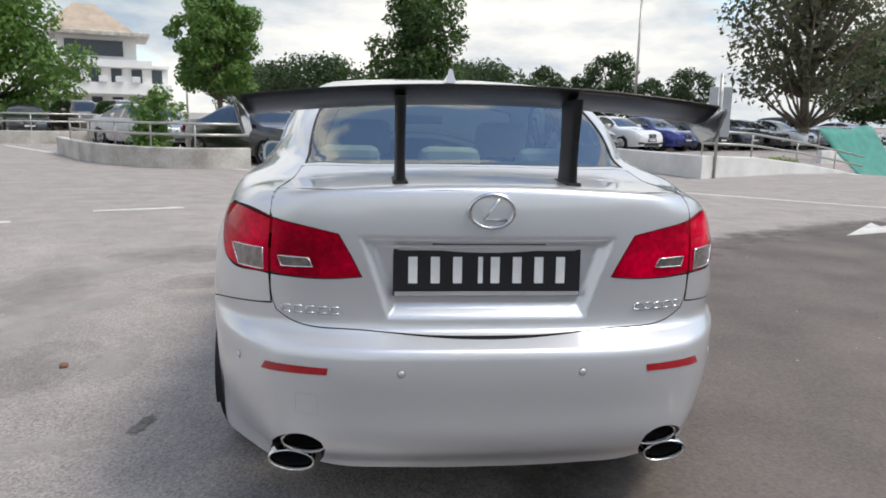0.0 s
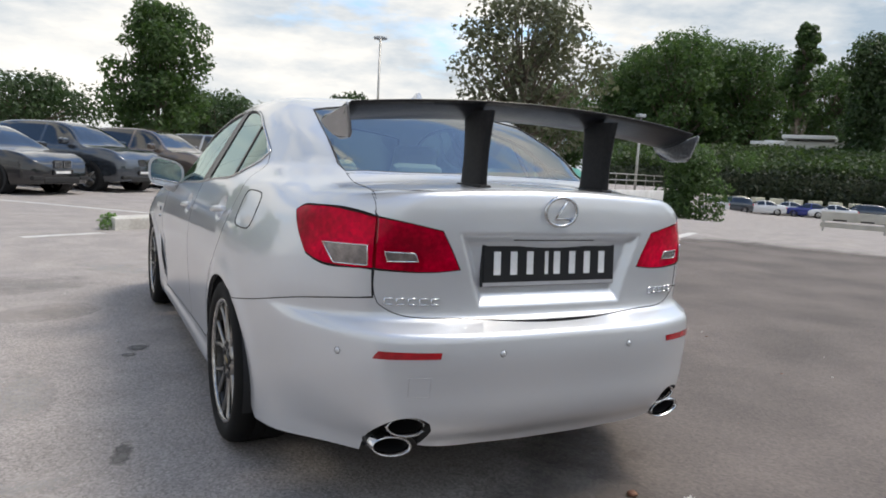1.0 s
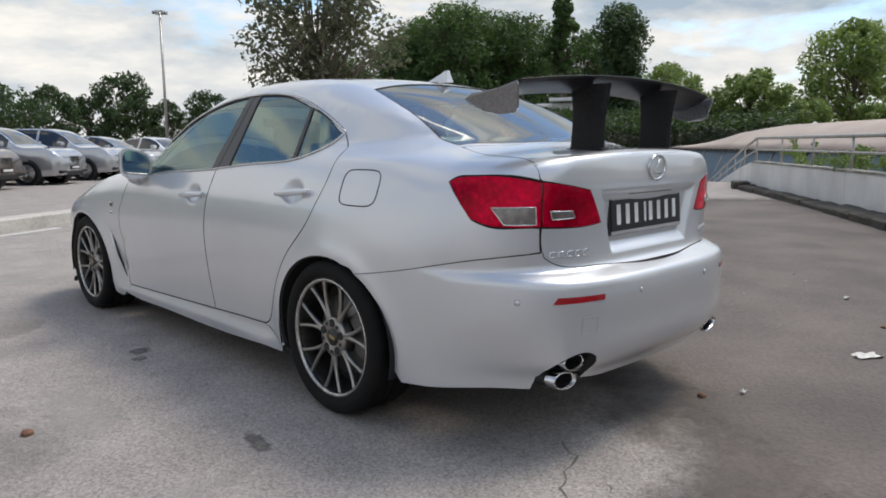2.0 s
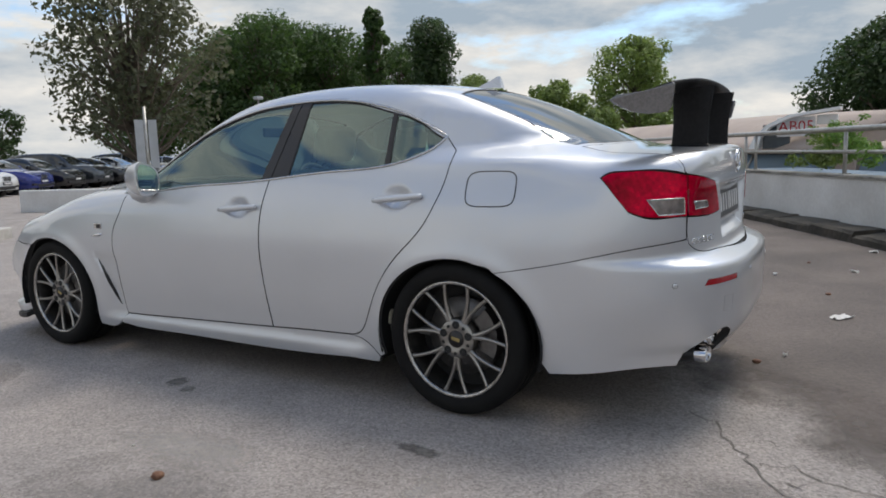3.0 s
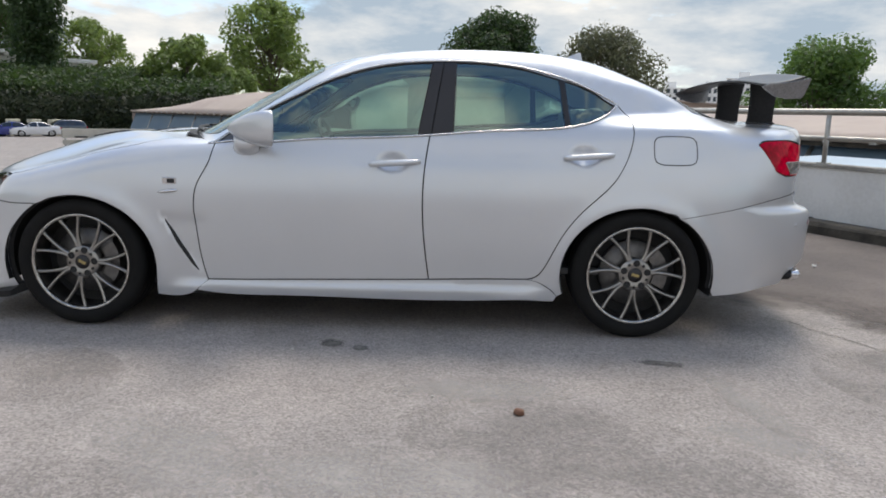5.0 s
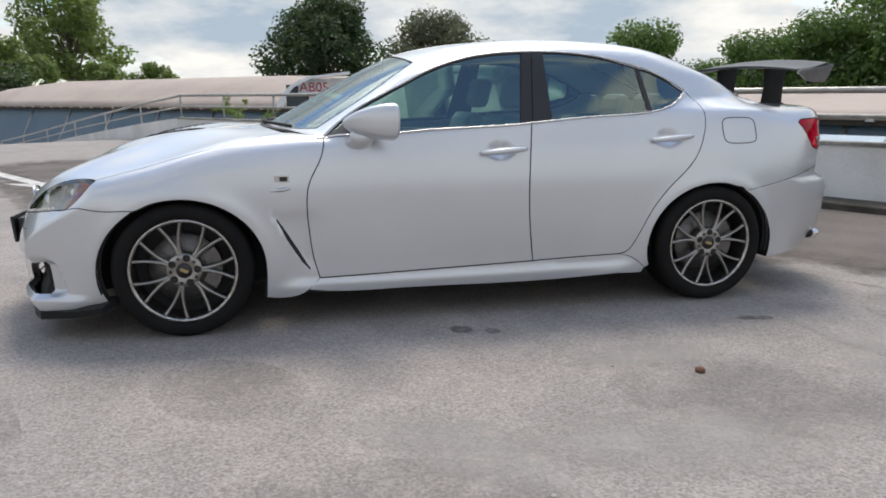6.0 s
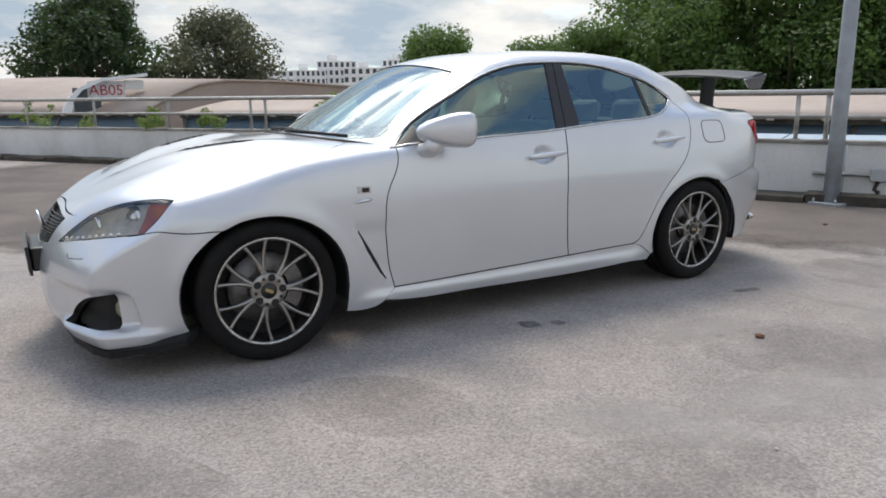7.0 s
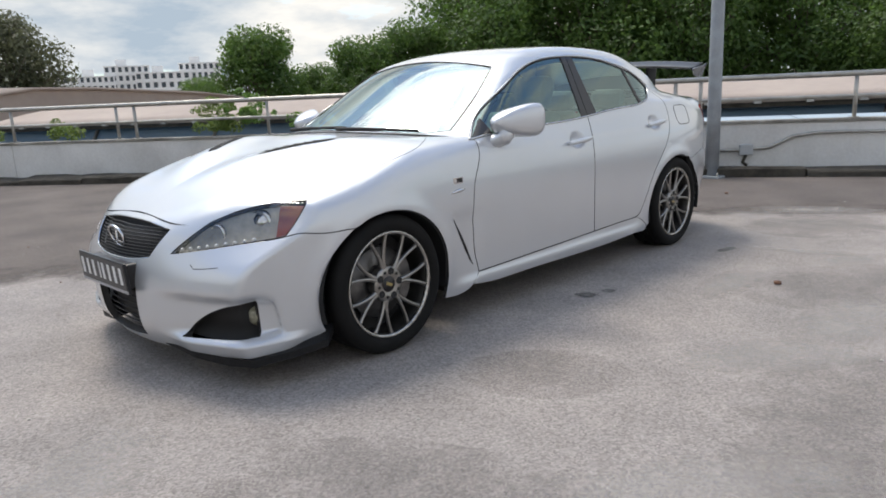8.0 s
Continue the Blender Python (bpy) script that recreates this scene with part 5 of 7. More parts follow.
part("cabin_floor", box_bm((-0.78, -1.2, 0.30), (0.78, 0.85, 0.33)), DASH, car, "dark cabin floor")
bm = bmesh.new()
tube(bm, [pose(0.36, 0.33, 0.86, 65) @ Vector((0.18 * math.cos(t), 0.18 * math.sin(t), 0)) for t in (2 * math.pi * k / 28 for k in range(28))], 0.014, 8, True)
tube(bm, [(0.20, 0.34, 0.86), (0.36, 0.40, 0.84), (0.52, 0.34, 0.86)], 0.016, 6)
part("steering_wheel", bm, DASH, car, "dark steering wheel")
for s in (-1, 1):
    part("door_card", box_bm((s * 0.775 - 0.02, -1.0, 0.33), (s * 0.775 + 0.02, 0.75, 0.90), 0.01), SEAT, car, "cream door lining")
part("bulkhead", box_bm((-0.7, 0.80, 0.30), (0.7, 0.84, 0.90)), DASH, car)
part("interior_mirror", box_bm((-0.12, 0.33, 1.20), (0.12, 0.35, 1.26), 0.01), DASH, car, "dark interior mirror")
part("headlining", box_bm((-0.42, -1.0, 1.322), (0.42, 0.0, 1.332)), SEAT, car, "cream headlining")

# ---- ground, markings ----
W0, WD, WN = Vector((0.8, -5.35, 0)), Vector((0.891, 0.454, 0)), Vector((0.454, -0.891, 0))


def by_wall(s, n, z=0.0):
    """A place s metres along the parapet and n metres beyond it."""
    return W0 + WD * s + WN * n + Vector((0, 0, z))


END = 16.3


def bend(s):
    """How far the parapet swings in from its straight line, s metres along it."""
    return -1.35 * max(0.0, (s - 4.9) / (END - 4.9)) ** 1.5


def fall(x, y):
    """The deck's ramp runs down towards the far end."""
    u, w = 0.82 * x + 0.57 * y, 0.57 * x - 0.82 * y
    return -2.1 * float(ramp(15, 46, u) * ramp(-9.5, -4.5, w))


def height(x, y):
    n = (Vector((x, y, 0)) - W0).dot(WN)
    return fall(x, y) if n < 0.1 else -3.2


bm = bmesh.new()
S_AT = [-900, -300, -120, -60, -30, -15, -8] + list(np.arange(-4, 62, 3.0)) + [75, 100, 150, 300, 900]
N_AT = [-900, -300, -150, -90] + list(np.arange(-66, 0, 3.0)) + [0.06, 0.12, 6, 30, 100, 300, 900]
rows = []
for n in N_AT:
    row = []
    for s in S_AT:
        p = by_wall(s, n)
        row.append(bm.verts.new((p.x, p.y, height(p.x, p.y))))
    rows.append(row)
for a, b in zip(rows, rows[1:]):
    for j in range(len(S_AT) - 1):
        bm.faces.new((a[j], b[j], b[j + 1], a[j + 1])).smooth = True
bmesh.ops.recalc_face_normals(bm, faces=bm.faces)
if bm.faces[0].normal.z < 0:
    bmesh.ops.reverse_faces(bm, faces=bm.faces)
ground = tagged(part("ground", bm, ASPHALT), "worn grey asphalt of an open car park deck", "ground", kind="structure")


def stripe(name, points, width, label):
    bm = bmesh.new()
    pts = [Vector((x, y, 0)) for x, y in points]
    for a, b in zip(pts, pts[1:]):
        d = (b - a).normalized()
        o = Vector((-d.y, d.x, 0)) * width / 2
        k = max(1, int((b - a).length / 2))
        for i in range(k):
            p, q = a.lerp(b, i / k), a.lerp(b, (i + 1) / k)
            bm.faces.new([bm.verts.new((v.x, v.y, fall(v.x, v.y) + 0.004)) for v in (p - o, q - o, q + o, p + o)])
    tagged(part(name, bm, LINE_WHITE), label, "road marking", kind="structure")


for a, b in (((-3.77, 4.93), (-2.78, 5.36)), ((-1.93, 5.42), (-1.05, 5.92)), ((-6.2, 3.05), (-4.3, 4.0)), ((-0.35, 6.3), (0.5, 6.75))):
    stripe("lane_dash", [a, b], 0.14, "worn white dashed line on the asphalt")
stripe("bay_line", [(-3.6, 12.3), (-2.7, 11.5), (-0.1, 8.95), (0.7, 8.2)], 0.13, "worn white bay line on the asphalt")
stripe("bay_line", [(-12.5, 21.0), (-9.0, 16.7)], 0.16, "worn white bay line on the asphalt")
stripe("bay_line", [(8.6, 5.4), (5.0, 8.3)], 0.14, "worn white bay line on the asphalt")


def arrow(x0, y0, x1, y1, label):
    d = Vector((x1 - x0, y1 - y0, 0)).normalized()
    o = Vector((-d.y, d.x, 0))
    a = Vector((x0, y0, 0))
    l = (Vector((x1, y1, 0)) - a).length
    bm = bmesh.new()
    for quad in (((0, 0.0), (1.5, 0.32), (1.2, 0.09), (1.2, -0.09), (1.5, -0.32)), ((1.2, 0.09), (l, 0.09), (l, -0.09), (1.2, -0.09))):
        pts = [a + d * u + o * v for u, v in quad]
        bm.faces.new([bm.verts.new((p.x, p.y, fall(p.x, p.y) + 0.004)) for p in pts])
    bmesh.ops.recalc_face_normals(bm, faces=bm.faces)
    for f in bm.faces:
        if f.normal.z < 0:
            f.normal_flip()
    tagged(part("lane_arrow", bm, LINE_WHITE), label, "road marking", kind="structure")


arrow(5.14, 3.39, 10.2, 6.6, "worn white lane arrow on the asphalt")


def thin_out(m, spread, scale=3.0):
    """The surface wears through where its cover runs out."""
    n, l = m.node_tree.nodes, m.node_tree.links
    co, t, at_, add, step = n.new("ShaderNodeTexCoord"), n.new("ShaderNodeTexNoise"), n.new("ShaderNodeAttribute"), n.new("ShaderNodeMath"), n.new("ShaderNodeMapRange")
    at_.attribute_name = "cover"
    t.inputs["Scale"].default_value, t.inputs["Detail"].default_value, t.inputs["Roughness"].default_value = scale, 8, 0.7
    add.operation = "ADD"
    step.inputs["From Min"].default_value, step.inputs["From Max"].default_value = 1.0 - spread, 1.0 + spread
    l.new(co.outputs["Object"], t.inputs["Vector"])
    l.new(t.outputs["Fac"], add.inputs[0])
    l.new(at_.outputs["Fac"], add.inputs[1])
    l.new(add.outputs[0], step.inputs["Value"])
    l.new(step.outputs["Result"], n["Principled BSDF"].inputs["Alpha"])
    return m


def blot(name, x, y, a, b, turn, mat, label, cover=0.75, z=0.0032):
    """A mark on the ground that thins out towards its edge."""
    bm = bmesh.new()
    layer = bm.verts.layers.float.new("cover")
    c = bm.verts.new((x, y, z))
    c[layer] = cover
    n, rings = 28, []
    for g, k in ((0.45, 0.85), (0.8, 0.5), (1.2, 0.0)):
        ring = []
        for i in range(n):
            t = 2 * math.pi * i / n
            u, v = a * g * math.cos(t), b * g * math.sin(t)
            w = bm.verts.new((x + u * math.cos(turn) - v * math.sin(turn), y + u * math.sin(turn) + v * math.cos(turn), z))
            w[layer] = cover * k
            ring.append(w)
        rings.append(ring)
    for i in range(n):
        j = (i + 1) % n
        bm.faces.new((c, rings[0][i], rings[0][j]))
        for r0, r1 in zip(rings, rings[1:]):
            bm.faces.new((r0[i], r1[i], r1[j], r0[j]))
    tagged(part(name, bm, mat), label, "stain", kind="structure")


OIL = thin_out(material("thin_oil_stain", (0.10, 0.091, 0.083), 0.8, second=(0.19, 0.174, 0.16), scale=14, contrast=0.9), 0.16, 16.0)
DAMP = thin_out(material("damp_mark", (0.205, 0.187, 0.176), 0.85, second=(0.235, 0.215, 0.203), scale=9, speck=(110, 0.7, 1.2)), 0.6, 3.2)
PALE_MARK = thin_out(material("pale_scuff", (0.46, 0.435, 0.41), 0.9, second=(0.40, 0.375, 0.355), scale=9, speck=(110, 0.75, 1.15)), 0.55, 5.0)
OIL_LABEL, DAMP_LABEL, PALE_LABEL = "dark ragged oil stain on the asphalt", "faint darker patch worn into the asphalt", "pale dusty scuff on the asphalt"
blot("oil_stain", -1.07, 0.09, 0.085, 0.075, 0.4, OIL, OIL_LABEL, 0.72)
blot("oil_stain", -1.13, -0.05, 0.06, 0.05, 1.2, OIL, OIL_LABEL, 0.66)
blot("oil_stain", -1.235, -1.40, 0.155, 0.05, 1.35, OIL, OIL_LABEL, 0.68)
for x, y, a, b, turn in ((-1.55, 1.15, 0.30, 0.22, 0.6), (-2.1, -0.9, 0.55, 0.3, 1.2), (-1.9, 2.2, 0.6, 0.35, 0.3), (-1.5, -2.6, 0.5, 0.4, 0.9), (-0.3, -3.2, 0.7, 0.4, 0.2), (-2.6, 0.9, 0.6, 0.3, 1.7)):
    blot("worn_patch", x, y, a, b, turn, DAMP, DAMP_LABEL, 0.24, 0.0024)
for x, y, a, b, turn in ((-1.7, -1.63, 0.36, 0.07, 0.2), (-1.98, -1.55, 0.25, 0.1, 1.0), (-2.2, 0.4, 0.4, 0.16, 0.8), (-2.35, -0.3, 0.5, 0.2, 1.4), (-1.6, -0.6, 0.35, 0.12, 1.6), (-2.4, 1.6, 0.5, 0.18, 0.9), (-1.2, -3.3, 0.5, 0.2, 0.5), (-1.0, 2.9, 0.5, 0.2, 2.2)):
    blot("dust_scuff", x, y, a, b, turn, PALE_MARK, PALE_LABEL, 0.42, 0.0042)
# older brown asphalt along the parapet, with a ragged edge
rr = random.Random(12)
bm = bmesh.new()
cover = bm.verts.layers.float.new("cover")
prev = None
for s_ in np.arange(-22, 14.5, 0.2):
    s_ = float(s_)
    edge = -2.75 - 3.4 * float(ramp(-0.5, 6.5, s_)) + rr.uniform(-0.05, 0.05) + 0.08 * math.sin(s_ * 1.3) - 0.2 * math.sin(s_ * 0.31)
    now = []
    for n, a in ((edge - 0.6, 0.0), (edge, 0.55), (edge + 0.6, 0.9), (bend(s_) - 0.02, 1.0)):
        v = bm.verts.new(by_wall(s_, n, 0.003))
        v[cover] = a * float(ramp(14.3, 11.0, s_))
        now.append(v)
    if prev:
        for k in range(3):
            bm.faces.new((prev[k], prev[k + 1], now[k + 1], now[k]))
    prev = now
bm.normal_update()
for f in bm.faces:
    if f.normal.z < 0:
        f.normal_flip()


thin_out(BROWN_ASPHALT, 0.25)
tagged(part("asphalt_strip", bm, BROWN_ASPHALT), "strip of older brown asphalt along the parapet", "ground", kind="structure")
r = random.Random(8)
for k, (pts, w) in enumerate(((((-0.43, -2.22), (-0.55, -2.33), (-0.70, -2.40), (-0.84, -2.50), (-0.98, -2.55), (-1.12, -2.67), (-1.3, -2.74)), 0.010), (((-0.84, -2.50), (-0.80, -2.60), (-0.9, -2.72)), 0.007), (((-0.98, -2.55), (-0.90, -2.68), (-0.93, -2.86), (-1.05, -3.0)), 0.007), (((-0.70, -2.40), (-0.62, -2.50), (-0.66, -2.62)), 0.005))):
    bm = bmesh.new()
    fine = []
    for a, b in zip(pts, pts[1:]):
        for u in (0, 0.25, 0.5, 0.75):
            fine.append((a[0] + (b[0] - a[0]) * u + r.uniform(-0.02, 0.02), a[1] + (b[1] - a[1]) * u + r.uniform(-0.02, 0.02)))
    prev = None
    for x, y in fine:
        h = w * r.uniform(0.25, 0.6)
        now = (bm.verts.new((x - h * 0.7, y + h * 0.7, 0.0028)), bm.verts.new((x + h * 0.7, y - h * 0.7, 0.0028)))
        if prev:
            bm.faces.new((prev[0], prev[1], now[1], now[0]))
        prev = now
    for f in bm.faces:
        if f.normal.z < 0:
            f.normal_flip()
    tagged(part("asphalt_crack", bm, STAIN), "thin dark crack in the asphalt", "crack", kind="structure")


def pebble(x, y, size, mat, label, seed, cat="stone", name="pebble"):
    rr = random.Random(seed)
    bm = bmesh.new()
    bmesh.ops.create_icosphere(bm, subdivisions=2, radius=size)
    for v in bm.verts:
        v.co *= rr.uniform(0.8, 1.15)
        v.co.z *= 0.55
    for f in bm.faces:
        f.smooth = True
    ob = tagged(part(name, bm, mat), label, cat)
    ob.location = (x, y, size * 0.42)


BROWN = material("brown_leaf", (0.22, 0.115, 0.07), 0.8, second=(0.12, 0.05, 0.03), scale=30)
PAPER = material("white_paper", (0.72, 0.70, 0.67), 0.8, second=(0.6, 0.58, 0.55), scale=9)
pebble(-1.819, -0.719, 0.023, BROWN, "brown crumpled leaf on the asphalt", 1, "leaf", "fallen_leaf")
pebble(-0.2, -3.9, 0.02, BROWN, "brown crumpled leaf on the asphalt", 2, "leaf", "fallen_leaf")
for i, (x, y) in enumerate(((0.36, -2.36), (2.2, -2.6), (3.1, -3.0), (1.9, -3.1), (3.6, -2.4), (4.2, -3.4), (2.75, -3.5))):
    pebble(x, y, r.uniform(0.014, 0.022), BROWN, "brown crumpled leaf on the asphalt", 60 + i, "leaf", "fallen_leaf")
for i in range(60):
    x, y = r.uniform(-3.2, 3.8), r.uniform(-4.4, 3.2)
    if abs(x) > 1.0 or abs(y) > 2.5:
        pebble(x, y, r.uniform(0.004, 0.009), OLD_CONCRETE if i % 3 else BROWN, "small loose stone on the asphalt", 100 + i)


def scrap(x, y, a, b, seed):
    rr = random.Random(seed)
    bm = bmesh.new()
    bmesh.ops.create_grid(bm, x_segments=5, y_segments=4, size=1)
    for v in bm.verts:
        v.co = Vector((v.co.x * a * rr.uniform(0.8, 1.1), v.co.y * b * rr.uniform(0.8, 1.1), 0.004 + rr.uniform(0, 0.02)))
    ob = tagged(part("paper_scrap", bm, PAPER), "crumpled white scrap of paper on the asphalt", "litter")
    ob.modifiers.new("thick", "SOLIDIFY").thickness = 0.002
    ob.location = (x, y, 0)
    ob.rotation_euler.z = rr.uniform(0, 6)


for i, (x, y, a, b) in enumerate(((1.49, -2.70, 0.07, 0.035), (2.4, -3.3, 0.04, 0.02), (3.6, -3.3, 0.05, 0.03), (4.4, -2.9, 0.04, 0.03), (1.0, -3.2, 0.02, 0.015), (2.9, -2.2, 0.03, 0.015), (1.39, -2.96, 0.025, 0.012), (0.52, -2.47, 0.018, 0.01), (4.6, -3.0, 0.05, 0.03), (3.9, -3.16, 0.06, 0.03), (5.3, -2.7, 0.05, 0.03), (3.2, -2.75, 0.03, 0.02), (2.1, -3.6, 0.03, 0.02), (4.9, -3.5, 0.06, 0.03))):
    scrap(x, y, a, b, i)

# ---- parapet with its railing ----
parapet = thing("parapet_wall", "low white-painted concrete parapet with vertical joints", "wall", kind="structure")
joints = [-10, -5.2, -0.25, 4.9, 10.6, END]


def along(s0, s1, section, step=0.7):
    """A bar that follows the parapet's line; section: (n, z) pairs in order round it."""
    bm = bmesh.new()
    k = max(1, math.ceil((s1 - s0) / step)) if s1 > 4.9 else 1
    rows = [[bm.verts.new((s, n + bend(s), z)) for n, z in section] for s in (s0 + (s1 - s0) * i / k for i in range(k + 1))]
    m = len(section)
    for p, q in zip(rows, rows[1:]):
        for j in range(m):
            bm.faces.new((p[j], p[(j + 1) % m], q[(j + 1) % m], q[j]))
    bm.faces.new(rows[0])
    bm.faces.new(rows[-1])
    bmesh.ops.recalc_face_normals(bm, faces=bm.faces)
    return bm


for a, b in zip(joints, joints[1:]):
    part("wall_panel", along(a + 0.006, b - 0.006, ((0, -0.3), (0, 0.614), (0.006, 0.62), (0.154, 0.62), (0.16, 0.614), (0.16, -0.3))), CONCRETE, parapet)
    part("coping", along(a + 0.002, b - 0.002, ((-0.02, 0.622), (-0.02, 0.650), (-0.012, 0.658), (0.182, 0.658), (0.19, 0.650), (0.19, 0.622))), COPING, parapet, "stained concrete coping")
WALL_M = Matrix(((WD.x, WN.x, 0, W0.x), (WD.y, WN.y, 0, W0.y), (0, 0, 1, 0), (0, 0, 0, 1)))
parapet.matrix_world = WALL_M

# the wall runs on beside the ramp and goes down with it
ramp_wall = thing("ramp_wall", "low white-painted wall that runs down beside the ramp", "wall", kind="structure")
RAMP = [by_wall(END + d, bend(END)) for d in (0.0, 3.0, 6.5, 10.4, 15.0, 20.0, 26.0)]
DOWN = [0.64, 0.42, 0.12, -0.22, -0.66, -1.10, -1.60]
for (p, z), (q, y) in zip(zip(RAMP, DOWN), zip(RAMP[1:], DOWN[1:])):
    bm = bmesh.new()
    rows = [[bm.verts.new(c + WN * n + Vector((0, 0, h))) for n, h in ((0, -3.0), (0, top), (0.16, top), (0.16, -3.0))] for c, top in ((p, z), (q, y))]
    for i in range(4):
        bm.faces.new((rows[0][i], rows[0][(i + 1) % 4], rows[1][(i + 1) % 4], rows[1][i]))
    bm.faces.new(rows[0])
    bm.faces.new(rows[1])
    bmesh.ops.recalc_face_normals(bm, faces=bm.faces)
    part("wall_panel", bm, CONCRETE, ramp_wall)

kerb = thing("kerb", "dark mossy concrete kerb along the parapet", "kerb", kind="structure")
r = random.Random(4)
s = -9.0
while s < END - 0.6:
    long_ = r.uniform(0.9, 1.35)
    e = min(s + long_, END - 0.3)
    rough = [r.uniform(-0.022, 0.022) for _ in range(4)]
    bm = along(s, e - 0.02, ((-0.40 + rough[0], -0.05), (-0.39 + rough[0], 0.075 + rough[1]), (-0.365 + rough[0], 0.10 + rough[1]), (-0.07, 0.112 + rough[2]), (-0.04, -0.05)), 0.3)
    for v in bm.verts:
        v.co += Vector((0, r.uniform(-0.012, 0.012), r.uniform(-0.012, 0.012) if v.co.z > 0 else 0))
    part("kerb_stone", bm, KERB_DARK, kerb)
    s = e
kerb.matrix_world = WALL_M
part("kerb_block", box_bm((END - 0.35, bend(END) - 0.42, -0.05), (END + 0.35, bend(END) - 0.03, 0.17), 0.03), KERB_DARK, kerb, "dark concrete end block")

rail = thing("railing", "weathered galvanised steel railing on the parapet", "railing", kind="structure")
RAIL_AT = [-10.0, 4.9] + [4.9 + (END - 4.9) * i / 8 for i in range(1, 9)]
part("handrail", tube(bmesh.new(), [(s, 0.08 + bend(s), 1.175 + 0.001 * s) for s in RAIL_AT], 0.034, 10), GALV, rail)
part("mid_rail", tube(bmesh.new(), [(s, 0.08 + bend(s), 0.915 + 0.0006 * s) for s in RAIL_AT], 0.022, 8), GALV, rail)
for s in (-8.6, -6.4, -4.2, -1.77, -0.03, 0.27, 2.54, 4.32, 6.12, 8.38, 8.70, 10.6, 12.5, 14.4, END - 0.06):
    bm = tube(bmesh.new(), [(s, 0.08 + bend(s), 0.655), (s, 0.08 + bend(s), 1.172)], 0.024, 8)
    box(bm, (s - 0.05, 0.03 + bend(s), 0.659), (s + 0.05, 0.13 + bend(s), 0.671))
    part("rail_post", bm, GALV, rail)
rail.matrix_world = WALL_M
ramp_rail = thing("ramp_railing", "galvanised steel railing that slopes down beside the ramp", "railing", kind="structure")
line = [(p.x + WN.x * 0.08, p.y + WN.y * 0.08, z) for p, z in zip(RAMP, DOWN)]
for h, w in ((0.54, 0.032), (0.27, 0.02)):
    part("handrail", tube(bmesh.new(), [(x, y, z + h) for x, y, z in line], w, 8), GALV, ramp_rail)
for x, y, z in line[1:]:
    part("rail_post", tube(bmesh.new(), [(x, y, z - 0.02), (x, y, z + 0.54)], 0.024, 8), GALV, ramp_rail)

conduit = thing("conduit", "pale steel conduit with a junction box on the parapet", "pipe", WALL_M)
part("pipe", tube(bmesh.new(), [(0.05, -0.03, 0.30), (-0.5, -0.03, 0.30), (-0.85, -0.03, 0.33), (-1.1, -0.03, 0.46), (-1.4, -0.03, 0.50), (-5.5, -0.03, 0.50)], 0.020, 8), GALV, conduit)
part("junction_box", box_bm((-0.66, -0.07, 0.24), (-0.50, 0.0, 0.37), 0.01), SIGN_GREY, conduit)
part("stain_drip", tube(bmesh.new(), [(-0.58, -0.012, 0.24), (-0.55, -0.012, 0.15), (-0.6, -0.012, 0.11)], 0.02, 6, flat=(0.4, (0, 1, 0))), KERB_DARK, conduit, "dark stained bracket")

post = thing("lamp_post", "tall grey painted steel lamp post beside the parapet", "lamp post", pose(0.50, -5.14, 0))
part("shaft", tube(bmesh.new(), [(0, 0, 0), (0, 0, 0.9), (0, 0, 8.5)], [0.082, 0.078, 0.055], 14), POLE_STEEL, post)
part("base_plate", box_bm((-0.16, -0.16, 0), (0.16, 0.16, 0.03), 0.005), POLE_STEEL, post)
for k in range(4):
    part("bolt", tube(bmesh.new(), [(0.12 * (k % 2 * 2 - 1), 0.12 * (k // 2 * 2 - 1), 0.025), (0.12 * (k % 2 * 2 - 1), 0.12 * (k // 2 * 2 - 1), 0.07)], 0.014, 6), GALV, post)
part("lamp_arm", tube(bmesh.new(), [(0, 0, 8.4), (0.3, 0.5, 8.6), (0.6, 1.0, 8.65)], 0.03, 8), POLE_STEEL, post)

bp = by_wall(4.58, -0.22, 0.115)
bottle = thing("water_bottle", "clear plastic water bottle standing on the kerb", "bottle", pose(bp.x, bp.y, 0.115))
part("bottle_body", lathe(bmesh.new(), [(0.001, 0.0), (0.03, 0.0), (0.033, 0.01), (0.031, 0.06), (0.033, 0.09), (0.033, 0.15), (0.012, 0.19), (0.012, 0.20)], "z", 20), PALE_BLUE, bottle)
part("cap", lathe(bmesh.new(), [(0.014, 0.195), (0.014, 0.215), (0.001, 0.216)], "z", 16), BLUE, bottle)

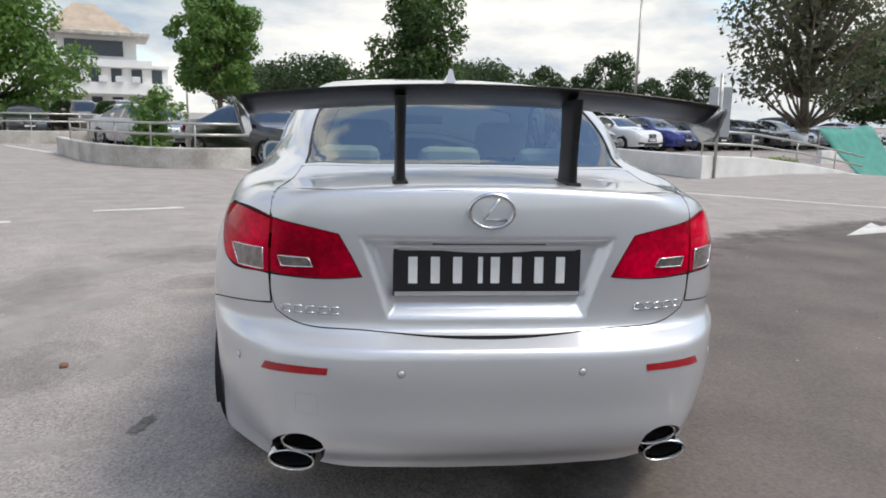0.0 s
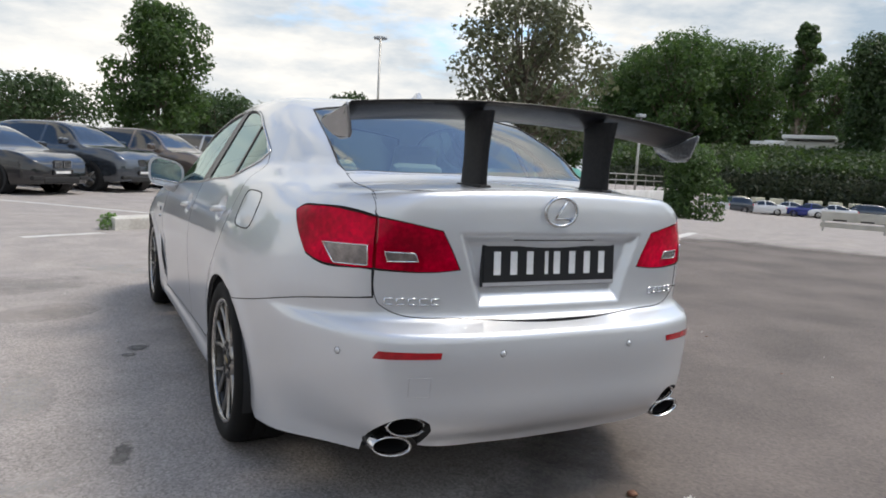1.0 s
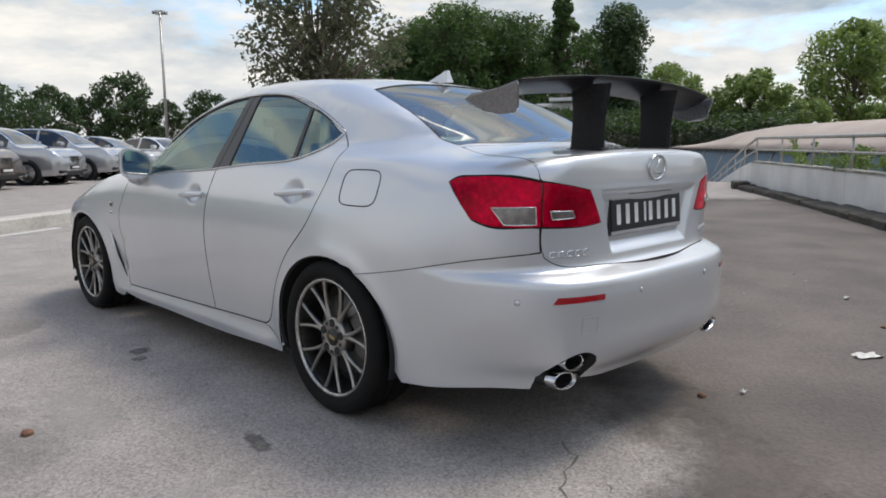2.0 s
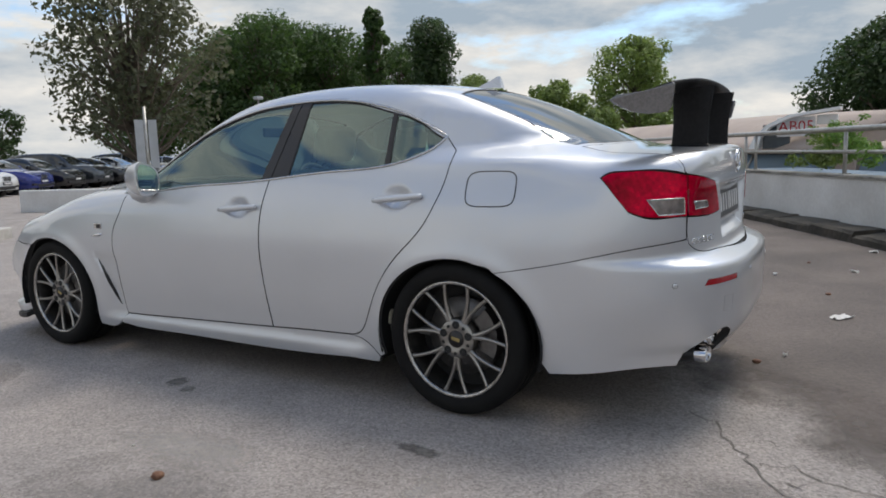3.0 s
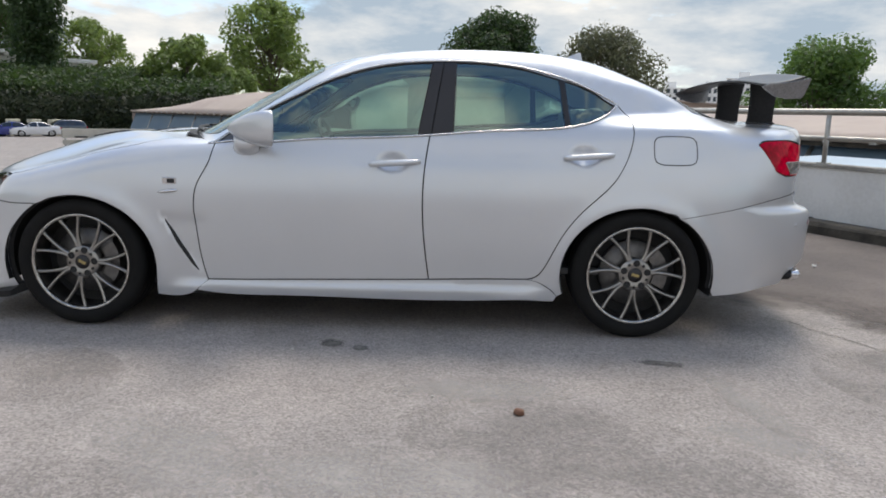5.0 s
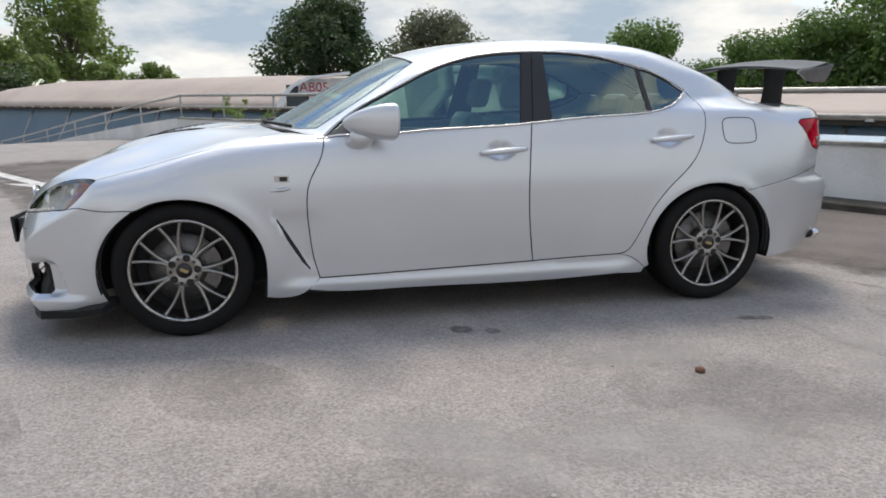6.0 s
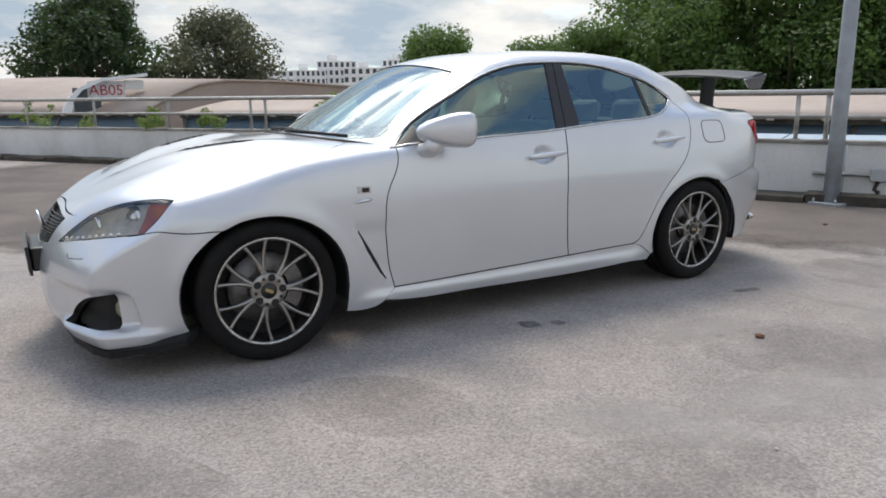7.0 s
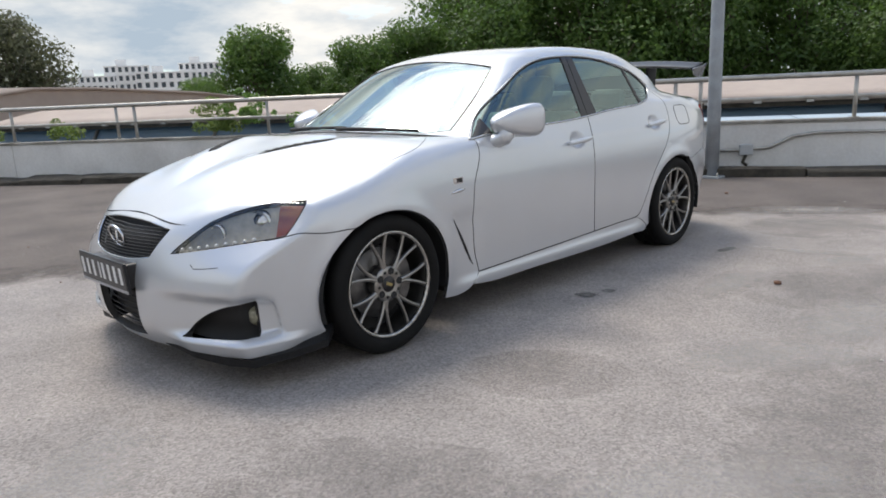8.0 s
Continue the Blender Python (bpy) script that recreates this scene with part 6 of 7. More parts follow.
# ---- plants ----
def leaf_cloud(rng, centres, radii, count, size, flat=0.55):
    """Small four-cornered leaves strewn about the shells of clumps."""
    centres, radii = np.array(centres, float), np.array(radii, float)
    pick = rng.choice(len(centres), count, p=radii**2 / (radii**2).sum())
    d = rng.normal(size=(count, 3))
    d /= np.linalg.norm(d, axis=1)[:, None]
    rad = radii[pick] * (0.35 + 1.0 * rng.beta(2.6, 1.7, count))
    mid = centres[pick] + d * rad[:, None] * np.array([1, 1, 0.8])
    n = d + rng.normal(size=(count, 3)) * 0.7 + np.array([0, 0, 0.5])
    n /= np.linalg.norm(n, axis=1)[:, None]
    a = np.cross(n, rng.normal(size=(count, 3)))
    a /= np.linalg.norm(a, axis=1)[:, None]
    b = np.cross(n, a)
    sz = size * rng.uniform(0.55, 1.25, count)[:, None]
    quad = np.stack([mid - a * sz, mid - b * sz * flat + n * sz * 0.12, mid + a * sz, mid + b * sz * flat + n * sz * 0.12], 1)
    return quad.reshape(-1, 3), np.arange(count * 4).reshape(-1, 4)


def tree_mesh(seed, tall, wide, trunk, clumps, count, size, leaf, stem=0.32, column=False, airy=False):
    """Trunk with limbs, and a crown of leaves in clumps; built at the origin."""
    rng = np.random.default_rng(seed)
    bm = bmesh.new()
    top = tall * (0.80 if not column else 0.92)
    spine = [Vector((rng.normal() * 0.02 * tall * u, rng.normal() * 0.02 * tall * u, top * u)) for u in np.linspace(0, 1, 7)]
    tube(bm, spine, [trunk * (1 - 0.8 * u) for u in np.linspace(0, 1, 7)], 8)
    centres, radii = [], []
    for k in range(clumps):
        u = stem + (0.97 - stem) * ((k + rng.uniform(0, 1)) / clumps)
        t = k * 2.4 + rng.uniform(-0.5, 0.5)
        rel = (u - stem) / (1 - stem)
        prof = math.sin(math.pi * min(1, 0.14 + 0.86 * rel)) ** 0.55 if not column else 0.75
        reach = wide * prof * rng.uniform(0.30, 0.95)
        c = Vector((reach * math.cos(t), reach * math.sin(t), tall * u))
        rad = wide * rng.uniform(0.16, 0.42) * (0.62 if airy else 1.5 if column else 0.72)
        c.z = min(c.z, tall - rad * 0.7)
        centres.append(tuple(c))
        radii.append(rad)
        root = spine[min(6, max(1, int(u * 5)))]
        mid = root.lerp(c, 0.55) + Vector((0, 0, -0.03 * tall))
        tube(bm, [root, mid, c], [trunk * 0.38, trunk * 0.22, trunk * 0.06], 5)
    v, f = leaf_cloud(rng, centres, radii, count, size)
    return bm, v, f


def tree(label, seed, tall, wide, trunk, clumps, count, size, leaf, places, group, **more):
    """One tree and its copies at the places (x, y, z, turn, scale)."""
    bm, v, f = tree_mesh(seed, tall, wide, trunk, clumps, count, size, leaf, **more)
    ob = thing("tree", label, "tree", group=group)
    part("trunk", bm, BARK, ob)
    from_arrays("crown", v, f, leaf, ob, smooth=False)
    for i, (x, y, z, turn, k) in enumerate(places):
        m = Matrix.LocRotScale((x, y, z), Euler((0, 0, turn)), None)
        if i == 0:
            ob.matrix_basis = m
            ob.scale = (k, k, k)
        else:
            c = copy_thing(ob, m)
            c.scale = (k, k, k)


def at(eye, az, dist):
    return eye[0] + dist * math.sin(radians(az)), eye[1] + dist * math.cos(radians(az))


E0, E1, E4, E7 = (-0.3, -4.2), (-1.4, -4.1), (-4.0, -1.4), (-3.6, 2.8)


def stand(eye, az, dist, base, turn=0.0, k=1.0):
    x, y = at(eye, az, dist)
    return (x, y, base, turn, 1.2 * k)


EM = (-2.0, -4.0)
tree("broad dark-green street tree in full leaf", 1, 7.0, 3.6, 0.22, 60, 18000, 0.14, LEAF, [stand(E0, -26.3, 42, -0.5, 0, 0.92), stand(E0, -31, 46, -0.5, 2, 1.0)], "car park trees", stem=0.12)
tree("upright tree with a dense rounded green crown", 2, 6.4, 2.1, 0.13, 64, 17000, 0.11, LEAF, [stand((-0.5, -4.2), -11.4, 38, 0, 0, 0.90)], "car park trees", stem=0.36)
tree("slim upright tree with a tapering green crown", 12, 5.6, 1.85, 0.10, 64, 15000, 0.09, LEAF_MID, [stand((-0.82, -4.29), 4.5, 30, 0, 0, 0.97)], "car park trees", stem=0.22)
tree("flat-topped spreading rain tree", 3, 4.2, 3.6, 0.20, 46, 8000, 0.12, LEAF_DARK, [stand(E0, -4.4, 44, 0, 0, 0.90), stand(E0, -8.6, 50, 0, 2.4, 0.86), stand(E1, 9.8, 47, 0, 2.2, 0.92)], "far rain trees", stem=0.46)
tree("small round-headed tree behind the parked cars", 13, 4.0, 1.7, 0.12, 30, 4000, 0.11, LEAF_DARK, [stand(E1, 14.7, 50, 0, 0, 0.98), stand(E1, 19.8, 58, 0, 1.0, 1.32), stand(E1, 17.4, 60, 0, 2.0, 1.0), stand(E1, 22.6, 60, 0, 3.0, 0.95), stand(E1, 25.3, 56, 0, 4.0, 1.05)], "far small trees", stem=0.22)
tree("large airy gum tree with grey-green leaves", 4, 9.6, 3.8, 0.24, 95, 7500, 0.15, LEAF_GREY, [stand(E1, 33.6, 42, -0.5, 0, 1.02)], "gum trees", stem=0.30, airy=True)
tree("big bushy dark-green tree", 5, 13.0, 6.0, 0.30, 80, 16000, 0.21, LEAF_MID, [stand(EM, 48.0, 152, 1.5, 3.3, 1.66), stand(EM, 43.2, 148, 1.5, 0.9, 1.55), stand(EM, 45.4, 136, 1.5, 0, 1.60), stand(EM, 50.6, 142, 1.5, 2.0, 1.52), stand(EM, 41.2, 140, 1.0, 5.0, 1.25), stand(EM, 56.0, 150, 1.5, 1.0, 1.38), stand(EM, 36.5, 150, 0, 3.0, 1.2)], "tall trees on the bank", stem=0.14)
tree("slender tall tree with a pointed grey-green top", 14, 16.5, 2.2, 0.22, 60, 6000, 0.28, LEAF_MID, [stand(EM, 53.7, 128, 4.5, 0, 1.12)], "tall trees on the bank", stem=0.30)
tree("tall dark columnar tree wrapped in climbers", 6, 21.0, 4.3, 0.4, 44, 12000, 0.36, LEAF_DARK, [stand(E4, 59.7, 117, 3.6, 0, 0.74)], "columnar tree", stem=0.04, column=True)
tree("light-green airy tree with open branches", 7, 19.0, 7.5, 0.4, 64, 7000, 0.40, LEAF_PALE, [stand(E4, 75.4, 138, -2, 0, 1.0), stand(E4, 63.0, 160, -2, 2, 0.86)], "pale trees", stem=0.30, airy=True)
tree("round dark-green tree behind the lower roofs", 8, 11.2, 5.3, 0.28, 80, 24000, 0.19, LEAF_DARK, [stand(E7, 96.0, 76, -3, 0, 1.06)], "round trees", stem=0.14)
tree("rounded olive-green tree behind the lower roofs", 9, 10.2, 5.2, 0.28, 80, 20000, 0.17, LEAF_GREY, [stand(E7, 104.2, 72, -3, 0, 1.0)], "round trees", stem=0.14)
tree("bushy bright-green tree behind the lower roofs", 10, 7.6, 3.5, 0.2, 70, 24000, 0.115, LEAF_DEEP, [stand(E7, 121.0, 44, -3, 0, 0.90), stand(E7, 125.6, 50, -3, 1.2, 0.70), stand(E7, 129.0, 46, -3, 2.9, 0.84), stand(E7, 133.2, 48, -3, 4.4, 0.96), stand(E7, 117.0, 60, -3, 3.4, 0.66)], "trees behind the lower roofs", stem=0.08)
tree("rounded mid-green tree on the far bank", 15, 13.0, 6.0, 0.3, 30, 8000, 0.36, LEAF_PALE, [stand(E4, 69.2, 105, -3, 0, 0.86), stand(E4, 72.6, 120, -3, 1, 0.66), stand(E4, 77.0, 112, -3, 2, 0.58), stand(E4, 80.6, 118, -3, 3, 0.60), stand(E4, 65.6, 120, -3, 4, 0.62)], "trees on the far bank", stem=0.08)
tree("large dense green tree overhanging the lower roofs", 11, 11.5, 6.2, 0.35, 120, 50000, 0.135, LEAF_DEEP, [stand(E7, 139.5, 52, -3.2, 0, 0.98), stand(E7, 147.0, 50, -3.2, 1.6, 0.98), stand(E7, 154.5, 50, -3.2, 3.3, 0.95), stand(E7, 161.5, 54, -3.2, 4.6, 0.90), stand(E7, 169.0, 52, -3.2, 5.6, 0.85), stand(E7, 178, 52, -3.2, 0.7, 0.9)], "trees behind the lower roofs", stem=0.06)

# hedge bank, shrubs and weeds
def shrub(name, label, cat, seed, spots, count, size, leaf, kind="", group=""):
    rng = np.random.default_rng(seed)
    v, f = leaf_cloud(rng, [p[:3] for p in spots], [p[3] for p in spots], count, size)
    return tagged(from_arrays(name, v, f, leaf, smooth=False), label, cat, group, kind)


rng = np.random.default_rng(77)
low_spots, top_spots = [], []
for az in np.arange(43.0, 72, 0.4):
    for z, back, row in ((-4.2, 0.0, low_spots), (-2.7, 0.2, low_spots), (-1.2, 0.4, low_spots), (0.2, 0.7, low_spots), (1.6, 1.2, low_spots), (2.8, 3.0, top_spots), (3.3, 6.0, top_spots), (4.0, 11.0, top_spots), (4.7, 17.0, top_spots), (5.3, 24.0, top_spots), (5.8, 31.0, top_spots)):
        x, y = at(E4, az, 88 + back + rng.uniform(-0.5, 0.5))
        row.append((x, y, z + rng.uniform(-0.35, 0.35), rng.uniform(0.9, 1.3)))
# face and bank differ in leaf tone: the face carries its shade as colour
shrub("hedge_face", "tall clipped hedge face below a bank, its shade in the leaf colour", "hedge", 78, low_spots, 30000, 0.22, LEAF_FACE, "stuff")
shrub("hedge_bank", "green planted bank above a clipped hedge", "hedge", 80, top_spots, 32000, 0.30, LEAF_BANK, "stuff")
bm = bmesh.new()
prev = None
for az in np.arange(42, 73, 1.0):
    now = []
    for dist, z in ((88.4, -5.5), (88.9, 1.6), (92, 2.5), (99, 3.7), (108, 4.8), (122, 5.7)):
        x, y = at(E4, az, dist)
        now.append(bm.verts.new((x, y, z + rng.uniform(-0.12, 0.12))))
    if prev:
        for k in range(5):
            bm.faces.new((prev[k], now[k], now[k + 1], prev[k + 1])).smooth = True
    prev = now
tagged(part("earth_bank", bm, material("earth_bank", (0.05, 0.062, 0.03), 0.9, scale=0.6)), "dark earth bank under the hedge", "bank", kind="structure")
shrub("bush", "large rounded dark olive bush by the ramp", "bush", 79, [(37.0 + rng.normal() * 0.95, 32.4 + rng.normal() * 0.95, z, rng.uniform(0.7, 1.15)) for z in np.linspace(-1.6, 2.9, 26)], 8000, 0.15, LEAF_MID)
for i, (s, z, n, w, g) in enumerate(((11.4, 0.72, 14, 0.26, 900), (9.95, 0.74, 10, 0.22, 800), (7.2, 0.85, 22, 0.34, 1700), (6.6, 0.95, 16, 0.32, 1300), (14.9, 0.80, 16, 0.4, 1000), (0.9, 0.66, 6, 0.12, 200), (13.2, 0.70, 6, 0.14, 300))):
    c = by_wall(s, 0.42 + bend(s))
    shrub("weed_shrub", "straggly green shrub growing over the parapet", "shrub", 90 + i, [(c.x + rng.normal() * w, c.y + rng.normal() * w * 0.5, z + abs(rng.normal()) * w * 0.7 - 0.1, rng.uniform(0.05, 0.13)) for _ in range(n)], g, 0.032, LEAF_PALE if i != 3 else LEAF, group="parapet shrubs")
shrub("bush", "tall narrow green bush in the planter", "bush", 99, [(-5.75 + rng.normal() * 0.16, 14.6 + rng.normal() * 0.16, z, (0.42 - 0.12 * z) * rng.uniform(0.8, 1.2)) for z in np.linspace(0.2, 1.7, 18)], 2600, 0.07, LEAF)
shrub("kerb_weed", "tuft of green weed at the kerb end", "weed", 98, [(-1.0, 6.35, 0.1, 0.10), (-0.95, 6.42, 0.16, 0.07)], 260, 0.025, LEAF)
shrub("grass_strip", "rough green grass behind the ramp wall", "grass", 97, [(8.6 + u * 3.0, 13.2 + u * 1.8 + v, 0.16, 0.18) for u in np.linspace(0, 1, 10) for v in (0, 0.5)], 2200, 0.06, LEAF_PALE, "stuff")

# ---- lower building beyond the parapet ----
def sheet_roof(name, label, s0, s1, step, front, rise):
    """A curved sheet roof on a leaning blue front: front(s) gives the eave's n, rise(s) the ridge's height."""
    ob = thing(name, label, "building")
    bm = bmesh.new()
    rows, at_s = [], list(np.arange(s0, s1 + 0.1, step))
    for out, k in ((0.0, 0.0), (0.6, 0.22), (1.5, 0.55), (2.6, 0.85), (4.0, 1.0), (7.0, 1.0), (14.0, 0.8), (20.0, 0.4)):
        rows.append([bm.verts.new((s, front(s) + out, 0.78 + (rise(s) - 0.78) * k)) for s in at_s])
    for a, b in zip(rows, rows[1:]):
        for j in range(len(a) - 1):
            bm.faces.new((a[j], a[j + 1], b[j + 1], b[j])).smooth = True
    roof = part("roof", bm, ROOF_SHEET, ob, "curved dusty-pink sheet roof")
    roof.modifiers.new("thick", "SOLIDIFY").thickness = 0.10
    for a, b in zip(at_s, at_s[1:]):
        bm = bmesh.new()
        q = [bm.verts.new((s, front(s) + 0.10 + d, z)) for s in (a, b) for d, z in ((0, 0.58), (0.18, 0.58), (0.18, 0.72), (0, 0.72))]
        for f in ((0, 1, 2, 3), (7, 6, 5, 4), (0, 4, 5, 1), (1, 5, 6, 2), (2, 6, 7, 3), (3, 7, 4, 0)):
            bm.faces.new([q[i] for i in f])
        bmesh.ops.recalc_face_normals(bm, faces=bm.faces)
        part("gutter", bm, KERB_DARK, ob, "dark stained gutter")
        bm = bmesh.new()
        q = [bm.verts.new((s, front(s) + d, z)) for s in (a, b) for d, z in ((0.35, 0.60), (-1.1, -3.3), (-0.8, -3.3), (0.6, 0.60))]
        for f in ((0, 1, 2, 3), (7, 6, 5, 4), (0, 4, 5, 1), (1, 5, 6, 2), (2, 6, 7, 3), (3, 7, 4, 0)):
            bm.faces.new([q[i] for i in f])
        bmesh.ops.recalc_face_normals(bm, faces=bm.faces)
        part("front_sheet", bm, BLUE, ob, "blue leaning front sheet")
        part("strut", tube(bmesh.new(), [(a, front(a) + 0.28, 0.55), (a + 0.9, front(a) - 0.95, -2.6)], 0.05, 6), GALV, ob, "pale steel strut")
        for k in range(4):
            s = a + (b - a) * (k + 0.5) / 4
            part("rafter_end", box_bm((s - 0.07, front(s) - 0.02, 0.66), (s + 0.07, front(s) + 0.12, 0.76)), OLD_CONCRETE, ob)
    for s in (s0, s1):
        bm = bmesh.new()
        edge = [(out, 0.72 + (rise(s) - 0.78) * k) for out, k in ((0.1, 0.0), (0.6, 0.22), (1.5, 0.55), (2.6, 0.85), (4.0, 1.0), (7.0, 1.0), (14.0, 0.8), (19.9, 0.4))]
        rim = [bm.verts.new((s + (0.1 if s == s0 else -0.1), front(s) + o, z)) for o, z in edge + [(19.9, -3.3), (0.1, -3.3)]]
        bm.faces.new(rim)
        wall = part("end_wall", bm, ROOF_SHEET, ob, "dusty pink end wall")
        wall.modifiers.new("thick", "SOLIDIFY").thickness = 0.08
    ob.matrix_world = WALL_M
    return ob


sheet_roof("lower_building", "long low building with a curved dusty-pink sheet roof", -60, 20, 4, lambda s: 7.0, lambda s: 1.28)
sheet_roof("vaulted_building", "long vaulted building with a dusty-pink sheet roof and blue front", 22, 60, 3.8, lambda s: 7.0 - 0.28 * (s - 22), lambda s: 2.0 + 0.2 * float(ramp(22, 30, s)) - 1.15 * float(ramp(49, 60, s)))
flat = thing("lean_to_roof", "pale blue-grey lean-to roof sheets below the parapet", "roof", WALL_M)
for i, s in enumerate(range(-14, 5, 3)):
    bm = box_bm((s + 0.02, 1.2, 0.28), (s + 2.98, 6.2, 0.31))
    for v in bm.verts:
        v.co.z += 0.025 * (v.co.y - 1.2)
    part("roof_sheet", bm, PALE_BLUE, flat)
part("support", box_bm((-14, 3.0, -3.2), (7, 3.3, 0.30)), OLD_CONCRETE, flat)
flat2 = thing("lean_to_roof", "blue lean-to roof sheets below the parapet", "roof", WALL_M)
for s in range(8, 21, 3):
    part("roof_sheet", box_bm((s + 0.02, 2.4, 0.12), (s + 2.98, 6.6, 0.15)), BLUE, flat2)
part("support", box_bm((8, 4.0, -3.2), (22, 4.3, 0.12)), OLD_CONCRETE, flat2)
gable = thing("roof_sign", "white sign with red lettering under a roof gable", "sign", pose(25.2, -0.72, 1.55, 0, 0, -92))
part("sign_board", box_bm((-0.62, -0.04, -0.34), (0.62, 0.0, 0.34), 0.01), SIGN_WHITE, gable)
text_object("sign_text", "AB05", 0.52, SIGN_RED, pose(0, -0.045, 0, 90, 0, 0), gable)
bm = bmesh.new()
pts = [(-1.5, -0.75), (-1.3, -0.3), (-0.9, 0.1), (-0.2, 0.42), (1.4, 0.62), (1.4, 0.52), (-0.1, 0.33), (-0.8, 0.0), (-1.1, -0.35), (-1.2, -0.75)]
a, b = ([bm.verts.new((x, y, z)) for x, z in pts] for y in (-0.5, 0.6))
bm.faces.new(a)
bm.faces.new(b[::-1])
for j in range(len(pts)):
    bm.faces.new((a[j], b[j], b[(j + 1) % len(pts)], a[(j + 1) % len(pts)]))
bmesh.ops.recalc_face_normals(bm, faces=bm.faces)
part("gable_edge", bm, WALL_WHITE, gable)
# no window here: a dark box stands in for the shade under the gable
part("gable_shade", box_bm((-1.1, 0.1, -0.75), (-0.2, 0.3, 0.1)), WINDOW_DARK, gable)
part("vent_box", box_bm((0.65, 0.0, 0.05), (1.3, 0.4, 0.38), 0.02), WALL_WHITE, gable)

# ---- planter wall, ramp wall, sign post, tarpaulin ----
def low_wall(name, label, line, tall, thick, mat, curved=False):
    """A wall along a line of (x, y); tall may be a list of tops."""
    tops = list(tall) if isinstance(tall, (list, tuple)) else [tall] * len(line)
    if curved:
        d = np.r_[0, np.cumsum([math.dist(a, b) for a, b in zip(line, line[1:])])]
        u = np.linspace(0, d[-1], 40)
        line = list(zip(Spline(list(zip(d, [p[0] for p in line])))(u), Spline(list(zip(d, [p[1] for p in line])))(u)))
        tops = [tops[0]] * 40
    bm = bmesh.new()
    rings = []
    for i, (x, y) in enumerate(line):
        a, b = line[max(i - 1, 0)], line[min(i + 1, len(line) - 1)]
        o = Vector((a[1] - b[1], b[0] - a[0], 0)).normalized() * thick / 2
        p, h, e = Vector((x, y, 0)), tops[i], 0.018
        low = min(fall(x, y), 0) - 0.3
        rings.append([bm.verts.new(p + o * k + Vector((0, 0, z))) for k, z in ((1, low), (1, h - e), (1 - 2 * e / thick, h), (2 * e / thick - 1, h), (-1, h - e), (-1, low))])
    for a, b in zip(rings, rings[1:]):
        for j in range(5):
            bm.faces.new((a[j], a[j + 1], b[j + 1], b[j])).smooth = curved
    bm.faces.new(rings[0])
    bm.faces.new(rings[-1])
    bmesh.ops.recalc_face_normals(bm, faces=bm.faces)
    if curved:
        for f in bm.faces:
            f.smooth = False
    return tagged(part(name, bm, mat), label, "wall", kind="structure")


def fence(label, line, tops, base, step=1.6, drop=None):
    ob = thing("railing", label, "railing", kind="structure")
    drop = drop or [0] * len(line)
    for h in tops:
        part("handrail", tube(bmesh.new(), [(x, y, h + d) for (x, y), d in zip(line, drop)], 0.03, 8), GALV, ob)
    for a, b, d0, d1 in zip(line, line[1:], drop, drop[1:]):
        n = max(1, round(math.dist(a, b) / step))
        for i in range(n):
            x, y = a[0] + (b[0] - a[0]) * i / n, a[1] + (b[1] - a[1]) * i / n
            d = d0 + (d1 - d0) * i / n
            part("rail_post", tube(bmesh.new(), [(x, y, base + d - 0.04), (x, y, max(tops) + d)], 0.022, 6), GALV, ob)
    return ob


curve = [(-9.2, 17.3), (-8.3, 15.7), (-7.2, 14.0), (-6.2, 12.9), (-5.2, 12.2), (-4.2, 12.0), (-3.1, 12.4)]
low_wall("planter_wall", "curved weathered concrete planter wall", curve, 0.46, 0.22, OLD_CONCRETE, True)
fence("bent galvanised railing on the planter wall", [(x, y + 0.05) for x, y in curve[1:]], (0.74, 0.98), 0.46)
low_wall("planter_wall", "straight weathered concrete planter wall", [(-16.5, 21.5), (-12.4, 22.6), (-9.6, 24.0)], 0.45, 0.22, OLD_CONCRETE)
fence("galvanised railing on the far planter wall", [(-16.5, 21.6), (-12.4, 22.7), (-9.6, 24.1)], (0.78, 1.05), 0.45)
low_wall("ramp_side_wall", "low white-painted wall beside the ramp", [(6.3, 14.6), (7.15, 11.3), (9.0, 12.5), (11.0, 13.8), (13.0, 15.1), (14.6, 16.1)], [0.52, 0.52, 0.45, 0.25, 0.0, -0.22], 0.2, CONCRETE)
fence("galvanised railing along the ramp wall", [(7.15, 11.4), (9.0, 12.6), (11.0, 13.9), (13.0, 15.2), (14.6, 16.2)], (0.80, 1.08), 0.5, drop=[0, -0.07, -0.27, -0.52, -0.74])
low_wall("ramp_side_wall", "low white-painted wall on the far side of the ramp", [(17.0, 22.0), (24.0, 25.8), (33.5, 31.2)], [0.3, 0.3, 0.25], 0.2, CONCRETE)
fence("galvanised railing above the ramp", [(17.0, 22.1), (24.0, 25.9), (33.5, 31.3)], (0.85, 1.2), 0.3, 1.8)
kerb_end = low_wall("island_kerb", "short raised concrete kerb with moss", [(-0.98, 6.36), (0.4, 7.22), (2.6, 8.6)], 0.17, 0.32, OLD_CONCRETE)
sign = thing("sign_post", "grey notice boards back to back on a steel post", "sign", pose(7.5, 11.45, 0, 0, 0, -25))
part("post", tube(bmesh.new(), [(0, 0, 0), (0, 0, 2.35)], 0.035, 10), GALV, sign)
for s in (-1, 1):
    part("board", box_bm((s * 0.05 if s > 0 else -0.24, -0.04, 0.95), (0.24 if s > 0 else -0.05, -0.01, 2.05), 0.005), SIGN_GREY, sign)
tarp = thing("tarpaulin", "torn green tarpaulin hung over the ramp railing", "tarpaulin")
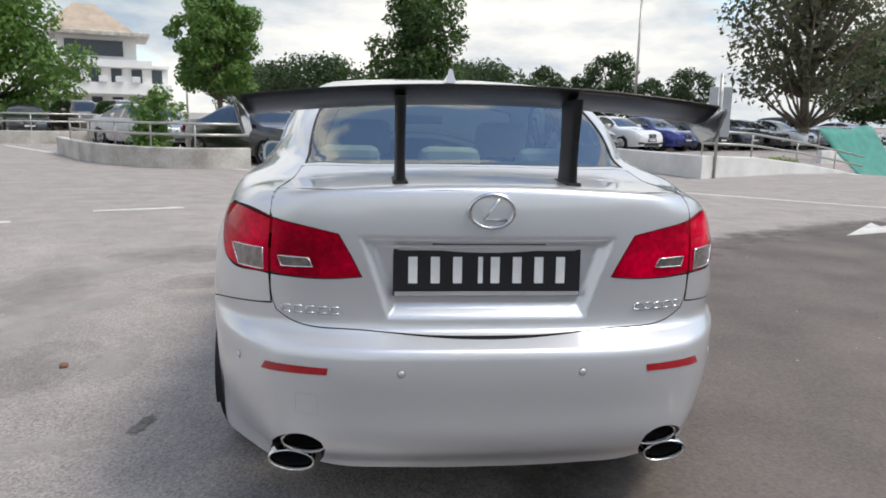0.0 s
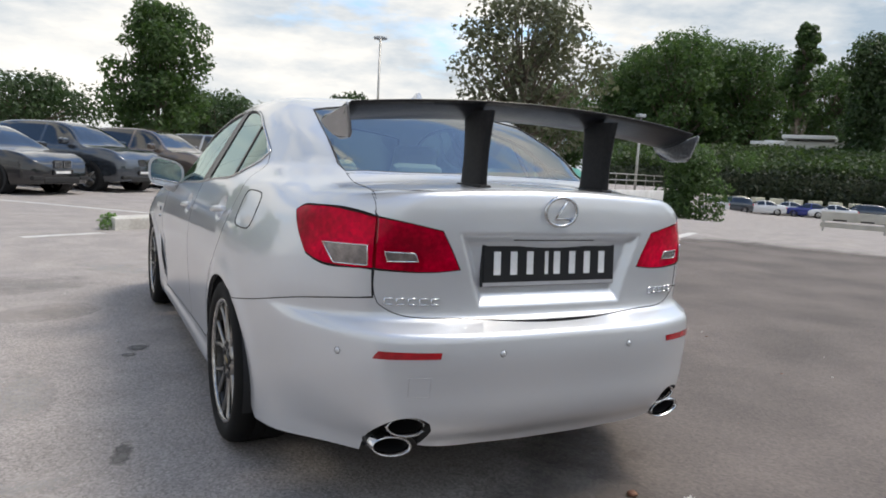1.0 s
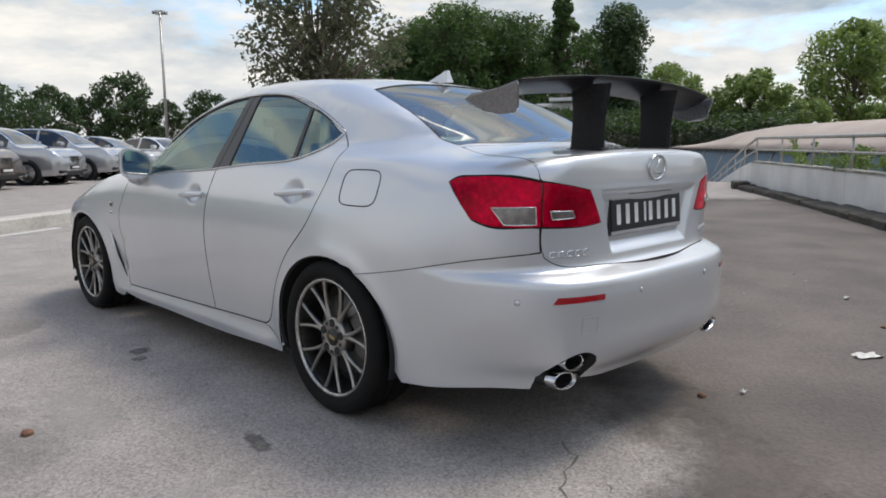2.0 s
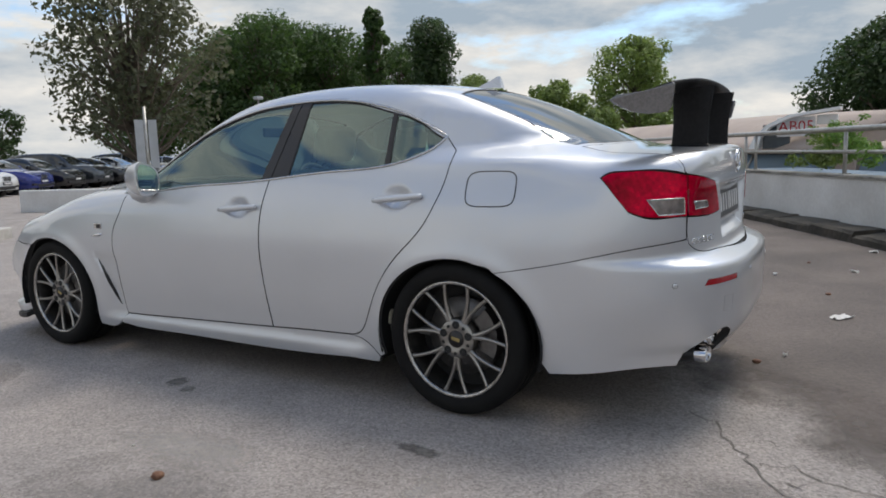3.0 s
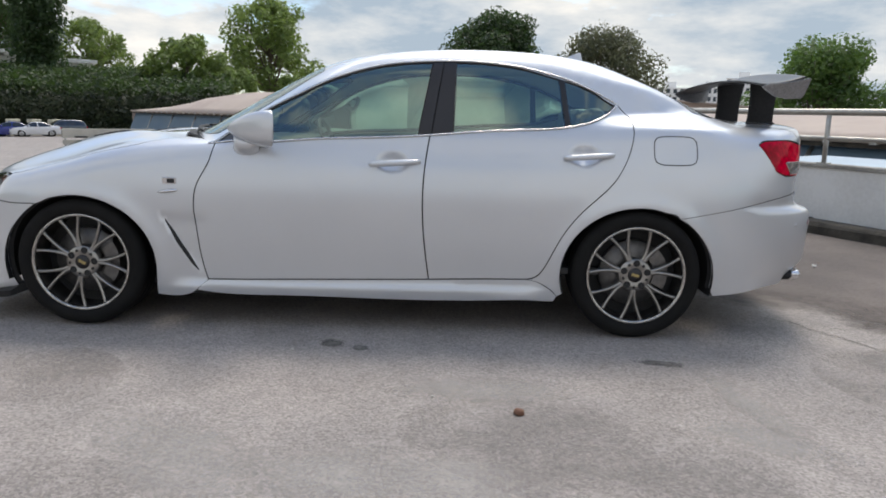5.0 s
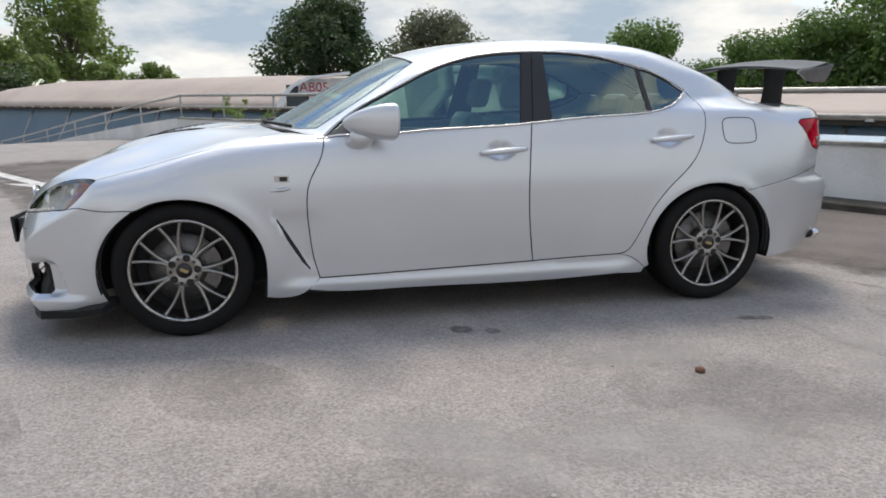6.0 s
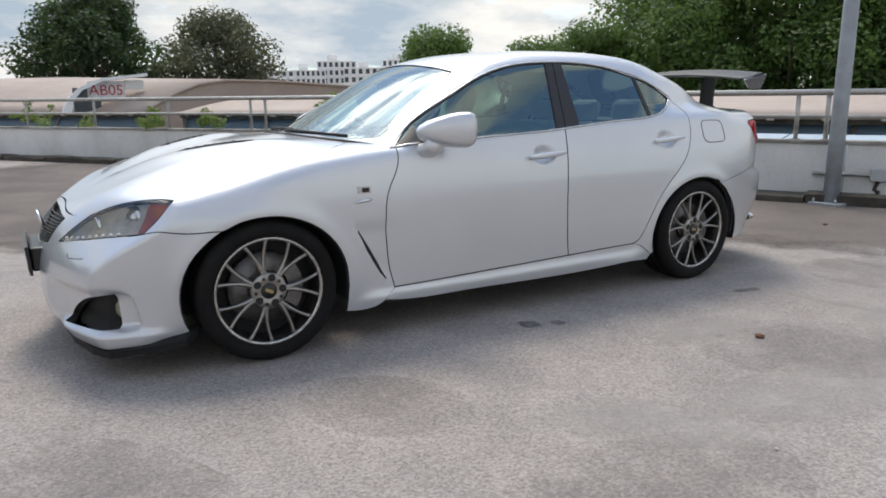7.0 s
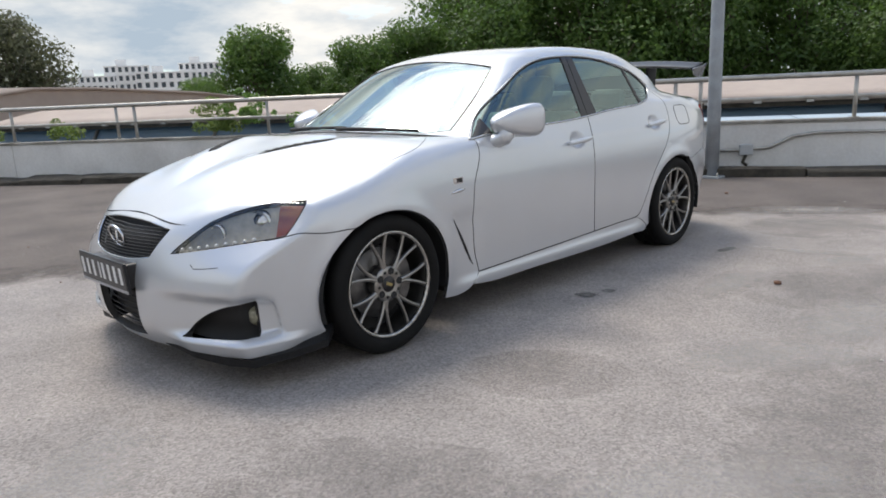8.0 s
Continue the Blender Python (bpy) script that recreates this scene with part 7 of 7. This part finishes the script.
bm = bmesh.new()
rng = np.random.default_rng(5)
corner = [Vector(p) for p in ((13.4, 16.8, 1.15), (16.6, 18.7, 1.25), (17.6, 17.4, -0.62), (15.1, 16.4, -0.48))]
grid = [[bm.verts.new(corner[0].lerp(corner[1], u).lerp(corner[3].lerp(corner[2], u), v) + Vector((0, 0, -0.16 * math.sin(math.pi * v) + 0.04 * math.sin(9 * u + 4 * v) + rng.normal() * 0.012))) for u in np.linspace(0, 1, 12)] for v in np.linspace(0, 1, 10)]
for a, b in zip(grid, grid[1:]):
    for j in range(11):
        bm.faces.new((a[j], a[j + 1], b[j + 1], b[j])).smooth = True
sheet = part("sheet", bm, GREEN_NET, tarp)
sheet.modifiers.new("thick", "SOLIDIFY").thickness = 0.008

# ---- parked cars ----
def car_paint(name, c, metal=0.4):
    return paint(name, c, metal, 0.22)


PAINTS = {"black": car_paint("black_paint", (0.006, 0.0065, 0.009), 0.0), "grey": car_paint("grey_paint", (0.075, 0.088, 0.105), 0.7), "brown": car_paint("brown_paint", (0.17, 0.135, 0.115), 0.6), "white": car_paint("white_paint", (0.68, 0.69, 0.70), 0.05), "silver": car_paint("light_silver_paint", (0.45, 0.46, 0.48), 0.7), "blue": car_paint("blue_paint", (0.015, 0.03, 0.22), 0.4)}
DARK_GLASS = material("dark_car_glass", (0.006, 0.008, 0.010), 0.03, coat=1.0)
KINDS = {
    "saloon": dict(top=[(-2.3, 0.86), (-2.1, 1.02), (-1.5, 1.08), (-0.9, 1.36), (-0.3, 1.46), (0.3, 1.42), (0.75, 1.20), (1.05, 1.0), (1.6, 0.92), (2.1, 0.80), (2.3, 0.68)], belt=0.98, low=0.20, w=0.90),
    "suv": dict(top=[(-2.25, 0.95), (-2.15, 1.25), (-1.8, 1.60), (-1.0, 1.68), (-0.2, 1.68), (0.4, 1.58), (0.8, 1.32), (1.05, 1.13), (1.6, 1.06), (2.05, 0.95), (2.25, 0.80)], belt=1.10, low=0.24, w=0.90),
}


def parked_car(kind, colour, label, places):
    k = KINDS[kind]
    top = Spline(k["top"])
    ys = np.linspace(-2.28, 2.28, 58)
    V, F, I, cols = [], [], [], 15
    for y in ys:
        end = abs(y) / 2.28
        w = k["w"] * (1 - 0.14 * max(0, end - 0.62) ** 1.6 / 0.38**1.6 * 1.0) * (1 - 0.10 * max(0, end - 0.93) / 0.07)
        z1 = float(top(y))
        low = k["low"] + 0.05 * end**6
        belt_z = min(k["belt"] - 0.02 * (y > 0) * y, z1 - 0.03)
        wt = w * (0.93 - 0.30 * min(1, max(0, z1 - belt_z) / 0.45))
        sec = [(w * 0.93, low), (w * 0.985, low + 0.10), (w, 0.5), (w, belt_z * 0.78), (w * 0.975, belt_z - 0.07), (w * 0.93, belt_z)]
        h = z1 - belt_z
        for u in np.linspace(0.12, 0.86, 4):
            sec.append((w * 0.93 + (wt - w * 0.93) * u, belt_z + h * 0.9 * u))
        sec += [(wt * 0.97, belt_z + h * 0.90), (wt * 0.88, belt_z + h * 0.965), (wt * 0.66, z1 - 0.012), (wt * 0.35, z1 - 0.002), (0, z1)]
        V += [(x, y, z) for x, z in sec]
    for i in range(len(ys) - 1):
        for j in range(cols - 1):
            F.append((i * cols + j, i * cols + j + 1, (i + 1) * cols + j + 1, (i + 1) * cols + j))
            y = (ys[i] + ys[i + 1]) / 2
            z1, slope = float(top(y)), abs(float(top(y + 0.05) - top(y - 0.05))) * 10
            tall = z1 - k["belt"]
            side = 5 <= j <= 9 and tall > 0.16 and abs(y + 0.15) > 0.06
            screen = j >= 11 and tall > 0.06 and slope > 0.42 and abs(y) < 1.9
            I.append(1 if side or screen else 0)
    n = len(V)
    V += [(-x, y, z) for x, y, z in V]
    F += [tuple(q + n for q in f[::-1]) for f in F]
    I += I
    for i in (0, len(ys) - 1):
        ring_ = [i * cols + j for j in range(cols)]
        F.append(tuple(ring_ + [n + q for q in ring_[::-1]]))
        I.append(0)
    ob = thing("parked_car", label, "car", group="parked cars")
    from_arrays("body", V, F, [PAINTS[colour], DARK_GLASS], ob, smooth=True, index=I)
    zb = k["belt"]
    r_w = 0.32 if kind == "saloon" else 0.345
    for y in (-1.36, 1.36):
        for s in (-1, 1):
            bm = bmesh.new()
            lathe(bm, [(r_w * 0.70, -0.02), (r_w * 0.80, -0.028), (r_w * 0.95, -0.02), (r_w, 0.0), (r_w, 0.19), (r_w * 0.7, 0.2)], "x", 28)
            wheel = part("wheel", bm, TYRE, ob)
            wheel.matrix_basis = pose(s * 0.885, y, r_w, 0, 0, 0 if s < 0 else 180)
            bm = bmesh.new()
            lathe(bm, [(r_w * 0.70, -0.01), (r_w * 0.66, 0.0), (r_w * 0.64, 0.05)], "x", 28)
            for q in range(5):
                a = 2 * math.pi * q / 5
                tube(bm, [(0.005, 0.03 * math.cos(a), 0.03 * math.sin(a)), (-0.005, r_w * 0.66 * math.cos(a), r_w * 0.66 * math.sin(a))], [0.035, 0.022], 6)
            lathe(bm, [(0.001, 0.06), (r_w * 0.64, 0.06)], "x", 20)
            part("rim", bm, RIM, wheel)
            bm = bmesh.new()
            lathe(bm, [(r_w * 1.14, -0.006), (r_w * 1.14, 0.3)], "x", 28)
            lathe(bm, [(r_w * 0.9, -0.006), (r_w * 1.14, -0.006)], "x", 28)
            w2 = part("wheel_arch", bm, SEAM, ob)
            w2.matrix_basis = pose(s * 0.893, y, r_w + 0.01, 0, 0, 0 if s < 0 else 180)
    for s in (-1, 1):
        bm = bmesh.new()
        bmesh.ops.create_uvsphere(bm, u_segments=16, v_segments=10, radius=1)
        for v in bm.verts:
            v.co = Vector((s * 0.60 + v.co.x * 0.20, 2.10 + v.co.y * 0.13 - abs(v.co.x * s + 1) * 0.04, zb * 0.70 + v.co.z * 0.065))
        part("headlamp", bm, LENS_GREY, ob)
        part("door_mirror", box_bm((s * 0.97 - 0.10, 0.62, zb), (s * 0.97 + 0.10, 0.80, zb + 0.15), 0.04), PAINTS[colour], ob)
        part("fog_recess", box_bm((s * 0.62 - 0.13, 2.18, 0.33), (s * 0.62 + 0.13, 2.29, 0.42), 0.02), SEAM, ob)
        bm = bmesh.new()
        for q in range(5):
            box(bm, (s * 0.125 - 0.10 + q * 0.045, 2.26, zb * 0.60), (s * 0.125 - 0.085 + q * 0.045, 2.305, zb * 0.60 + 0.15))
        g = part("grille", box_bm((s * 0.125 - 0.11, 2.25, zb * 0.60 - 0.01), (s * 0.125 + 0.11, 2.295, zb * 0.60 + 0.16), 0.03), SEAM, ob)
        part("grille_bar", bm, STEEL_TRIM, g)
        part("tail_lamp", box_bm((s * 0.68 - 0.12, -2.27, zb * 0.78), (s * 0.68 + 0.12, -2.17, zb * 0.78 + 0.14), 0.03), RED_LENS, ob)
    part("lower_intake", box_bm((-0.48, 2.20, 0.26), (0.48, 2.295, 0.40), 0.03), SEAM, ob)
    p = part("number_plate", box_bm((-0.26, 2.285, 0.44), (0.26, 2.31, 0.55), 0.004), PLATE_BLACK, ob)
    part("plate_bar", box_bm((-0.2, 2.308, 0.47), (0.2, 2.313, 0.525)), PLATE_WHITE, p)
    for i, m in enumerate(places):
        if i == 0:
            ob.matrix_basis = m
        else:
            copy_thing(ob, m)


def parked(front, heading, z=0.0):
    """front: where the bumper is; heading: degrees clockwise from +y."""
    h = radians(heading)
    return pose(front[0] - 2.28 * math.sin(h), front[1] - 2.28 * math.cos(h), z, 0, 0, -heading)


A, B = 134, 150
parked_car("saloon", "black", "black parked saloon with a twin grille", [parked((-1.6, 13.2), A), parked((15.5, 26.8), B), parked((19.8, 29.2), B), parked((-14.6, 27.5), 150)])
parked_car("suv", "grey", "blue-grey parked crossover with a twin grille", [parked((0.2, 15.1), A), parked((17.7, 28.0), B), parked((-9.6, 27.0), 140)])
parked_car("suv", "brown", "brown metallic parked crossover with a tall cabin", [parked((2.35, 17.0), A), parked((-12.4, 29.2), 140)])
parked_car("suv", "silver", "light silver parked crossover in a bay", [parked((4.55, 18.9), A), parked((24.2, 31.6), B), parked((6.7, 20.8), A)])
parked_car("saloon", "silver", "light silver parked saloon in a bay", [parked((-6.4, 20.2), 130), parked((8.8, 22.7), A), parked((28, 33), B)])
parked_car("saloon", "white", "white parked saloon in a marked bay", [parked((11.2, 24.4), B), parked((22.0, 30.4), B), parked((-17.5, 30.5), 150), parked((-7.4, 21.0), 140)])
parked_car("saloon", "blue", "bright blue parked saloon in a bay", [parked((13.3, 25.6), B)])
parked_car("saloon", "white", "white saloon parked on the lower level", [pose(*at(E4, a, d), -2.1, 0, 0, t) for a, d, t in ((54.4, 82, 48), (56.0, 84, 40), (58.9, 83, 44), (50.6, 80, 46))])
parked_car("suv", "grey", "grey crossover parked on the lower level", [pose(*at(E4, a, d), -2.1, 0, 0, t) for a, d, t in ((52.2, 81, 52), (48.8, 82, 46), (60.6, 84, 44))])
parked_car("saloon", "blue", "blue saloon parked on the lower level", [pose(*at(E4, 57.5, 83), -2.1, 0, 0, 30)])
BLOCK = material("pale_block_paint", (0.62, 0.60, 0.46), 0.8, second=(0.45, 0.43, 0.34), scale=3)
for k in range(9):
    x, y = at(E4, 50.2 + 1.25 * k, 86.2)
    tagged(part("kerb_block", box_bm((x - 0.8, y - 0.3, -2.1), (x + 0.8, y + 0.3, -0.45), 0.05), BLOCK), "pale painted concrete block below the hedge", "block", group="blocks below the hedge")

# long beige barrier board at the foot of the ramp
barrier = thing("barrier_board", "long beige barrier board on steel legs by the ramp", "barrier", pose(39.3, 20.5, -2.1, 0, 0, -59.3))
BEIGE = material("beige_paint", (0.52, 0.50, 0.44), 0.6, second=(0.40, 0.38, 0.33), scale=1.5)
part("board", box_bm((-2.6, -0.12, 1.25), (2.6, 0.12, 1.80), 0.02), BEIGE, barrier)
part("lower_rail", box_bm((-2.6, -0.08, 0.86), (2.6, 0.08, 1.14), 0.02), BEIGE, barrier)
for x in (-1.6, -0.2):
    part("slot", box_bm((x - 0.35, -0.13, 1.27), (x + 0.35, 0.0, 1.36)), SEAM, barrier, "dark slot")
for x in (-2.45, 0.7, 2.45):
    part("leg", box_bm((x - 0.06, -0.06, 0), (x + 0.06, 0.06, 1.3), 0.01), GALV, barrier)

# ---- far buildings and lamps ----
def storey_block(name, label, m, wide, deep, floors, tall, bays, mat, roof=None):
    ob = thing(name, label, "building", m)
    part("wall", box_bm((-wide / 2, 0, -6), (wide / 2, deep, floors * tall)), mat, ob)
    for f in range(floors):
        part("floor_band", box_bm((-wide / 2 - 0.15, -0.35, f * tall + tall - 0.35), (wide / 2 + 0.15, 0.0, f * tall + tall)), mat, ob)
        for b in range(bays):
            x0 = -wide / 2 + wide * (b + 0.18) / bays
            w = part("window", box_bm((x0, -0.08, f * tall + 0.9), (x0 + wide / bays * 0.52, 0.02, f * tall + tall - 0.5)), WINDOW_DARK, ob)
    return ob


for i, (az, w, f, d) in enumerate(((107.6, 18, 4, 295), (110.4, 14, 4, 300), (112.6, 16, 5, 302), (115.0, 20, 4, 298), (117.6, 16, 5, 310))):
    x, y = at(E7, az, d)
    storey_block("apartment_block", "distant white apartment block with rows of windows", pose(x, y, 0.8, 0, 0, -az), w, 12, f, 3.0 + 0.1 * i, 7, WALL_WHITE)
    tank = thing("roof_tank", "small white rooftop plant room", "roof room", pose(x, y + 2, 0.8 + f * (3.0 + 0.1 * i), 0, 0, -az))
    part("tank_wall", box_bm((-2, 3, 0), (2, 6, 2.4), 0.1), WALL_WHITE, tank)
x, y = at(E0, -19.2, 92)
hall = storey_block("hall_building", "white two-storey building with deep eaves", pose(x, y, 0.0, 0, 0, 19.2), 13, 14, 2, 3.2, 6, WALL_WHITE)
part("canopy", box_bm((-7.6, -3.0, 0.9), (7.6, 0.0, 2.0), 0.05), OLD_CONCRETE, hall, "grey ground-floor canopy")
part("balcony", box_bm((-6.8, -1.6, 3.0), (6.8, 0.0, 4.3), 0.05), WALL_WHITE, hall)
part("balcony", box_bm((-6.2, -0.9, 6.0), (4.8, 0.0, 6.9), 0.05), WALL_WHITE, hall)
part("eave", box_bm((-6.0, -1.8, 9.4), (4.6, 8, 9.9), 0.1), OLD_CONCRETE, hall, "dark deep eave")
part("upper_wall", box_bm((-5.0, 0.2, 6.9), (3.2, 7, 9.4)), WALL_WHITE, hall)
part("upper_window", box_bm((-4.2, 0.1, 7.3), (1.8, 0.25, 9.0)), WINDOW_DARK, hall)
bm = bmesh.new()
q = [bm.verts.new(p) for p in ((-6.2, -1.5, 9.9), (3.0, -1.5, 9.9), (3.0, 8, 9.9), (-6.2, 8, 9.9), (-3.2, 3, 13.2), (-1.0, 3, 13.2))]
for f in ((0, 1, 5, 4), (1, 2, 5), (2, 3, 4, 5), (3, 0, 4)):
    bm.faces.new([q[i] for i in f])
part("roof", bm, material("tan_roof", (0.45, 0.36, 0.28), 0.8, scale=1), hall, "tan hipped roof")
for i in range(4):
    part("air_conditioner", box_bm((-2.6 + i * 1.7, -1.9, 4.3), (-1.7 + i * 1.7, -1.4, 5.0), 0.05), SIGN_WHITE, hall, "white air conditioner box")
x, y = at(E4, 57.6, 124)
villa = thing("low_house", "low white house with a stepped flat roof above the hedge", "house", pose(x, y, 5.6, 0, 0, -57.6))
part("wall", box_bm((-9.5, 0, -2.0), (11.5, 6, 2.3)), WALL_WHITE, villa)
for x0, x1, z0, y0 in ((-11.5, -6.5, 1.55, -1.2), (-7.0, 0.4, 2.6, -1.6), (0.2, 5.4, 2.3, -1.0), (5.2, 12.4, 1.75, -0.8)):
    part("roof", box_bm((x0, y0, z0), (x1, 7, z0 + 0.55), 0.05), WALL_WHITE, villa, "flat white roof slab")
for i in range(10):
    w = part("window", box_bm((-9.0 + 2.0 * i, -0.06, 0.25), (-7.75 + 2.0 * i, 0.05, 1.35)), WINDOW_DARK, villa)
x, y = at(E1, 21.95, 40)
mast = thing("floodlight_mast", "tall slim grey floodlight mast", "mast", pose(x, y, 0))
part("shaft", tube(bmesh.new(), [(0, 0, 0), (0, 0, 7.9)], [0.085, 0.05], 10), GALV, mast)
part("head_frame", tube(bmesh.new(), [(0.26 * math.cos(t), 0.26 * math.sin(t), 7.86) for t in (k * math.pi / 4 for k in range(8))], 0.025, 6, True), GALV, mast)
for k in range(8):
    t = k * math.pi / 4
    part("floodlight", box_bm((0.30 * math.cos(t) - 0.08, 0.30 * math.sin(t) - 0.08, 7.74), (0.30 * math.cos(t) + 0.08, 0.30 * math.sin(t) + 0.08, 7.86), 0.02), SIGN_GREY, mast)
x, y = at((-0.8, -4.3), 41.9, 46)
lamp = thing("street_lamp", "slim grey street lamp by the ramp", "street lamp", pose(x, y, -2))
part("shaft", tube(bmesh.new(), [(0, 0, 0), (0, 0, 6.8)], [0.10, 0.06], 8), GALV, lamp)
part("lamp_head", box_bm((-0.28, -0.18, 6.75), (0.28, 0.18, 6.95), 0.05), SIGN_GREY, lamp)
x, y = at(E0, -13.9, 62)
lamp2 = thing("street_lamp", "slim pale street lamp among the trees", "street lamp", pose(x, y, 0))
part("shaft", tube(bmesh.new(), [(0, 0, 0), (0, 0, 5.2)], [0.09, 0.06], 8), GALV, lamp2)
part("lamp_head", box_bm((-0.28, -0.18, 5.15), (0.28, 0.18, 5.3), 0.05), SIGN_GREY, lamp2)
